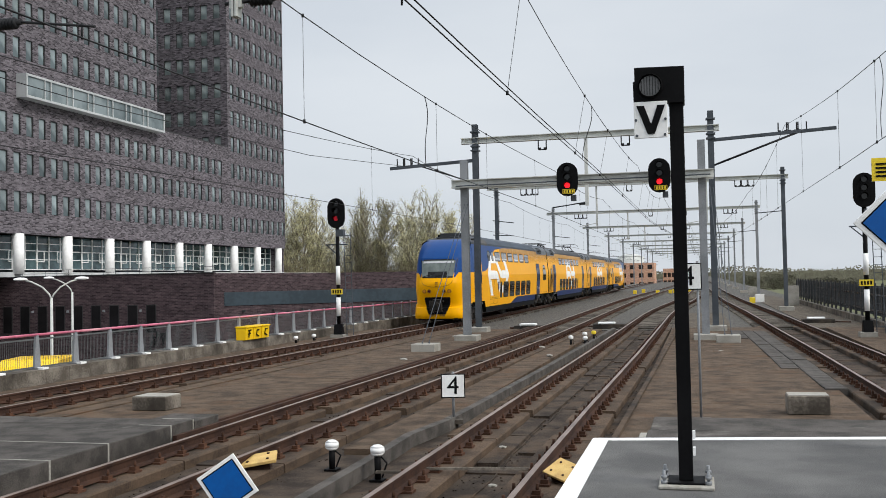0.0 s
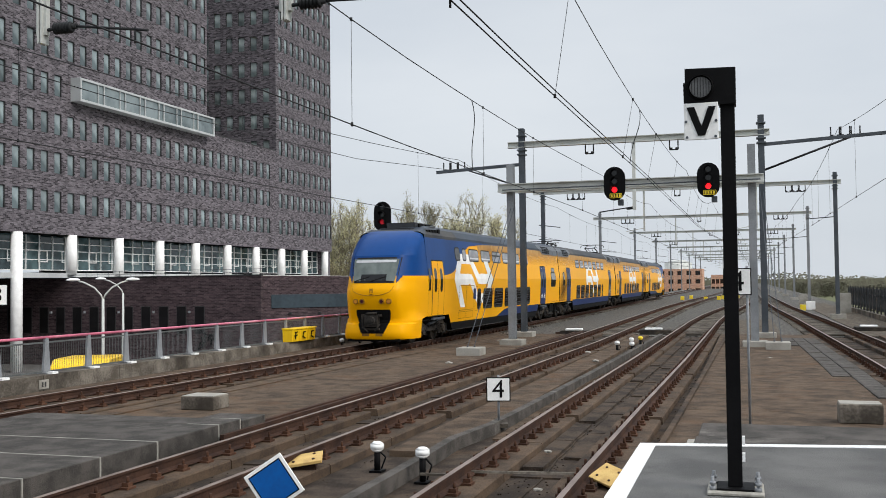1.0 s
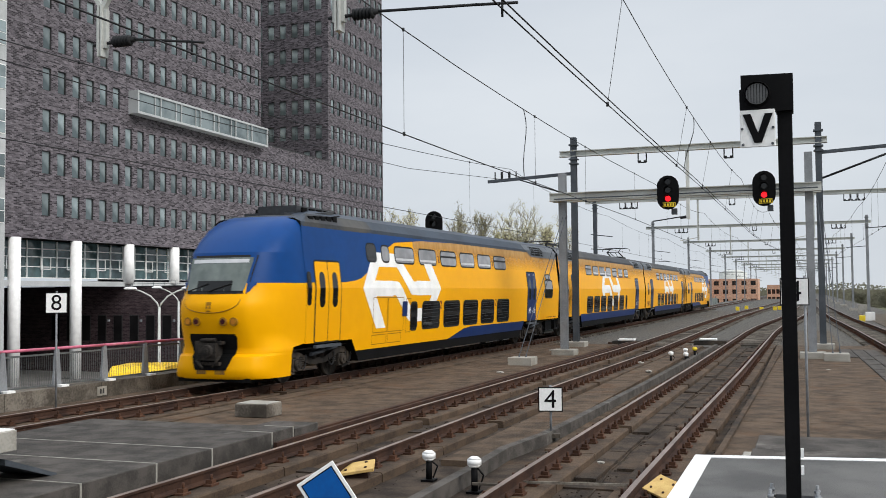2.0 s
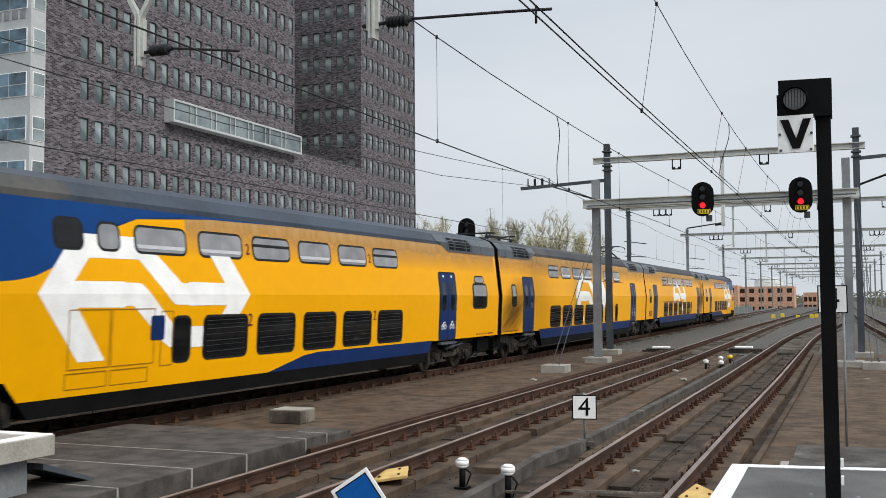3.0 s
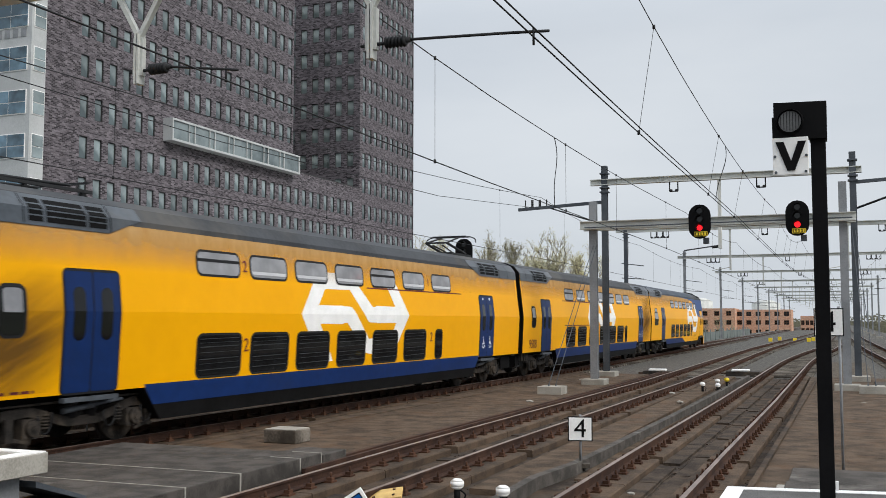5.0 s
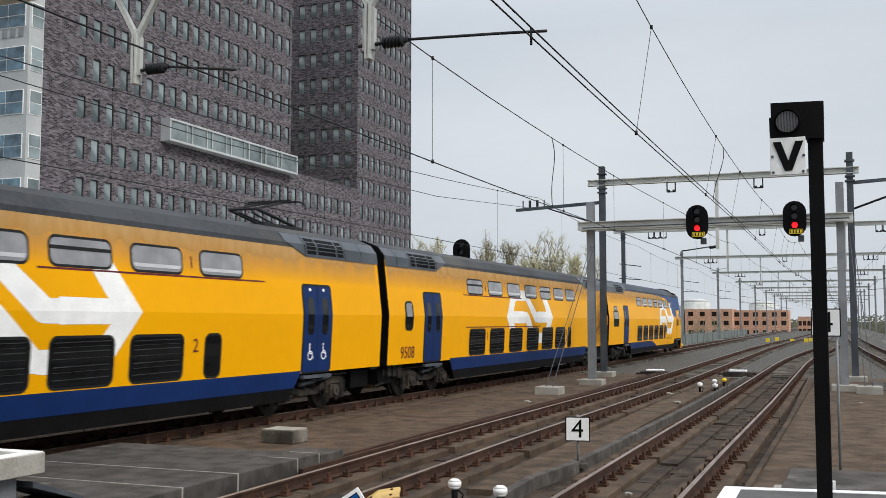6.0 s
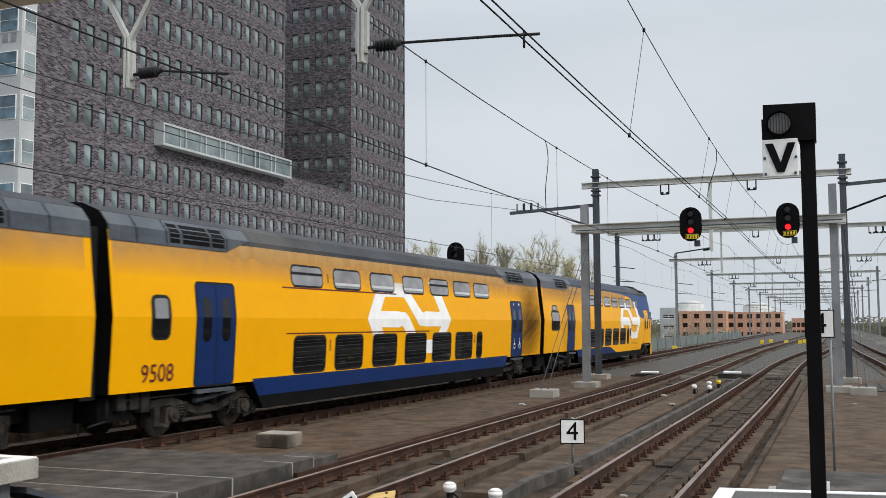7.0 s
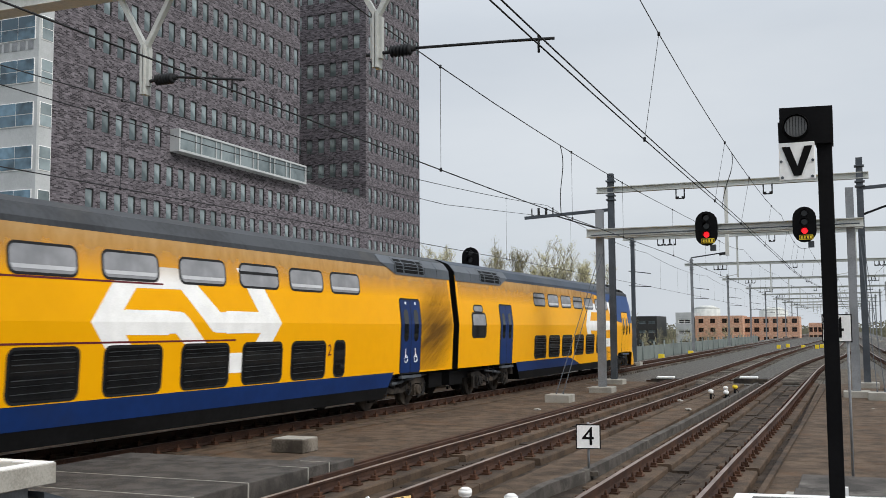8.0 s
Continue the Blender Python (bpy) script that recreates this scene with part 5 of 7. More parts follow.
def cab_car(label):
    L = 27.5
    car = thing("train_cab_car", label, "train car", "cars of the train")
    part("body", body_mesh(2.38, L - 0.12, low_front=True), ["train_yellow", "cab_roof", "train_black"], car)
    nose(car)
    belly(car, 5.0, 21.6, False)
    for side in (-1, 1):
        b = bmesh.new()
        decal(b, [(2.36, 2.57), (4.6, 2.60), (5.2, 2.65), (5.6, 2.72), (6.1, 2.91), (6.79, 3.27), (7.3, 3.56), (7.7, 3.74), (8.17, 3.85), (9.17, 3.95), (10.4, 4.0), (12.2, 4.03), (13.6, 4.052), (2.36, 4.052)], side, 0.0035)
        part("blue_flank", b, "cab_blue", car)
        b = bmesh.new()
        decal(b, [(2.42, 4.04), (6.2, 4.04), (6.6, 4.16), (6.6, 4.41), (3.0, 4.41)], side, 0.0045)
        part("roof_panel", b, "train_roof", car)
        for k in range(6):
            put_window(car, "hopper" if k in (2, 5) else "up", 8.83 + 1.93 * k, side)
        put_window(car, "short", 7.38, side)
        put_window(car, "black", 6.40, side)
        for k in range(5):
            put_window(car, "low", 10.86 + 1.945 * k, side)
        put_window(car, "slim", 9.38, side)
        put_window(car, "end", 25.55, side)
        put_window(car, "top", 25.55, side)
        door_parts(car, 2.86, 4.26, side, "train_yellow")
        door_parts(car, 22.1, 23.4, side, "train_blue")
        b = bmesh.new()
        decal(b, rounded(2.40, 2.62, 1.98, 2.86, 0.1), side, 0.012)
        part("cab_window", b, "train_glass", car)
        b = bmesh.new()
        for i, f in enumerate(LOGO):
            decal(b, [((y if side > 0 else 2 * LOGO_MID - y) + -0.22, z) for y, z in f], side, 0.0042 + 0.0002 * i)
        part("logo", b, "white", car, "broad white zigzag arrows")
        for y0, y1, z0, z1 in ((6.35, 7.35, 1.12, 2.15), (7.4, 8.55, 1.12, 2.15), (8.75, 9.1, 1.05, 2.1), (6.3, 7.3, 0.78, 1.05), (7.4, 8.4, 0.78, 1.05)):
            b = bmesh.new()
            for o in (stroke((y0, z0), (y1, z0), 0.02), stroke((y0, z1), (y1, z1), 0.02), stroke((y0, z0), (y0, z1), 0.02), stroke((y1, z0), (y1, z1), 0.02)):
                decal(b, o, side, 0.0105)
            part("hatch_seam", b, "seam", car)
        b = bmesh.new()
        decal(b, rounded(8.45, 8.85, 1.55, 2.02, 0.05), side, 0.012)
        part("route_display", b, "train_blue", car)
    roof_ends(car, [(22.2, 27.37)])
    b = bmesh.new()
    box(b, -0.95, 0.95, 2.2, L - 0.3, 0.62, 1.0)
    box(b, -1.1, 1.1, L - 1.3, L - 0.2, 0.45, 0.9)
    part("underframe", b, "train_black", car)
    b = bmesh.new()
    box(b, -0.62, 0.62, 2.75, 3.4, 4.30, 4.44)
    box(b, -0.60, 0.60, 3.4, 5.6, 4.44, 4.68)
    for s in (-1, 1):
        beam(b, (s * 1.0, 2.9, 4.30), (s * 0.86, 4.9, 4.56), 0.16, 0.10)
        for k in range(5):
            box(b, s * 1.08, s * 1.24, 2.95 + 0.34 * k, 3.18 + 0.34 * k, 4.14 + 0.015 * k, 4.34 + 0.015 * k, 1)
            box(b, s * 0.68, s * 0.74, 3.5 + 0.42 * k, 3.75 + 0.42 * k, 4.48, 4.62, 1)
        rod(b, (s * 1.24, 2.6, 4.14), (s * 1.06, 5.0, 4.47), 0.025, n=6, mi=1)
    part("roof_vent", b, ["train_roof", "train_black"], car)
    bogie_parts(car, 3.6, L, False)
    bogie_parts(car, 23.6, L)
    tag_numbers(car, [("2", 11.72, 1.86, 0.40, 1), ("2", 17.65, 1.86, 0.38, 1), ("2", 11.72, 3.42, 0.36, 1), ("2", 17.5, 3.42, 0.34, 1)])
    return car


CAR1 = cab_car("yellow double-deck driving car with a blue cab and white arrows")
CAR2 = middle_car("yellow double-deck car with blue doors and a pantograph", False)
CAR3 = middle_car("yellow double-deck car with blue doors and sooty end", True)
CAR4 = cab_car("yellow double-deck driving car at the tail, blue cab trailing")
tag_numbers(CAR2, [("1", 17.93, 3.45, 0.36, 1)])
tag_numbers(CAR3, [("9508", 1.45, 1.32, 0.50, 1)])
soot_parts(CAR2, 0.15, 4.3, 1.06, 3.84, "soot")
soot_parts(CAR3, 22.3, 26.3, 1.06, 3.84, "soot_far")
for car in (CAR2, CAR3):
    soot_parts(car, 0.2, 26.2, 3.0, 4.05, "soot_top")
for car in (CAR1, CAR4):
    soot_parts(car, 9.6, 27.2, 3.0, 4.049, "soot_top")
for side in (-1, 1):
    pictograms(CAR1, 22.1, side, 2)
    pictograms(CAR2, 22.22, side, 1)
    pictograms(CAR3, 22.6, side, 1)
b = bmesh.new()
for s in (-1, 1):
    beam(b, (s * 0.55, 1.0, 4.70), (s * 0.55, 4.2, 4.70), 0.06, 0.06)
    rod(b, (s * 0.5, 1.2, 4.74), (s * 0.4, 3.8, 4.80), 0.03, n=6)
    for y in (1.2, 2.6, 4.0):
        rod(b, (s * 0.5, y, 4.58), (s * 0.5, y, 4.70), 0.07, n=8)
for y in (1.2, 1.5, 3.9):
    beam(b, (-0.75, y, 4.84), (0.75, y, 4.84), 0.05, 0.04)
    rod(b, (0.5, y, 4.70), (0.5, y, 4.84), 0.03, n=6)
part("pantograph", b, "wire", CAR2, "folded dark pantograph")


def pantograph(car, y):
    """Half-raised collector with knuckled arms and a twin contact strip."""
    b = bmesh.new()
    for s in (-1, 1):
        beam(b, (s * 0.55, y - 0.9, 4.74), (s * 0.55, y + 0.9, 4.74), 0.08, 0.08)
        for d in (-0.7, 0.7):
            for k in range(3):
                rod(b, (s * 0.5, y + d, 4.60 + 0.045 * k), (s * 0.5, y + d, 4.635 + 0.045 * k), 0.10, 0.07, 8)
        rod(b, (s * 0.42, y + 0.75, 4.82), (s * 0.40, y - 0.95, 5.12), 0.045, n=6)
        rod(b, (s * 0.40, y - 0.95, 5.12), (s * 0.33, y + 0.30, 5.40), 0.032, n=6)
        rod(b, (s * 0.1, y + 0.55, 4.80), (s * 0.18, y - 0.85, 5.05), 0.025, n=6)
        wire_tube(b, [(s * (0.62 + 0.36 * math.sin(a)), y + 0.38, 5.26 + 0.17 * math.cos(a)) for a in np.linspace(0, 1.9, 7)], 0.022, 5)
    for d in (-0.7, 0.7):
        beam(b, (-0.55, y + d, 4.76), (0.55, y + d, 4.76), 0.09, 0.08)
    rod(b, (-0.42, y - 0.95, 5.12), (0.42, y - 0.95, 5.12), 0.035, n=6)
    box(b, -0.2, 0.2, y + 0.5, y + 1.0, 4.66, 4.86)
    for d in (0.20, 0.50):
        beam(b, (-0.66, y + d, 5.43), (0.66, y + d, 5.43), 0.05, 0.05)
    ob = part("pantograph", b, "wire", car, "dark half-raised pantograph")
    ob.matrix_basis = pose(0, 0, -0.10)


for car, y0, y1, z in ((CAR3, 6.1, 14.6, 2.06), (CAR3, 6.0, 12.3, 3.165), (CAR2, 13.8, 20.6, 3.165)):
    for side in (-1, 1):
        b = bmesh.new()
        decal(b, stroke((y0, z), (y1, z), 0.035), side, 0.0055)
        part("class_stripe", b, "number_red", car)
for car in (CAR1, CAR2, CAR4):
    for k, w in enumerate((0.13, 0.13, 0.11, 0.11, 0.10, 0.20, 0.20, 0.06)):
        y = (0.45 if car == CAR2 else 25.3) + 0.22 * k
        b = bmesh.new()
        box(b, 1.432, 1.4375, y, y + w * 0.9, 1.07, 1.115)
        part("lettering_bar", b, "number_red", car, "small illegible lettering")
pantograph(CAR2, 22.7)

# front of the train along its track, metres, second by second
NOSE = [(0.0, 48.3), (0.5, 41.2), (1.0, 33.8), (1.5, 27.1), (2.0, 20.5), (2.5, 13.8), (3.0, 7.2), (3.5, 1.35), (4.0, -5.1), (4.5, -10.85), (5.0, -16.7), (5.5, -22.55), (6.0, -28.4), (6.5, -33.7), (7.0, -39.5), (7.5, -45.2), (8.0, -50.65)]
ARC_Y = DENSE_Y
ARC = np.concatenate([[0], np.cumsum(np.hypot(np.diff(DENSE_X), np.diff(DENSE_Y)))])
ARC = ARC - np.interp(-60, ARC_Y, ARC) - 60


def on_track(s):
    y = float(np.interp(s, ARC, ARC_Y))
    return Vector((line_a(y), y, 0))


def motions():
    """All that moves: the four cars along the track, and their wheelsets."""
    placed = ((CAR1, 0.0, 27.5, False), (CAR2, 27.6, 26.5, False), (CAR3, 54.3, 26.5, False), (CAR4, 81.0, 27.5, True))
    for car, start, length, turned in placed:
        rows = []
        for t, s in NOSE:
            a, b = on_track(s + start + 3.5), on_track(s + start + length - 3.5)
            way = (b - a).normalized()
            base = a - way * 3.5
            yaw = math.degrees(math.atan2(-way.x, way.y))
            if turned:
                base, yaw = base + way * length, yaw + 180
            rows.append((t, pose(base.x, base.y, 0, 0, 0, yaw)))
        walk(car, rows)
    turning = {CAR4: -1}
    ts = np.arange(0, 241) / 30
    nose_at = np.interp(ts, [r[0] for r in NOSE], [r[1] for r in NOSE])
    for ob, y in WHEELS:
        sign = turning.get(ob.parent.parent, 1)
        roll = np.degrees((nose_at - nose_at[0]) / 0.46) * sign
        walk(ob, [(float(t), pose(0, y, 0.46, -float(r) % 360, 0, 0)) for t, r in zip(ts, roll)])

# ---- platform at the camera and its end ----
def askew(x, back=0.0):
    return 9.49 + 0.155 * (x + 1.0) - back


def floor_plate(bmx, outline, z0, z1):
    lo, hi = [bmx.verts.new((x, y, z0)) for x, y in outline], [bmx.verts.new((x, y, z1)) for x, y in outline]
    k = len(outline)
    for i in range(k):
        bmx.faces.new((lo[i], lo[(i + 1) % k], hi[(i + 1) % k], hi[i]))
    bmx.faces.new(lo[::-1])
    bmx.faces.new(hi)


b = bmesh.new()
floor_plate(b, [(-0.99, -60), (2.35, -60), (2.35, askew(2.35, 0.02)), (-0.99, askew(-0.99, 0.02))], -0.4, 0.756)
platform = solid("platform", b, "asphalt", "grey asphalt platform end with white painted edges", "platform", kind="structure")
b = bmesh.new()
floor_plate(b, [(-1.01, -60), (-0.86, -60), (-0.86, askew(-0.86)), (-1.01, askew(-1.01))], 0.60, 0.762)
part("edge_stripe", b, "white", platform, "white painted platform edge")
b = bmesh.new()
floor_plate(b, [(-0.86, askew(-0.86, 0.13)), (2.35, askew(2.35, 0.13)), (2.35, askew(2.35)), (-0.86, askew(-0.86))], 0.60, 0.7615)
part("edge_stripe", b, "white", platform, "white painted platform edge")
b = bmesh.new()
floor_plate(b, [(-0.60, askew(-0.60, -0.03)), (2.6, askew(2.6, -0.03)), (2.6, 11.52), (-0.60, 11.36)], -0.4, 0.56)
part("end_step", b, "slab", platform, "lower dark slab behind the platform end", 0.01)
b = bmesh.new()
floor_plate(b, [(-0.58, 11.385), (2.6, 11.545), (2.6, 12.45), (-0.58, 12.45)], -0.4, 0.555)
part("end_step", b, "slab", platform, "lower dark slab behind the platform end", 0.01)


def block(name, label, x, y, z, sx, sy, sz, material="concrete", category="concrete block", turn=0, cap=None):
    b = bmesh.new()
    box(b, -sx / 2, sx / 2, -sy / 2, sy / 2, 0, sz)
    ob = solid(name, b, material, label, category, bevel=0.015)
    ob.matrix_basis = pose(x, y, z, 0, 0, turn)
    if cap:
        b = bmesh.new()
        box(b, -sx / 2 + 0.02, sx / 2 - 0.02, -sy / 2 + 0.02, sy / 2 - 0.02, sz, sz + 0.012)
        part("worn_top", b, cap, ob, "pale worn top")
    return ob


block("concrete_block", "squat weathered concrete block with a pale top", -10.56, 17.9, -0.2, 0.74, 0.62, 0.27, cap="concrete_pale")
block("concrete_block", "squat weathered concrete block on the brown deck", 1.78, 18.55, -0.2, 0.70, 0.5, 0.33, cap="concrete_pale")
block("flat_stone", "small pale concrete plate in the deck", -0.75, 15.6, -0.2, 0.42, 0.5, 0.03, "concrete_pale", "plate")

# dark slab ramp between the first two tracks, cast in segments
ramp = thing("loading_slab", "dark concrete slab cast in segments with pale joints", "concrete slab")
edges = [2.0, 5.0, 8.2, 9.6, 11.05, 12.35, 14.05, 14.75, 15.6]
for k in range(len(edges) - 1):
    b = bmesh.new()
    x0 = -12.1 if edges[k + 1] < 15 else -8.9
    box(b, x0, -8.05 if k < 7 else -8.02, edges[k] + 0.014, edges[k + 1] - 0.014, -0.42, 0.08 if k < 7 else 0.05)
    part("slab", b, "slab", ramp, bevel=0.01)
for k in range(1, len(edges) - 1):
    b = bmesh.new()
    box(b, -12.1 if k < 6 else -8.6, -8.045, edges[k] - 0.014, edges[k] + 0.014, -0.3, 0.083)
    part("joint", b, "concrete_pale", ramp)

# end of the neighbouring platform
opp = thing("platform_end", "pale concrete end of the neighbouring platform with a white rim", "platform")
b = bmesh.new()
box(b, -12.0, -8.85, -40, 9.0, 0.0, 0.56)
part("wall", b, "steel", opp)
b = bmesh.new()
box(b, -12.0, -8.62, -40, 9.2, 0.50, 0.74)
part("coping", b, "concrete_pale", opp, "streaked concrete coping", 0.01)
b = bmesh.new()
box(b, -12.0, -8.64, 9.0, 9.18, 0.74, 0.752)
box(b, -8.82, -8.64, -40, 9.0, 0.74, 0.752)
part("edge_stripe", b, "white", opp)
b = bmesh.new()
plate(b, [(9.15, 0.40), (10.0, 0.10), (10.0, 0.05), (9.15, 0.33)], -9.5, -8.75)
part("end_ramp", b, "steel_dark", opp)

# low trough wall between the second and third tracks, with a jog
b = bmesh.new()
KERB = [(-4.38, -20), (-4.38, 9), (-4.42, 13.2), (-4.47, 15.0), (-4.27, 16.6), (-4.22, 18), (-4.05, 26), (-3.92, 36), (-3.82, 46)]
sweep(b, [(x, y, -0.26) for x, y in KERB], 0.15, 0.26)
solid("cable_trough_wall", b, "slab", "low weathered concrete kerb with a jog between two tracks", "concrete kerb", kind="structure")
b = bmesh.new()
beam(b, (-1.32, 13.0, -0.2), (-0.95, 46, -0.2), 0.09, 0.12)
solid("cable_duct", b, "plinth", "brown cable duct beside the platform track", "cable duct")
# check rail beside the second track's far rail
for off, w, z in ((1.28, 0.07, -0.13), (1.62, 0.10, -0.17)):
    b = bmesh.new()
    sweep(b, [(line_b(14 + 1.5 * k) - off, 14 + 1.5 * k, z) for k in range(23)], w, 0.12)
    solid("guard_rail", b, "rust", "rusty guard rail lying beside the second track", "rail", "guard rails")
b = bmesh.new()
sweep(b, [(line_a(10 + 1.4 * k) + 1.75, 10 + 1.4 * k, -0.24) for k in range(27)], 0.5, 0.13)
solid("edge_slab", b, "deck", "brown stepped slab beside the curved track", "concrete slab", kind="structure")


# ---- signals and signs ----
def head_mesh(bmx, x, y, z, w, h, d):
    """Signal head: oblong plate with round ends."""
    r = w / 2
    out = [(x + r * math.cos(a), z + h / 2 - r + r * math.sin(a)) for a in np.linspace(0, math.pi, 9)]
    out += [(x - r * math.cos(a), z - h / 2 + r - r * math.sin(a)) for a in np.linspace(0, math.pi, 9)]
    prism(bmx, out, y, y + d)


def colour_head(parent, x, y, z, w=0.72, h=1.28, lit=True, lens="red_lens"):
    b = bmesh.new()
    head_mesh(b, x, y, z, w, h, 0.06)
    box(b, x - w * 0.3, x + w * 0.3, y + 0.06, y + 0.3, z - h * 0.4, z + h * 0.4)
    hd = part("signal_head", b, "black", parent, "black oblong signal head")
    for k, dz in enumerate((0.40, 0.09, -0.23)):
        b = bmesh.new()
        for j in range(10):
            a0, a1 = math.pi * (-0.12 + 1.24 * j / 10), math.pi * (-0.12 + 1.24 * (j + 1) / 10)
            q = [(x + 0.125 * math.cos(a), yy, z + dz + 0.125 * math.sin(a)) for a in (a0, a1) for yy in (y - 0.24 if 0.2 < a0 / math.pi < 0.8 else y - 0.16, y)]
            v = [b.verts.new(p) for p in q]
            b.faces.new((v[0], v[1], v[3], v[2]))
        part("hood", b, "black", hd)
        b = bmesh.new()
        rod(b, (x, y, z + dz), (x, y - 0.015, z + dz), 0.105, n=16)
        part("lens", b, lens if (lit and k == 2) else "pane_dark", hd, "lit red lens" if (lit and k == 2) else "")
    return hd


def plate_bars(parent, x, y, z, w=0.5, h=0.24, dark=False):
    b = bmesh.new()
    box(b, x - w / 2, x + w / 2, y, y + 0.02, z - h / 2, z + h / 2)
    pl = part("number_plate", b, "yellow_sign", parent, "small yellow plate with dark bars")
    b = bmesh.new()
    for k in range(4):
        c = x + (k - 1.5) * w * 0.22
        box(b, c - w * 0.07, c + w * 0.07, y - 0.006, y, z - h * 0.3, z + h * 0.3)
    part("bar", b, "yellow_sign" if dark else "black", pl)
    if dark:
        b = bmesh.new()
        box(b, x - w / 2 + 0.02, x + w / 2 - 0.02, y - 0.004, y - 0.001, z - h / 2 + 0.02, z + h / 2 - 0.02)
        part("field", b, "black", pl)


def post_signal(label, x, y, base, z_head, lit):
    """Signal on a banded post with a ladder and a working stage."""
    sg = thing("railway_signal", label, "railway signal", "signals")
    b = bmesh.new()
    box(b, x - 0.3, x + 0.3, y - 0.3, y + 0.3, base - 0.4, base + 0.16)
    part("footing", b, "concrete_pale", sg)
    b = bmesh.new()
    plate(b, [(y - 0.2, base + 0.16), (y + 0.2, base + 0.16), (y + 0.1, base + 0.6), (y - 0.1, base + 0.6)], x - 0.18, x + 0.18)
    rod(b, (x, y, base + 0.4), (x, y, z_head - 0.5), 0.085, n=10)
    part("post", b, "black", sg)
    for z0, z1 in ((base + 0.95, base + 1.75), (base + 2.3, base + 3.1)):
        b = bmesh.new()
        rod(b, (x, y, z0), (x, y, z1), 0.098, n=10)
        part("white_band", b, "white", sg)
    b = bmesh.new()
    for s in (0.33, 0.62):
        rod(b, (x + s, y + 0.1, base + 0.1), (x + s - 0.08, y + 0.1, z_head - 0.8), 0.018, n=5)
    for k in range(15):
        z = base + 0.35 + 0.29 * k
        rod(b, (x + 0.31, y + 0.1, z), (x + 0.60, y + 0.1, z), 0.012, n=5)
    part("ladder", b, "steel_dark", sg)
    b = bmesh.new()
    beam(b, (x - 0.55, y, z_head - 1.35), (x + 0.45, y, z_head - 1.35), 0.06, 0.05)
    beam(b, (x - 0.5, y, z_head - 1.35), (x, y, z_head - 1.8), 0.04, 0.04)
    box(b, x - 0.02, x + 0.3, y - 0.1, y + 0.15, z_head - 1.0, z_head - 0.7)
    part("bracket", b, "steel_dark", sg)
    colour_head(sg, x, y - 0.15, z_head, 0.78, 1.30, lit, "red_lens_dim")
    plate_bars(sg, x - 0.02, y - 0.13, base + 2.0)
    return sg


post_signal("black signal on a white-banded post with a ladder by the parapet", -15.06, 40.4, -0.2, 5.17, True)
post_signal("black signal on a white-banded post beside the dark fence", 6.05, 40.0, -0.2, 5.27, False)

# near signal mast with V plate
vm = thing("signal_mast", "tall black signal mast with a V plate on the platform", "railway signal", "signals", pose(0.012, 0, 0.0076))
vm.scale = (1, 1, 0.99)
b = bmesh.new()
box(b, -0.335, 0.055, 7.30, 7.70, 0.757, 0.785)
part("footing", b, "concrete_pale", vm, "pale concrete foot", 0.008)
b = bmesh.new()
box(b, -0.27, -0.01, 7.36, 7.64, 0.785, 0.80)
box(b, -0.192, -0.092, 7.44, 7.56, 0.80, 3.84)
part("post", b, "black", vm, "", 0.004)
for x in (-0.295, 0.015):
    for y in (7.38, 7.62):
        b = bmesh.new()
        rod(b, (x, y, 0.78), (x, y, 0.88), 0.012, n=6)
        rod(b, (x, y, 0.785), (x, y, 0.81), 0.024, n=6)
        rod(b, (x, y, 0.825), (x, y, 0.845), 0.022, n=6)
        part("bolt", b, "steel", vm)
b = bmesh.new()
prism(b, [(-0.445, 3.59), (-0.20, 3.59), (-0.20, 3.57), (-0.082, 3.57), (-0.080, 3.835), (-0.435, 3.845), (-0.435, 3.74), (-0.447, 3.74)], 7.40, 7.58)
hd = part("signal_head", b, "black", vm)
b = bmesh.new()
for k in range(14):
    a0, a1 = 2 * math.pi * k / 14, 2 * math.pi * (k + 1) / 14
    for r0, r1, y0 in ((0.085, 0.095, 7.36),):
        q = [(-0.325 + r * math.cos(a), y, 3.70 + r * math.sin(a)) for a in (a0, a1) for r, y in ((r0, y0), (r1, 7.40))]
        v = [b.verts.new(p) for p in q]
        b.faces.new((v[0], v[1], v[3], v[2]))
part("hood", b, "black", hd)
b = bmesh.new()
rod(b, (-0.325, 7.40, 3.70), (-0.325, 7.385, 3.70), 0.076, n=20)
lens = part("lens", b, "grey_lens", hd, "grey ribbed lens")
for k in range(-3, 4):
    b = bmesh.new()
    h = math.sqrt(0.072**2 - (0.02 * k) ** 2)
    box(b, -0.325 + 0.02 * k - 0.003, -0.325 + 0.02 * k + 0.003, 7.378, 7.385, 3.70 - h, 3.70 + h)
    part("rib", b, "frame_dark", lens)
b = bmesh.new()
box(b, -0.445, -0.205, 7.385, 7.40, 3.315, 3.585)
vp = part("sign_plate", b, "white", vm, "white plate with a black V", 0.004)
b = bmesh.new()
prism(b, [(-0.425, 3.555), (-0.370, 3.555), (-0.322, 3.415), (-0.274, 3.555), (-0.220, 3.555), (-0.298, 3.345), (-0.348, 3.345)], 7.378, 7.385)
part("letter_v", b, "black", vp)
for x, z in ((-0.43, 3.45), (-0.22, 3.45), (-0.425, 3.335), (-0.225, 3.335)):
    b = bmesh.new()
    rod(b, (x, 7.385, z), (x, 7.376, z), 0.010, n=8)
    part("screw", b, "steel_dark", vp)
b = bmesh.new()
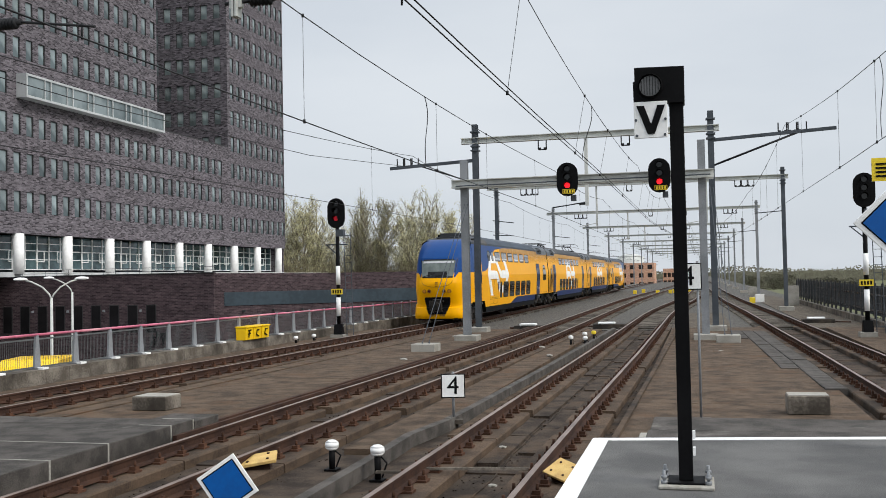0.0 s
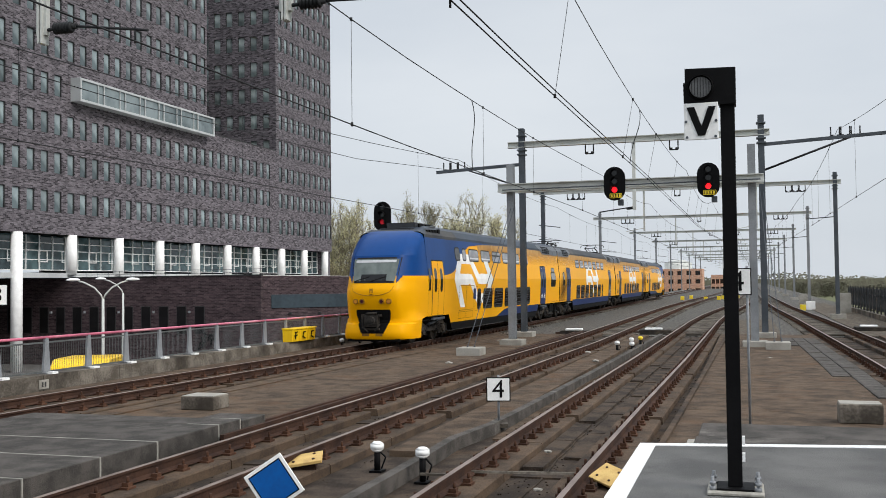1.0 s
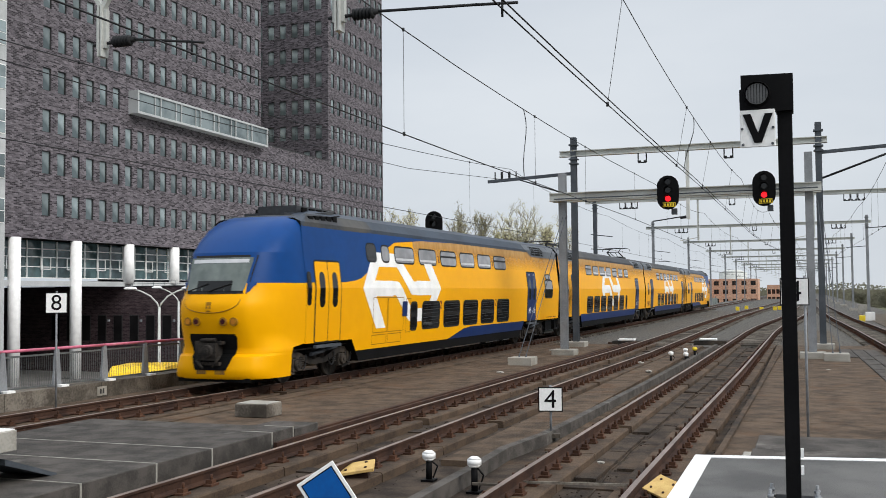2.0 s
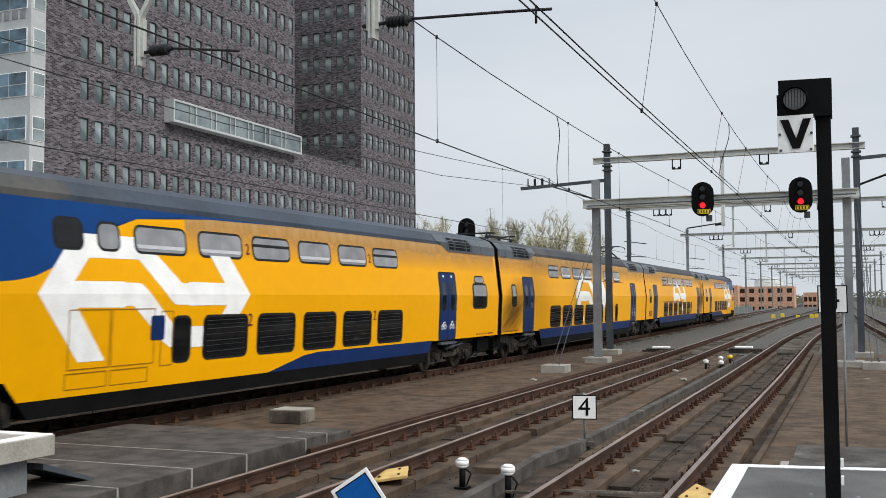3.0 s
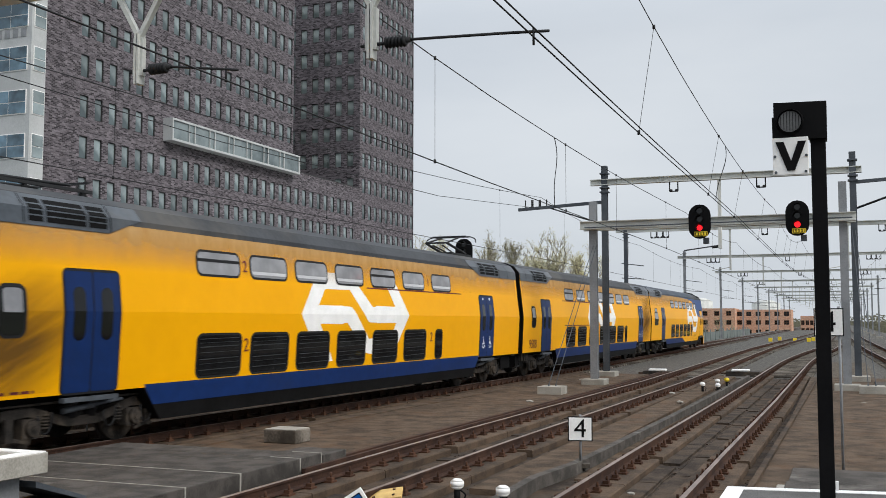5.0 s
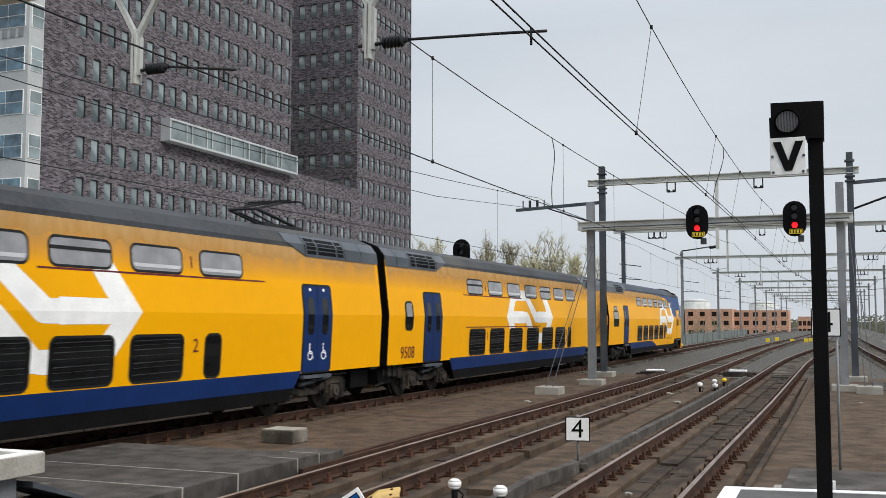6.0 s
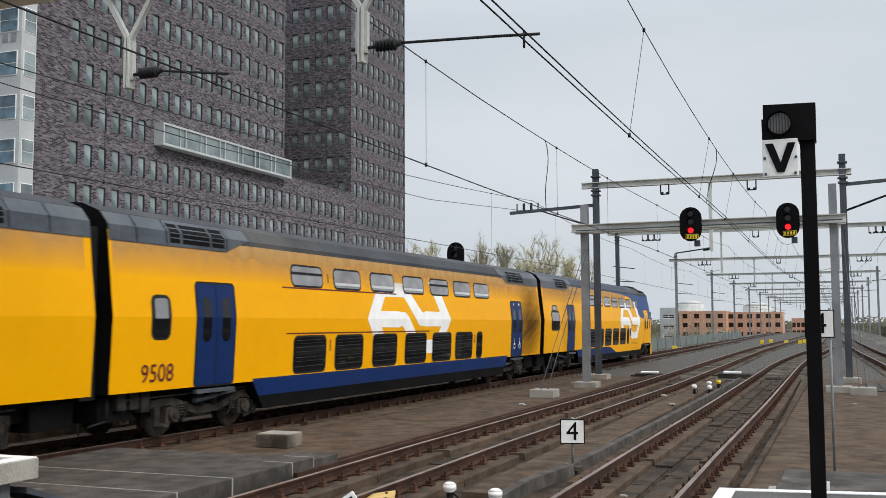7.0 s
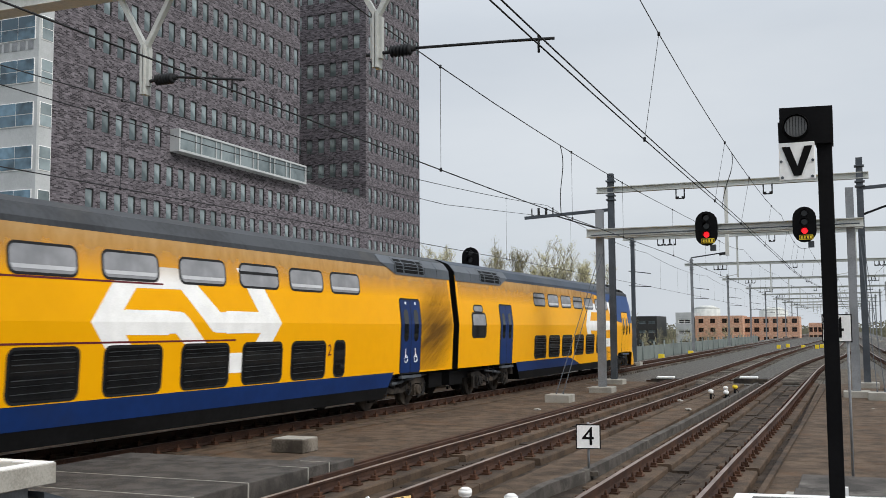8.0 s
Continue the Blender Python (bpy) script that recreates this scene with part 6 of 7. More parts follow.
for z in (0.98, 1.10):
    box(b, -0.09, -0.07, 7.45, 7.50, z, z + 0.06)
part("label", b, "white", vm)


def number_sign(text, label, x, y, z, w, base, turn=0, aside=0.0):
    sg = thing("track_number_sign", label, "sign", "track number signs", pose(x, y, 0, 0, 0, turn))
    b = bmesh.new()
    rod(b, (aside, 0.03, base), (aside, 0.03, z + w / 2 + 0.03), 0.022 if w < 0.5 else 0.035, n=8)
    part("post", b, "steel", sg)
    b = bmesh.new()
    box(b, -w / 2, w / 2, -0.012, 0.008, z - w / 2, z + w / 2)
    pl = part("sign_plate", b, "black", sg)
    b = bmesh.new()
    box(b, -w / 2 + 0.018, w / 2 - 0.018, -0.018, -0.012, z - w / 2 + 0.018, z + w / 2 - 0.018)
    part("face", b, "white", pl)
    lettering(text, w * 1.05, "black", pl, pose(0, -0.021, z - w * 0.02, 90, 0, 0), "numeral")
    b = bmesh.new()
    box(b, aside - 0.16, aside + 0.16, -0.06, 0.12, base - 0.05, base + 0.02)
    part("foot", b, "concrete", sg)


number_sign("4", "white square sign with a black 4 between tracks", -4.22, 16.95, 0.41, 0.42, -0.2, 12)
number_sign("4", "white square sign with a black 4 on a grey post", -0.19, 17.6, 2.24, 0.46, -0.2, 0, 0.16)
number_sign("8", "white square sign with a black 8 by the parapet", -15.6, 17.8, 2.13, 0.46, -0.2, 35)


def diamond(label, m, side, post):
    sg = thing("catenary_sign", label, "sign", "blue diamond signs", m)
    b = bmesh.new()
    box(b, -side / 2, side / 2, 0, 0.02, -side / 2, side / 2)
    pl = part("sign_plate", b, "white", sg, "white-rimmed blue plate", 0.004)
    q = side / 2 - side * 0.105
    b = bmesh.new()
    box(b, -q - 0.012, q + 0.012, -0.004, 0.0, -q - 0.012, q + 0.012)
    part("rim", b, "black", pl)
    b = bmesh.new()
    box(b, -q, q, -0.008, -0.004, -q, q)
    part("face", b, "blue_sign", pl)
    b = bmesh.new()
    rod(b, *post, 0.025, n=8)
    part("post", b, "steel", sg)


diamond("tilted blue diamond sign with a white rim between tracks", pose(-4.70, 9.3, 0.24, 0, -34, 12), 0.46, ((0, 0.03, 0), (-0.42, 0.03, -0.58)))
diamond("large blue diamond sign with a white rim beside the platform", pose(1.68, 9.2, 2.70, 0, 45, 0), 0.54, ((0, 0.03, 0), (1.37, 0.03, -1.37)))
b = bmesh.new()
box(b, 1.47, 1.85, 9.24, 9.26, 3.06, 3.26)
nt = solid("notice_board", b, "yellow_sign", "small yellow notice with illegible dark lines", "sign")
b = bmesh.new()
for k in range(4):
    box(b, 1.50, 1.80 - 0.05 * (k % 2), 9.234, 9.24, 3.20 - 0.035 * k, 3.215 - 0.035 * k)
part("bar", b, "black", nt)
b = bmesh.new()
rod(b, (1.75, 9.28, 0.75), (1.75, 9.28, 3.3), 0.03, n=8)
part("post", b, "steel", nt)


def dome(label, x, y, base, h, paint="white"):
    d = thing("beacon", label, "beacon", "white-capped beacons", pose(x, y, base))
    b = bmesh.new()
    rod(b, (0, 0, 0), (0, 0, h - 0.12), 0.045, n=10)
    box(b, -0.09, 0.09, -0.09, 0.09, 0, 0.03)
    rod(b, (0.06, 0, 0.05), (0.12, 0.02, h * 0.5), 0.012, n=5)
    rod(b, (0.12, 0.02, h * 0.5), (0.04, 0, h - 0.14), 0.012, n=5)
    part("stem", b, "black", d)
    b = bmesh.new()
    rod(b, (0, 0, h - 0.14), (0, 0, h - 0.10), 0.05, 0.095, 14)
    rod(b, (0, 0, h - 0.10), (0, 0, h - 0.03), 0.095, 0.092, 14)
    rod(b, (0, 0, h - 0.03), (0, 0, h), 0.092, 0.05, 14)
    part("cap", b, paint, d)


dome("short black stem with a round white cap in the trough", -4.98, 13.0, -0.33, 0.42)
dome("short black stem with a round white cap by the kerb", -4.12, 12.4, -0.33, 0.47)
for x, y in ((-4.62, 36.6), (-4.35, 38.8), (-4.05, 36.2)):
    dome("small white-capped stem beside the kerb", x, y, -0.33, 0.42)
for x, y in ((-15.62, 37.0), (-15.42, 38.4)):
    dome("small white-capped stem along the parapet", x, y, -0.2, 0.3)
dome("small stem with a round yellow cap beside the kerb", -3.96, 38.3, -0.33, 0.5, "yellow_sign")


def board(label, x, y, z, turn, tilt, lean, size):
    bd = thing("cover_board", label, "cover plate", "yellow cover boards", pose(x, y, z, lean, tilt, turn))
    bd.scale = (size, size, size)
    b = bmesh.new()
    box(b, -0.26, 0.26, -0.22, 0.22, 0, 0.045)
    part("plate", b, "yellow_board", bd, "", 0.006)
    for u in (-0.14, 0.14):
        for v in (-0.12, 0.12):
            b = bmesh.new()
            rod(b, (u, v, 0.045), (u, v, 0.06), 0.022, n=6)
            part("bolt", b, "rust", bd)
    b = bmesh.new()
    box(b, -0.16, 0.16, -0.15, 0.15, -0.3, 0.0)
    part("box", b, "rust", bd)


board("faded yellow cover plate with bolts beside a rail", -5.78, 12.35, -0.10, 20, -8, 8, 0.95)
board("faded yellow cover plate with bolts at the platform track", -1.66, 12.05, -0.06, -38, 10, 26, 0.72)


def point_box(x, y, label, turn=0):
    pb = thing("point_machine", label, "point machine", "point machines", pose(x, y, -0.3, 0, 0, turn))
    b = bmesh.new()
    box(b, -0.75, 0.75, -0.35, 0.35, 0, 0.22)
    part("case", b, "bogie", pb, "", 0.02)
    b = bmesh.new()
    box(b, -0.50, 0.30, -0.24, 0.24, 0.22, 0.31)
    part("lid", b, "white", pb, "white lid", 0.02)
    b = bmesh.new()
    box(b, -1.0, -0.75, -0.12, 0.12, 0.02, 0.14)
    rod(b, (0.75, 0.1, 0.08), (1.5, 0.1, 0.06), 0.03, n=6)
    rod(b, (0.75, -0.1, 0.08), (1.5, -0.1, 0.06), 0.03, n=6)
    part("drive_rod", b, "rust", pb)


point_box(-7.96, 47.7, "dark point machine with a pale lid between tracks")
point_box(-4.28, 48.6, "dark point machine with a pale lid beside the kerb end")
point_box(5.6, 52.0, "dark point machine beside the curving track")
for x, y, s in ((-3.7, 25.0, 0.07), (-5.4, 34.5, 0.12), (-10.1, 41.0, 0.1), (-4.6, 31.0, 0.09), (-3.2, 11.1, 0.06), (-2.9, 14.6, 0.05), (-8.9, 29.5, 0.1), (0.6, 33.0, 0.1), (-2.5, 11.9, 0.05)):
    b = bmesh.new()
    bmesh.ops.create_icosphere(b, subdivisions=1, radius=s)
    for v in b.verts:
        v.co.x *= 1.4 + 0.4 * noise.noise(v.co * 9)
        v.co.z *= 0.5
    ob = solid("litter", b, "concrete_pale", "small pale stone or scrap lying on the track bed", "debris", "scattered debris")
    ob.matrix_basis = pose(x, y, -0.19 if x < -3.8 else -0.23)
planks = thing("trough_covers", "dark plank-like cover slabs lying in the platform track", "cover slabs")
planks["kind"] = "structure"
rp = random.Random(9)
for side in (-1, 1):
    y = 13.6 + 0.9 * (side > 0)
    while y < 45:
        ln = rp.choice((1.9, 2.4, 2.9))
        b = bmesh.new()
        beam(b, (line_c(y) + side * 0.21, y, -0.315), (line_c(y + ln - 0.03) + side * 0.21, y + ln - 0.03, -0.315), 0.30, rp.uniform(0.05, 0.08))
        part("plank", b, "pit", planks)
        y += ln + (0.4 if rp.random() < 0.2 else 0.0)
rods = bmesh.new()
beam(rods, (-3.45, 12.35, -0.14), (-2.0, 12.55, -0.14), 0.03, 0.03)
beam(rods, (-4.1, 12.25, -0.18), (-3.6, 12.3, -0.18), 0.05, 0.03)
solid("tie_bar", rods, "concrete", "thin steel bar across the platform track", "bar")
b = bmesh.new()
wire_tube(b, [(line_c(10 + 0.9 * k) + 0.05 * math.sin(k * 0.7) + 0.02 * math.sin(k * 2.3), 10 + 0.9 * k, -0.318) for k in range(41)], 0.014, 5)
solid("track_cable", b, "pit", "dusty brown cable lying in the track trough", "cable")
b = bmesh.new()
rs = random.Random(5)
for k in range(1500):
    y = 9 + 37 * rs.random() ** 1.4
    line = rs.choice((line_c, line_c, line_b, line_b))
    x = line(y) + rs.uniform(-0.34, 0.34) if rs.random() < 0.7 else line(y) + rs.choice((-1, 1)) * rs.uniform(1.2, 1.35)
    s = rs.uniform(0.005, 0.015)
    box(b, x - s, x + s * rs.uniform(0.5, 1.2), y - s, y + s * rs.uniform(0.5, 1.3), -0.335, -0.33 + s * 1.1)
solid("loose_stones", b, "pit", "loose stones and grit in the track troughs", "gravel", kind="stuff")

# ---- gantries, masts and overhead line ----
def footing(parent, x, y):
    b = bmesh.new()
    box(b, x - 0.45, x + 0.45, y - 0.42, y + 0.42, -0.42, 0.02)
    part("footing", b, "concrete_pale", parent, "pale concrete footing", 0.02)


# signal bridge
gan = thing("signal_gantry", "grey steel signal bridge with two hanging signals over the tracks", "signal gantry")
GY = 38.5
for x, top in ((-8.95, 6.95), (0.19, 7.28)):
    b = bmesh.new()
    h_post(b, x, GY, 0.02, top, 0.28, 0.30)
    part("post", b, "steel", gan)
    footing(gan, x, GY)
for y in (GY - 0.32, GY + 0.32):
    b = bmesh.new()
    h_beam(b, -9.4, 0.62, y, 5.83, 6.15, 0.22)
    part("girder", b, "steel_pale", gan, "pale rolled girder")
for k in range(12):
    b = bmesh.new()
    x = -8.9 + 0.82 * k
    beam(b, (x, GY - 0.3, 6.0), (x, GY + 0.3, 6.0), 0.05, 0.08)
    part("cross_tie", b, "steel_dark", gan)
b = bmesh.new()
rod(b, (-9.2, GY - 0.45, 5.9), (0.5, GY - 0.45, 5.94), 0.025, n=5)
part("conduit", b, "steel_dark", gan)
for x in (-4.74, -1.33):
    colour_head(gan, x, GY - 0.95, 5.93, 0.80, 1.28)
    plate_bars(gan, x + 0.05, GY - 0.99, 5.47, 0.46, 0.17, True)
    b = bmesh.new()
    box(b, x - 0.05, x + 0.05, GY - 0.7, GY - 0.3, 5.95, 6.1)
    box(b, x + 0.1, x + 0.3, GY - 0.8, GY - 0.6, 5.12, 5.34)
    part("bracket", b, "steel_dark", gan)


def stay(label, x, y, x2, y2, z2):
    st = thing("mast_stay", label, "guy wire", "mast stays")
    b = bmesh.new()
    for s in (-0.12, 0.12):
        rod(b, (x + s, y, 0.1), (x2 + s * 0.5, y2, z2), 0.014, n=5)
        rod(b, (x + s, y, -0.1), (x + s, y, 0.12), 0.03, n=6)
    part("stay_rod", b, "steel_dark", st)
    b = bmesh.new()
    box(b, x - 0.42, x + 0.42, y - 0.4, y + 0.4, -0.4, 0.06)
    part("block", b, "concrete_pale", st, "pale concrete anchor block", 0.015)


stay("steel stay rods running from a concrete block to the mast", -9.15, 33.0, -8.85, 38.3, 5.2)
stay("steel stay rods running from a concrete block to the tall mast", 0.95, 37.2, 0.62, 44.3, 6.0)


def hanger(bmx, x, y, z, n=1, w=0.36):
    """U-shaped insulator cradles below a beam."""
    for k in range(n):
        c = x + k * (w + 0.06)
        for s in (-1, 1):
            rod(bmx, (c + s * w / 2, y, z), (c + s * w / 2, y, z - 0.42), 0.03, n=5)
            rod(bmx, (c + s * w / 2 * 0.9, y, z - 0.38), (c + s * w / 2 * 0.35, y, z - 0.38), 0.06, n=6)
        rod(bmx, (c - w / 2, y, z - 0.42), (c + w / 2, y, z - 0.42), 0.03, n=5)


def portal(y, xl, xr, top, zb, drops, label, mast="steel_dark", tall=0.26):
    pt = thing("catenary_portal", label, "catenary portal", "catenary portals")
    for x in (xl, xr):
        b = bmesh.new()
        h_post(b, x, y, 0.02, top, tall, tall)
        for z in (zb - 0.35, zb - 0.15, zb + 0.5):
            box(b, x - tall * 0.75, x + tall * 0.75, y - tall * 0.75, y + tall * 0.75, z, z + 0.06)
        part("mast", b, mast, pt)
        footing(pt, x, y)
    b = bmesh.new()
    h_beam(b, xl - 0.65, xr + 0.35, y, zb, zb + 0.27, 0.28)
    part("beam", b, "steel_pale", pt, "pale rolled beam")
    for x, n in drops:
        for k in range(n):
            b = bmesh.new()
            hanger(b, x + 0.42 * k, y, zb)
            part("hanger", b, "wire", pt)
    return pt


p1 = portal(44.5, -9.80, 0.64, 9.3, 8.42, ((-6.7, 1), (-3.0, 1)), "grey steel portal with a pale beam and side arms")
b = bmesh.new()
box(b, -4.82, -4.68, 44.4, 44.6, 5.4, 8.42)
part("drop_post", b, "steel_pale", p1)
for x0, x1, z0, z1, zbr in ((-13.9, -9.8, 7.46, 7.66, 6.6), (0.6, 5.75, 8.02, 8.28, 6.9)):
    b = bmesh.new()
    beam(b, (x0, 44.5, z0), (x1, 44.5, z1) if x0 < 0 else (x1, 44.5, z1), 0.12, 0.14)
    part("side_arm", b, "steel_dark", p1)
    b = bmesh.new()
    if x0 < 0:
        rod(b, (-9.8, 44.5, zbr), (-12.4, 44.5, 7.5), 0.035, n=6)
        hanger(b, -13.4, 44.5, 7.90, 3, 0.30)
    else:
        rod(b, (0.66, 44.5, zbr), (4.3, 44.5, 8.2), 0.05, n=6)
        hanger(b, 3.6, 44.5, 8.62, 3, 0.34)
    part("arm_brace", b, "wire", p1)
b = bmesh.new()
rod(b, (-4.75, 44.5, 5.55), (-6.3, 44.5, 5.35), 0.03, n=6)
rod(b, (-4.8, 44.5, 5.5), (-5.1, 44.5, 5.47), 0.06, n=8)
part("steady_arm", b, "wire", p1)
# masts beyond the first portal take paler steel to imitate distance haze
for k, y in enumerate((67.8, 98.5, 130.0, 161.0, 192.0, 223.0, 254.0, 285.0, 316.0)):
    pt = portal(y, -13.9 if k else -13.5, 5.4, 9.05, 8.3, ((-11.6, 3), (-4.4, 1), (-1.2, 1), (2.6, 3)), "distant steel portal spanning all tracks", "steel" if k else "steel_dark", 0.24)
    for x in (-6.6, 0.6):
        b = bmesh.new()
        box(b, x - 0.06, x + 0.06, y - 0.06, y + 0.06, 5.6, 8.3)
        rod(b, (x, y, 5.8), (x - 1.2, y, 5.6), 0.025, n=5)
        part("drop_post", b, "steel_pale", pt)
    for p0, p1 in (((-13.8, y, 6.2), (-12.3, y, 6.0)), ((-13.8, y, 5.2), (-12.3, y, 5.1)), ((5.3, y, 6.2), (3.6, y, 6.1))):
        b = bmesh.new()
        rod(b, p0, p1, 0.03, n=5)
        part("steady_arm", b, "wire", pt)

# overhead beam near the camera with drop posts, insulators and registration arms
BY = 10.4
near = thing("catenary_beam", "pale overhead beam with braced drop posts and insulators", "catenary portal")
b = bmesh.new()
h_beam(b, -22, 3.2, BY, 6.72, 7.13, 0.32)
part("beam", b, "steel_pale", near)
for x, tip, ztip in ((-5.06, -3.08, 5.46), (-8.42, -7.08, 5.40)):
    b = bmesh.new()
    box(b, x - 0.035, x - 0.008, BY - 0.07, BY + 0.07, 5.33, 6.0)
    box(b, x + 0.008, x + 0.035, BY - 0.07, BY + 0.07, 5.33, 6.0)
    box(b, x - 0.075, x + 0.075, BY - 0.035, BY + 0.035, 5.44, 5.94)
    beam(b, (x, BY, 5.95), (x - 0.46, BY, 6.72), 0.07, 0.06)
    beam(b, (x, BY, 5.95), (x + 0.46, BY, 6.72), 0.07, 0.06)
    part("drop_post", b, "steel_pale", near, "pale post with a V-shaped brace")
    b = bmesh.new()
    z = 5.50
    rod(b, (x - 0.14, BY, z), (x + 0.2, BY, z + 0.01), 0.022, n=6)
    for k in range(6):
        c = x + 0.19 + 0.045 * k
        rod(b, (c, BY, z + 0.012), (c + 0.028, BY, z + 0.012), 0.075, 0.05, 12)
    rod(b, (x + 0.18, BY, z + 0.01), (x + 0.5, BY, z + 0.02), 0.035, n=8)
    part("insulator", b, "wire", near, "ribbed dark insulator")
    b = bmesh.new()
    mid = (x + 0.48 + tip) / 2 + 0.4
    rod(b, (x + 0.48, BY, z + 0.02), (mid, BY, ztip + 0.01), 0.017, n=6)
    rod(b, (mid, BY, ztip + 0.01), (tip + 0.18, BY, ztip - 0.02), 0.017, n=6)
    rod(b, (tip, BY, ztip + 0.04), (tip, BY, ztip - 0.16), 0.014, n=6)
    part("steady_arm", b, "wire", near)


def dropline(label, line, off, zc, heights, twin, jumper=None, y0=-20.0, lead=None, sag=0.30):
    """Contact wire under a sagging messenger wire, tied by droppers."""
    ow = thing("overhead_line", label, "overhead wire", "overhead lines")
    pts = [y0, *SUP]

    def at(y):
        return line(y) + (float(np.interp(y, *off)) if isinstance(off, tuple) else off)

    def over(y):
        return at(y) if lead is None else line(y) + lead
    for s in (-0.05, 0.05) if twin else (0.0,):
        b = bmesh.new()
        ys = np.arange(y0, SUP[-1], 3.0)
        wire_tube(b, [(at(y) + s, y, zc + abs(s)) for y in ys], 0.0105)
        part("contact_wire", b, "wire", ow)
    for i, (a, c) in enumerate(zip(pts, pts[1:])):
        m = bmesh.new()
        z0, z1 = heights[i], heights[i + 1]
        seg = []
        for k in range(13):
            t = k / 12
            y = a + (c - a) * t
            seg.append((over(y), y, z0 + (z1 - z0) * t - 4 * sag * t * (1 - t)))
        wire_tube(m, seg, 0.0105)
        part("messenger_wire", m, "wire", ow)
        for k in (2, 5, 7, 10):
            x, y, z = seg[k]
            d = bmesh.new()
            rod(d, (x, y, z), (at(y), y, zc), 0.0045, n=4)
            rod(d, (x, y, z - 0.03), (x, y, z + 0.03), 0.024, n=6)
            rod(d, (at(y), y, zc - 0.03), (at(y), y, zc + 0.04), 0.024, n=6)
            part("dropper", d, "wire", ow)
    if jumper:
        i = max(k for k in range(len(pts)) if pts[k] <= jumper)
        t = (jumper - pts[i]) / (pts[i + 1] - pts[i])
        top = heights[i] + (heights[i + 1] - heights[i]) * t - 4 * sag * t * (1 - t)
        d = bmesh.new()
        wire_tube(d, [(over(jumper) + (at(jumper) - over(jumper)) * q + 0.09 * math.sin(math.pi * 1.6 * q) * (1 - q), jumper, top + (zc - top) * q) for q in np.linspace(0, 1, 12)], 0.011)
        part("jumper", d, "wire", ow)
    return ow


SUP = (10.4, 44.5, 67.8, 98.5, 130.0, 161.0, 192.0, 223.0, 254.0)
FAR = (7.4, 7.3, 7.2, 7.2, 7.2, 7.2, 7.2)
dropline("thin contact and messenger wires over the train's track", line_a, 0.15, 5.15, (7.0, 6.95, 8.0, *FAR), False)
dropline("thin contact and messenger wires over the second track", line_b, 0.1, 5.06, (7.1, 7.1, 7.0, *FAR), False, 23.6)
dropline("twin contact wire and messenger over the platform track", line_c, -0.29, 5.32, (7.5, 7.42, 7.04, *FAR), True, 26.0, lead=-0.02, sag=0.55)
dropline("thin contact and messenger wires over the curving track", line_d, 0.0, 5.22, (6.7, 6.6, 8.5, *FAR), False, 24.0)
b = bmesh.new()
wire_tube(b, [(-14.0, 10.4, 6.72), (-13.7, 20, 6.55), (-13.3, 33, 6.75), (-12.9, 44.5, 7.5)], 0.010)
solid("feeder_wire", b, "wire", "slack feeder wire from the near beam to the portal arm", "overhead wire", "overhead lines")

# ---- parapet and fence along the street ----
def para(y):
    return float(np.interp(y, (-60, 10, 20, 28, 37, 45, 60, 80, 120, 230), (-17.4, -16.5, -16.15, -16.12, -16.0, -15.8, -15.6, -15.5, -15.5, -15.3)))


b = bmesh.new()
ys = list(range(-40, 62, 3))
for y0, y1 in zip(ys, ys[1:]):
    beam(b, (para(y0) - 0.3, y0 + 0.008, -0.1), (para(y1) - 0.3, y1 - 0.008, -0.1), 0.6, 0.56)
solid("parapet", b, "concrete", "long weathered concrete parapet kerb under the fence", "parapet", kind="structure")
fence = thing("street_fence", "grey steel fence with barred panels and a faded red handrail", "fence")
FS = 1.62
b = bmesh.new()
plate(b, [(-0.13, 0), (0.13, 0), (0.05, 0.86), (-0.05, 0.86)], -0.03, 0.03)
box(b, -0.14, 0.14, -0.16, 0.16, -0.02, 0.02)
FPOST = finish("fence_post", b, "steel")
b = bmesh.new()
for k in range(22):
    y = -0.71 + 1.42 * k / 21
    box(b, -0.0035, 0.0035, y - 0.0035, y + 0.0035, 0.06, 0.74)
FBARS = finish("panel_bars", b, "mesh_grey")
b = bmesh.new()
box(b, -0.015, 0.015, -0.72, 0.72, 0.74, 0.78)
box(b, -0.015, 0.015, -0.72, 0.72, 0.03, 0.07)
FPANEL = finish("fence_panel", b, "mesh_grey")
b = bmesh.new()
box(b, -0.05, 0.12, -0.12, 0.12, 0, 0.05)
FSHOE = finish("post_shoe", b, "white")
for k in range(34):
    y = 1.0 + FS * k
    x = para(y) - 0.28
    ang = math.degrees(math.atan((para(y - 0.5) - para(y + 0.5))))
    shared("fence_post", FPOST, fence, pose(x, y, 0.20, 0, 0, ang))
    shared("post_shoe", FSHOE, fence, pose(x + 0.14, y, 0.18, 0, 0, ang))
    xm = para(y + FS / 2) - 0.30
    panel = shared("fence_panel", FPANEL, fence, pose(xm, y + FS / 2, 0.18, 0, 0, ang))
    tagged(shared("panel_bars", FBARS, panel, Matrix.Identity(4)), "thin upright zinc bars", kind="stuff")
b = bmesh.new()
hy = [1.0 + FS * k for k in range(35)]
for y0, y1 in zip(hy, hy[1:]):
    rod(b, (para(y0) - 0.28, y0, 1.06 - 0.0032 * (y0 - 20)), (para(y1) - 0.28, y1, 1.06 - 0.0032 * (y1 - 20)), 0.036, n=8)
part("handrail", b, "pink", fence, "faded red handrail")
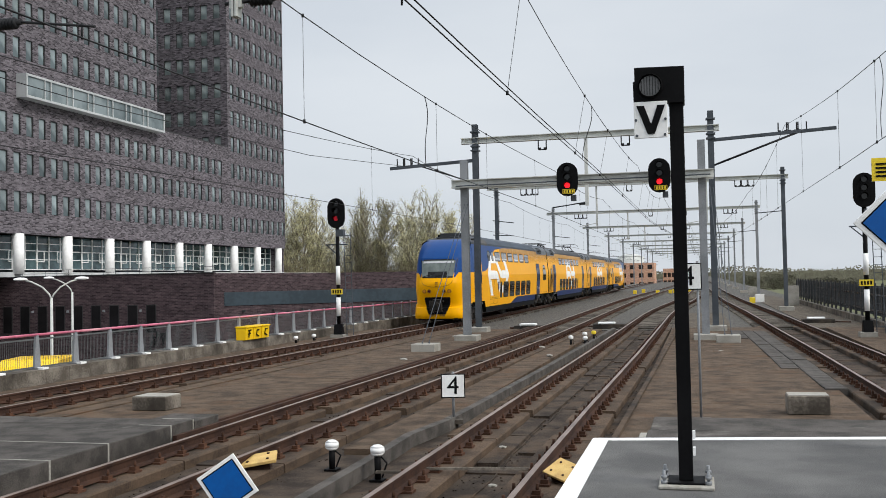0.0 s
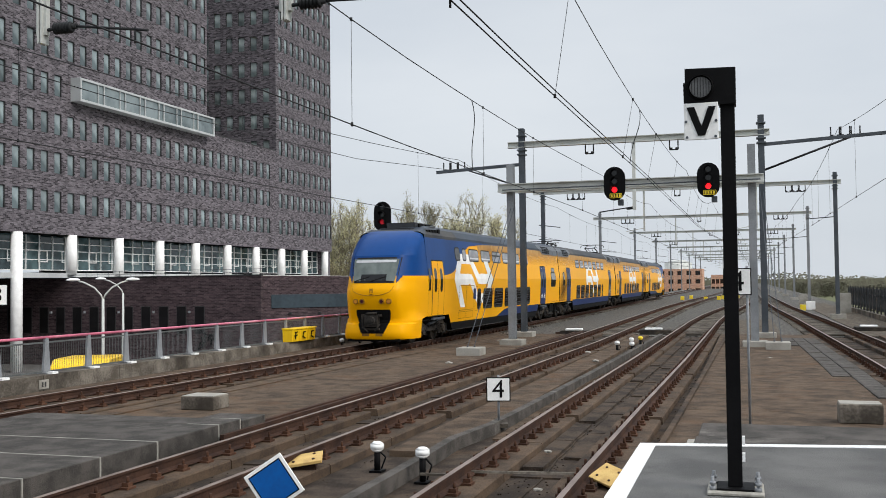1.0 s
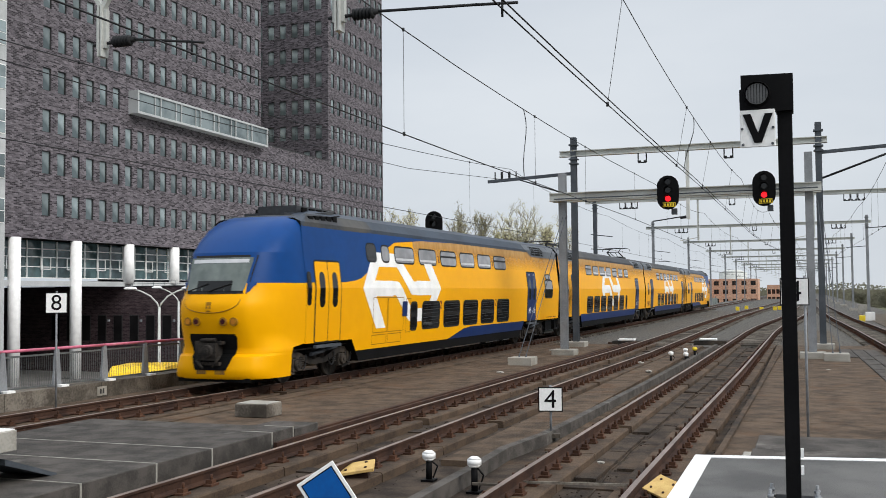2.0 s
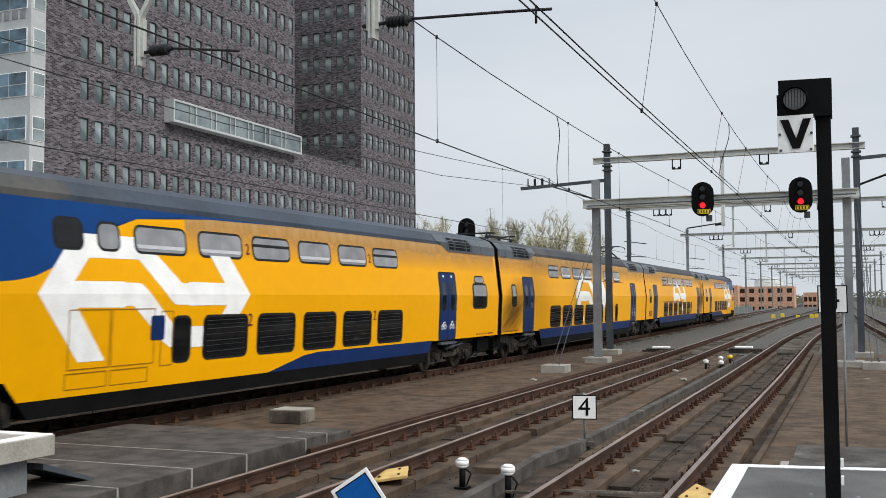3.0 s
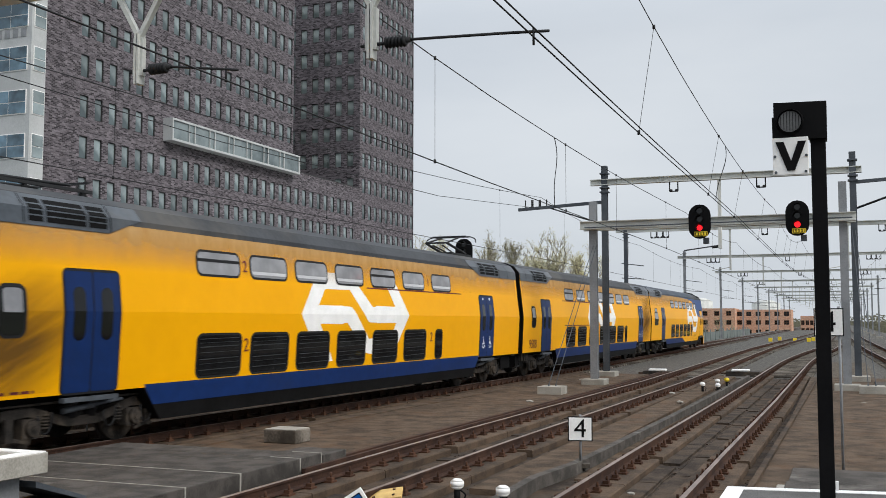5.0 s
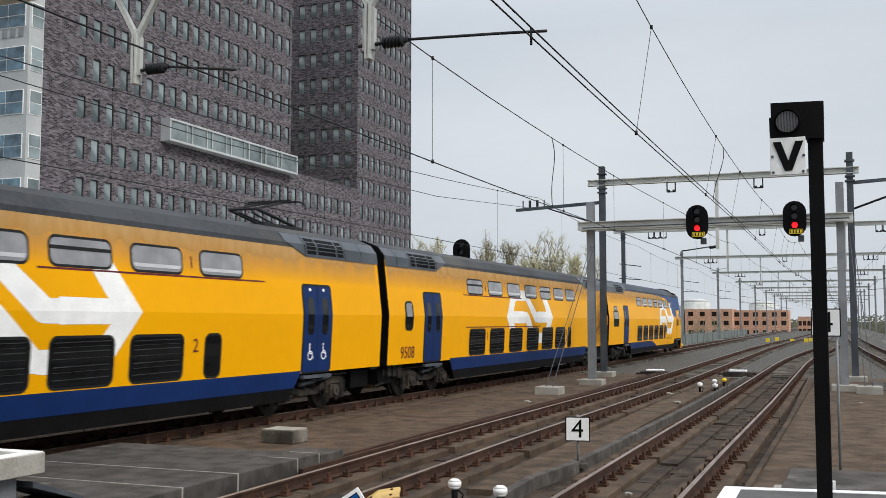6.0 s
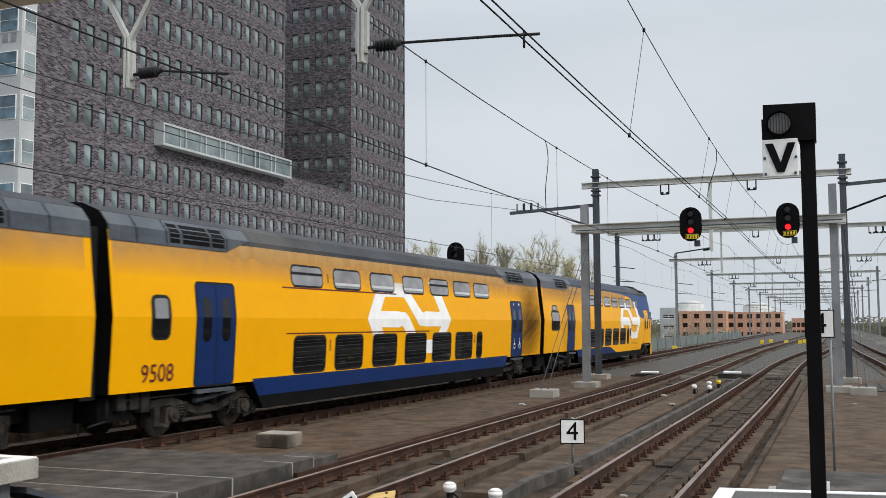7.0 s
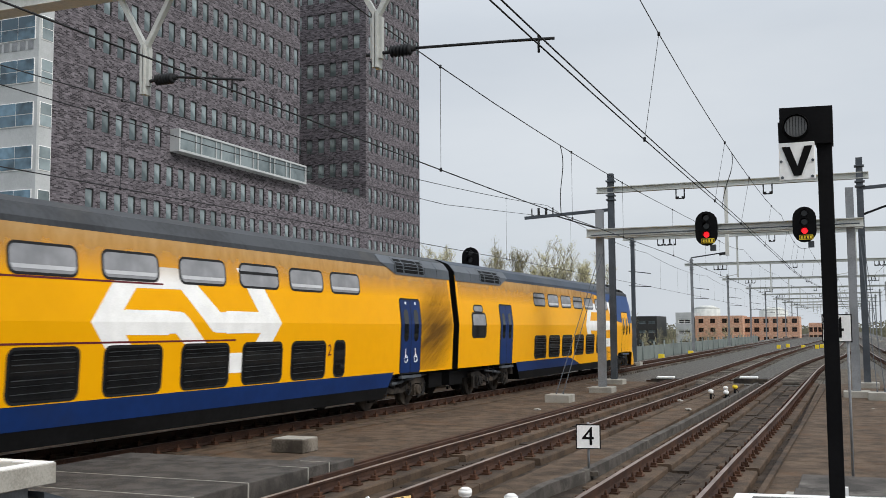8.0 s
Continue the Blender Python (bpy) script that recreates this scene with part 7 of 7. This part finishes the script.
for y, w in ((33.4, 0.62), (34.05, 0.62), (34.75, 0.62)):
    g = thing("grit_box", "yellow plastic grit box daubed with black paint", "grit box", "yellow grit boxes", pose(para(y) - 0.05, y, 0.18))
    b = bmesh.new()
    prism(b, [(-0.2, 0), (0.17, 0), (0.21, 0.44), (-0.22, 0.44)], -0.31, 0.31)
    part("box", b, "van", g, "", 0.015)
    b = bmesh.new()
    box(b, -0.24, 0.24, -0.325, 0.325, 0.445, 0.50)
    part("lid", b, "van", g, "", 0.012)
    b = bmesh.new()
    for q0, q1 in (((-0.1, 0.1), (-0.06, 0.36)), ((-0.14, 0.34), (0.10, 0.36)), ((-0.16, 0.22), (0.06, 0.25))) if y < 34 else (((0.1, 0.34), (-0.08, 0.33)), ((-0.07, 0.34), (-0.13, 0.16)), ((-0.13, 0.17), (0.08, 0.10))):
        plate(b, stroke(q0, q1, 0.045), 0.20, 0.222)
    part("paint_daub", b, "black", g)
# far noise wall on the same line
nw = thing("boundary_wall", "grey-green panel wall beside the far tracks", "wall")
nw["kind"] = "structure"
for k in range(26):
    y = 62 + 5.2 * k
    b = bmesh.new()
    beam(b, (-15.9, y, -0.05), (-15.9, y + 5.1, -0.05), 0.15, 1.75)
    part("panel", b, "noise_wall", nw)
    b = bmesh.new()
    rod(b, (-15.8, y - 0.05, -0.9), (-15.8, y - 0.05, 1.2), 0.07, n=6)
    part("post", b, "noise_wall", nw)

# ---- right-hand fence ----
rs_fence = random.Random(31)
rf = thing("dark_fence", "dark grey louvred steel fence leaning along the embankment", "fence")
b = bmesh.new()
plate(b, [(-0.02, 0.25), (0.02, 0.25), (0.05, 1.62), (0.01, 1.62)], -0.075, 0.075)
RFP = finish("slat", b, "fence_dark")
b = bmesh.new()
plate(b, [(-0.09, -0.3), (0.09, -0.3), (0.09, 1.5), (-0.02, 1.75), (-0.09, 1.75)], -0.05, 0.05)
RFQ = finish("fence_post", b, "frame_dark")
for k in range(26):
    y = 38 + 2.05 * k
    x = 8.0 + 0.004 * (y - 48)
    for j in range(9):
        shared("slat", RFP, rf, pose(x, y + 0.19 + 0.205 * j, -0.1, 0, rs_fence.uniform(-1.5, 2.5), rs_fence.uniform(-14, 14)))
    shared("fence_post", RFQ, rf, pose(x - 0.05, y, -0.1))
b = bmesh.new()
beam(b, (7.88, 38, 0.35), (8.18, 91, 0.35), 0.05, 0.09)
beam(b, (7.88, 38, 1.1), (8.18, 91, 1.1), 0.05, 0.09)
part("rail_bar", b, "frame_dark", rf)
b = bmesh.new()
box(b, 7.55, 7.75, 36, 92, -0.4, 0.02)
solid("kerb", b, "concrete", "low dark kerb under the louvred fence", "kerb", kind="structure")
block("relay_cabinet", "pale trackside cabinet near the fence", 6.7, 78, -0.3, 0.8, 0.6, 1.5, "concrete_pale", "cabinet")
block("relay_cabinet", "low pale cabinet beside the far track", 4.9, 88, -0.3, 0.7, 0.6, 0.7, "white", "cabinet")
block("relay_cabinet", "low pale cabinet beyond the fence end", 5.8, 118, -0.3, 0.9, 0.6, 0.9, "concrete_pale", "cabinet")
for x, y in ((-14.5, 84.0), (-8.15, 131.7), (-7.5, 140.0), (-5.1, 128.0), (-3.65, 132.0), (-3.2, 136.0), (-13.9, 96.5), (4.2, 86), (-1.4, 139)):
    block("trackside_box", "small yellow box among the far tracks", x, y, -0.31, 0.45, 0.42, 0.48, "yellow_sign", "box")

PLAQUE_Y = 20.0
b = bmesh.new()
box(b, -0.006, 0.006, -0.17, 0.17, -0.11, 0.11)
plaque = solid("number_plaque", b, "concrete_pale", "small cream plaque on the parapet kerb", "sign")
plaque.matrix_basis = pose(para(PLAQUE_Y) + 0.012, PLAQUE_Y, -0.03)
for d in (-0.05, 0.05):
    b = bmesh.new()
    box(b, 0.006, 0.010, d - 0.028, d + 0.028, -0.06, 0.06)
    part("number_bar", b, "frame_dark", plaque, "dark bar of a number")

# ---- street below the viaduct ----
def street_lamp(label, x, y, h, arms, turn):
    sl = thing("street_lamp", label, "street lamp", "street lamps", pose(x, y, -4.93, 0, 0, turn))
    b = bmesh.new()
    rod(b, (0, 0, 0), (0, 0, h - 0.85), 0.085, 0.055, 10)
    part("post", b, "steel_pale", sl)
    for s in arms:
        b = bmesh.new()
        pts = [(0, 0, h - 0.9), (0.09 * s, 0, h - 0.68), (0.36 * s, 0, h - 0.38), (0.76 * s, 0, h - 0.16), (1.02 * s, 0, h - 0.08)]
        wire_tube(b, pts, 0.036, 8)
        arm = part("arm", b, "steel_pale", sl)
        b = bmesh.new()
        bmesh.ops.create_uvsphere(b, u_segments=12, v_segments=8, radius=1)
        for v in b.verts:
            v.co = Vector((v.co.x * 0.29 + 1.22 * s, v.co.y * 0.13, v.co.z * (0.09 if v.co.z > 0 else 0.05) + h - 0.04))
        part("lantern", b, "white", arm, "flat pale lantern")


street_lamp("pale double-armed street lamp below the viaduct", -26.5, 36.6, 7.55, (-1, 1), 28)
street_lamp("pale single-armed street lamp on the street", -34.0, 48.8, 7.7, (-1,), 28)

van = thing("parked_van", "yellow parked delivery van on the street", "van", "", pose(-22.6, 30.3, -2.6, 0, 0, 28))
b = bmesh.new()
plate(b, [(-2.5, 0.35), (2.45, 0.35), (2.5, 1.6), (2.4, 2.3), (-1.2, 2.42), (-1.75, 2.2), (-2.2, 1.45), (-2.55, 1.25)], -0.95, 0.95)
part("body", b, "van", van, "", 0.06)
for y in (-1.6, 1.5):
    for s in (-1, 1):
        b = bmesh.new()
        rod(b, (s * 0.8, y, 0.33), (s * 1.0, y, 0.33), 0.33, n=16)
        part("wheel", b, "rubber", van)
b = bmesh.new()
plate(b, [(-2.05, 1.5), (-1.25, 1.5), (-1.25, 2.1), (-1.65, 2.1)], 0.951, 0.965)
part("window", b, "pane_dark", van)
b = bmesh.new()
for k in range(3):
    box(b, 0.96, 0.972, -0.2 + 0.35 * k, 0.05 + 0.35 * k, 1.25, 1.5)
part("lettering_bar", b, "number_red", van, "red bars of unreadable lettering")
b = bmesh.new()
box(b, -25.6, -20.4, 26.5, 35.5, -4.93, -2.6)
solid("parking_terrace", b, "street", "raised paved parking terrace beside the viaduct", "terrace", kind="structure")

# spray paint on the podium wall
b = bmesh.new()
rs = random.Random(3)
for k in range(9):
    x, z = -46.6 + 0.17 * k, rs.uniform(-3.2, -2.5)
    p = [(x + rs.uniform(-0.25, 0.25), z + rs.uniform(-0.4, 0.8)) for _ in range(4)]
    for q0, q1 in zip(p, p[1:]):
        rod(b, (q0[0], CORNER[1] - 0.06, q0[1]), (q1[0], CORNER[1] - 0.06, q1[1]), 0.06, n=5)
solid("graffiti", b, "black", "black sprayed scribble on the dark brick wall", "graffiti")


# ---- trees ----
def tree_mesh(seed, height, spread, leaves, boughs=34, forks=20):
    """Spring tree: limbs fanning out of a short trunk into a rounded crown of fine twigs and buds."""
    rs = random.Random(seed)
    wood, leaf = bmesh.new(), bmesh.new()

    def bud(p, n, far):
        for _ in range(n):
            c = p + Vector((rs.gauss(0, far), rs.gauss(0, far), rs.gauss(0, far)))
            s = rs.uniform(0.05, 0.11)
            u = Vector((rs.gauss(0, 1), rs.gauss(0, 1), rs.gauss(0, 1))).normalized()
            w = u.orthogonal().normalized()
            leaf.faces.new([leaf.verts.new(c + u * a * s + w * e * s * 0.6) for a, e in ((-1, 0), (0, -1), (1, 0), (0, 1))])

    def bough(p, q, r, n):
        """A limb from p to q, bowed upwards, with n side branches; returns nothing."""
        pts = [p.lerp(q, t / 5) + Vector((rs.gauss(0, 0.12), rs.gauss(0, 0.12), -0.10 * (q - p).length * (t / 5) * (1 - t / 5))) for t in range(6)]
        for i in range(5):
            rod(wood, pts[i], pts[i + 1], r * (1 - 0.16 * i), r * (1 - 0.16 * (i + 1)), 4)
        way = (q - p).normalized()
        for _ in range(n):
            t = rs.uniform(0.25, 1.0) ** 0.8
            c = p.lerp(q, t)
            a = rs.uniform(0, 2 * math.pi)
            side = (way * 0.9 + Vector((math.cos(a), math.sin(a), rs.uniform(0.2, 0.8))) * 0.75).normalized()
            e = c + side * rs.uniform(1.0, 2.6) * (1.15 - 0.5 * t)
            rod(wood, c, e, 0.042, 0.022, 3)
            for _ in range(5):
                g = c.lerp(e, rs.uniform(0.25, 1.0))
                out = (side + Vector((rs.gauss(0, 0.45), rs.gauss(0, 0.45), rs.gauss(0.25, 0.4)))).normalized()
                h = g + out * rs.uniform(0.5, 1.2)
                rod(wood, g, h, 0.024, 0.012, 3)
                bud(h, leaves, 0.16)
                bud(g.lerp(h, 0.5), leaves // 2, 0.14)

    base = Vector((0, 0, height * 0.10))
    rod(wood, (0, 0, 0), base, height * 0.018, height * 0.015, 7)
    for k in range(boughs):
        a, up = rs.uniform(0, 2 * math.pi), rs.uniform(0.0, 1.0)
        wide = spread * math.sin(math.pi * (0.30 + 0.62 * up)) ** 0.7 * rs.uniform(0.55, 1.0)
        tip = Vector((wide * math.cos(a), wide * math.sin(a), height * (0.36 + 0.62 * up) * rs.uniform(0.92, 1.0)))
        bough(base + Vector((0, 0, height * 0.18 * up)), tip, rs.uniform(0.06, 0.11), forks)
    return finish("trunk", wood, "bark"), finish("crown", leaf, "leaf")


SPECIES = [tree_mesh(s, 22, w, 5) for s, w in ((11, 5.4), (23, 5.0), (37, 5.9))] + [tree_mesh(s, 22, 5.5, 3, 20, 12) for s in (5, 6, 7)]


def tree(k, x, y, z, size, turn, label):
    tr = thing("tree", label, "tree", "spring trees", pose(x, y, z, 0, 0, turn))
    tr.scale = (size, size, size)
    for name, me in zip(("trunk", "crown"), SPECIES[k]):
        shared(name, me, tr, Matrix.Identity(4))


rs = random.Random(8)
for k, (x, y, size) in enumerate(((-69.5, 158, 1.0), (-63.2, 154, 0.97), (-58.0, 163, 0.95), (-52.1, 155, 1.05), (-47.6, 165, 0.94), (-42.9, 154, 0.99), (-38.2, 160, 0.93), (-66.5, 168, 0.98), (-74.5, 162, 1.0))):
    tree(k % 3, x, y, -5, size, rs.uniform(0, 360), "tall spring tree with bare twigs and yellow-green buds")
for k in range(7):
    tree(3 + k % 3, -27 + 2.0 * k - 30, 215 + rs.uniform(-5, 8), -5, rs.uniform(0.55, 0.66), rs.uniform(0, 360), "bare spring tree behind the boundary wall")
for k in range(9):
    tree(3 + k % 3, -48 + 3.2 * k, 235 + rs.uniform(-4, 5), -5, rs.uniform(0.30, 0.42), rs.uniform(0, 360), "low bare spring tree behind the boundary wall")


def bush_mesh(seed):
    rs = random.Random(seed)
    b = bmesh.new()
    for k in range(900):
        a, h = rs.uniform(0, 2 * math.pi), rs.random()
        r = math.sqrt(rs.random()) * (1.0 - 0.55 * h) * 2.2
        c = Vector((r * math.cos(a), r * math.sin(a), 0.1 + h * 2.6 + 0.5 * noise.noise(Vector((a, r, seed)))))
        s = rs.uniform(0.08, 0.2)
        u = Vector((rs.gauss(0, 1), rs.gauss(0, 1), rs.gauss(0, 1))).normalized()
        w = u.orthogonal().normalized()
        b.faces.new([b.verts.new(c + u * i * s + w * j * s * 0.7) for i, j in ((-1, 0), (0, -1), (1, 0), (0, 1))])
    return finish("bush", b, "bush")


BUSH = [bush_mesh(s) for s in (2, 5)]
b = bmesh.new()
rq = random.Random(17)
for k in range(1500):
    c = Vector((rq.gauss(0, 1.5), rq.gauss(0, 1.2), 0))
    h = rq.uniform(1.5, 5.5) * math.exp(-0.1 * c.x * c.x)
    top = c + Vector((rq.gauss(0, 0.9), rq.gauss(0, 0.9), h))
    rod(b, c, top, 0.02, 0.008, 3)
SCRUB = finish("scrub", b, "leaf_low")
for k in range(22):
    ob = new("scrub", SCRUB)
    ob.matrix_basis = pose(-74 + 1.75 * k + rs.uniform(-1, 1), 148 + rs.uniform(-3, 8), -5, 0, 0, rs.uniform(0, 360)) @ Matrix.Diagonal((1.0, 1.0, rs.uniform(1.7, 2.3), 1))
    tagged(ob, "leafless brown scrub under the spring trees", "scrub", "scrub under trees")
for k in range(46):
    y = 100 + 6.5 * k + rs.uniform(-3, 3)
    ob = new("bush", BUSH[k % 2])
    s = rs.uniform(0.75, 1.15) * (1.15 if k > 18 else 1.0)
    ob.matrix_basis = pose(11 + 0.10 * k + rs.uniform(0, 14), y, -2.2, 0, 0, rs.uniform(0, 360)) @ Matrix.Diagonal((s, s, s, 1))
    tagged(ob, "dull green bush beyond the dark fence", "bush", "trackside bushes")
b = bmesh.new()
for k in range(30000):
    x = rs.uniform(-420, 620)
    y = 620 + rs.uniform(0, 60)
    h = 8.5 + 3 * noise.noise(Vector((x * 0.02, 0.3, 0))) + 1.6 * noise.noise(Vector((x * 0.13, 1.3, 0))) + rs.uniform(-0.8, 0.8)
    z = -4 + h * rs.random()
    s = rs.uniform(0.25, 0.7)
    b.faces.new([b.verts.new((x + i * s, y + j * s * 0.4, z + j * s)) for i, j in ((-1, 0), (0, -0.8), (1, 0), (0, 0.8))])
solid("far_woods", b, "bush", "low line of distant woods on the horizon", "woods", kind="stuff")
b = bmesh.new()
box(b, -700, 900, 690, 700, -5, 2.0)
solid("far_ridge", b, "bush", "dull green distant tree line", "woods", kind="stuff")

# ---- far buildings ----
def far_block(name, label, x0, x1, y0, y1, z1, wall, rows, cols, size, pane="pane_dark", frame="white"):
    fb = thing(name, label, "building", "far buildings")
    holes = [(x0 + (x1 - x0) * (c + 0.5) / cols, r, size[0] / 2, size[1] / 2) for c in range(cols) for r in rows]
    w = pierced_wall("y", y0, x0, x1, -5, z1, holes, 0.35)
    box(w, x0, x1, y1 - 0.3, y1, -5, z1)
    box(w, x0, x0 + 0.3, y0 + 0.35, y1 - 0.3, -5, z1)
    box(w, x1 - 0.3, x1, y0 + 0.35, y1 - 0.3, -5, z1)
    part("wall", w, wall, fb)
    b = bmesh.new()
    box(b, x0 + 0.3, x1 - 0.3, y0 + 0.35, y1 - 0.3, z1 - 0.5, z1 - 0.2)
    part("roof", b, "frame_dark", fb)
    for u, z, hw, hh in holes:
        b = bmesh.new()
        box(b, u - hw, u + hw, y0 + 0.2, y0 + 0.24, z - hh, z + hh)
        w = part("window", b, pane, fb)
        for q in (-1, 0, 1):
            b = bmesh.new()
            c = u + q * (hw - 0.06)
            box(b, c - 0.06, c + 0.06, y0 + 0.1, y0 + 0.2, z - hh, z + hh)
            part("glazing_bar", b, frame, w)
            b = bmesh.new()
            c = z + q * (hh - 0.06)
            box(b, u - hw + 0.12, u + hw - 0.12, y0 + 0.12, y0 + 0.2, c - 0.05, c + 0.05)
            part("glazing_bar", b, frame, w)
    return fb


far_block("brick_office", "orange brick block with square brown-framed windows", -36.4, -24.7, 262, 275, 5.5, "brick_orange", (-0.5, 1.9, 4.2), 4, (1.25, 1.15), frame="clip")
far_block("brick_office", "long orange brick block with square brown-framed windows", -25.2, -11.4, 268, 280, 5.2, "brick_orange", (-0.5, 1.9, 4.1), 6, (1.25, 1.15), frame="clip")
far_block("white_stair_block", "pale stair block beside the orange brick office", -41.0, -36.6, 260, 274, 6.4, "stone", (-1.2, 1.4, 4.1), 1, (3.0, 1.0))
far_block("dark_office", "low dark office block behind bare trees", -62, -45, 255, 270, 5.5, "frame_dark", (-0.8, 1.6, 3.9), 7, (1.8, 0.8), "pane", "steel_dark")
far_block("low_shed", "low brown building at the far end of the tracks", -10.3, -2.0, 300, 312, 3.7, "brick_orange", (-0.4, 1.8), 7, (0.9, 1.3), frame="clip")
for x, y, r, top in ((-36.2, 283, 3.8, 7.7), (-19.3, 296, 3.9, 7.2)):
    b = bmesh.new()
    rod(b, (x, y, -5), (x, y, top), r, n=28)
    rod(b, (x, y, top), (x, y, top + 0.9), r, r * 0.45, 28)
    solid("storage_tank", b, "steel_pale", "round silver tank behind the brick offices", "tank", "silver tanks")

motions()
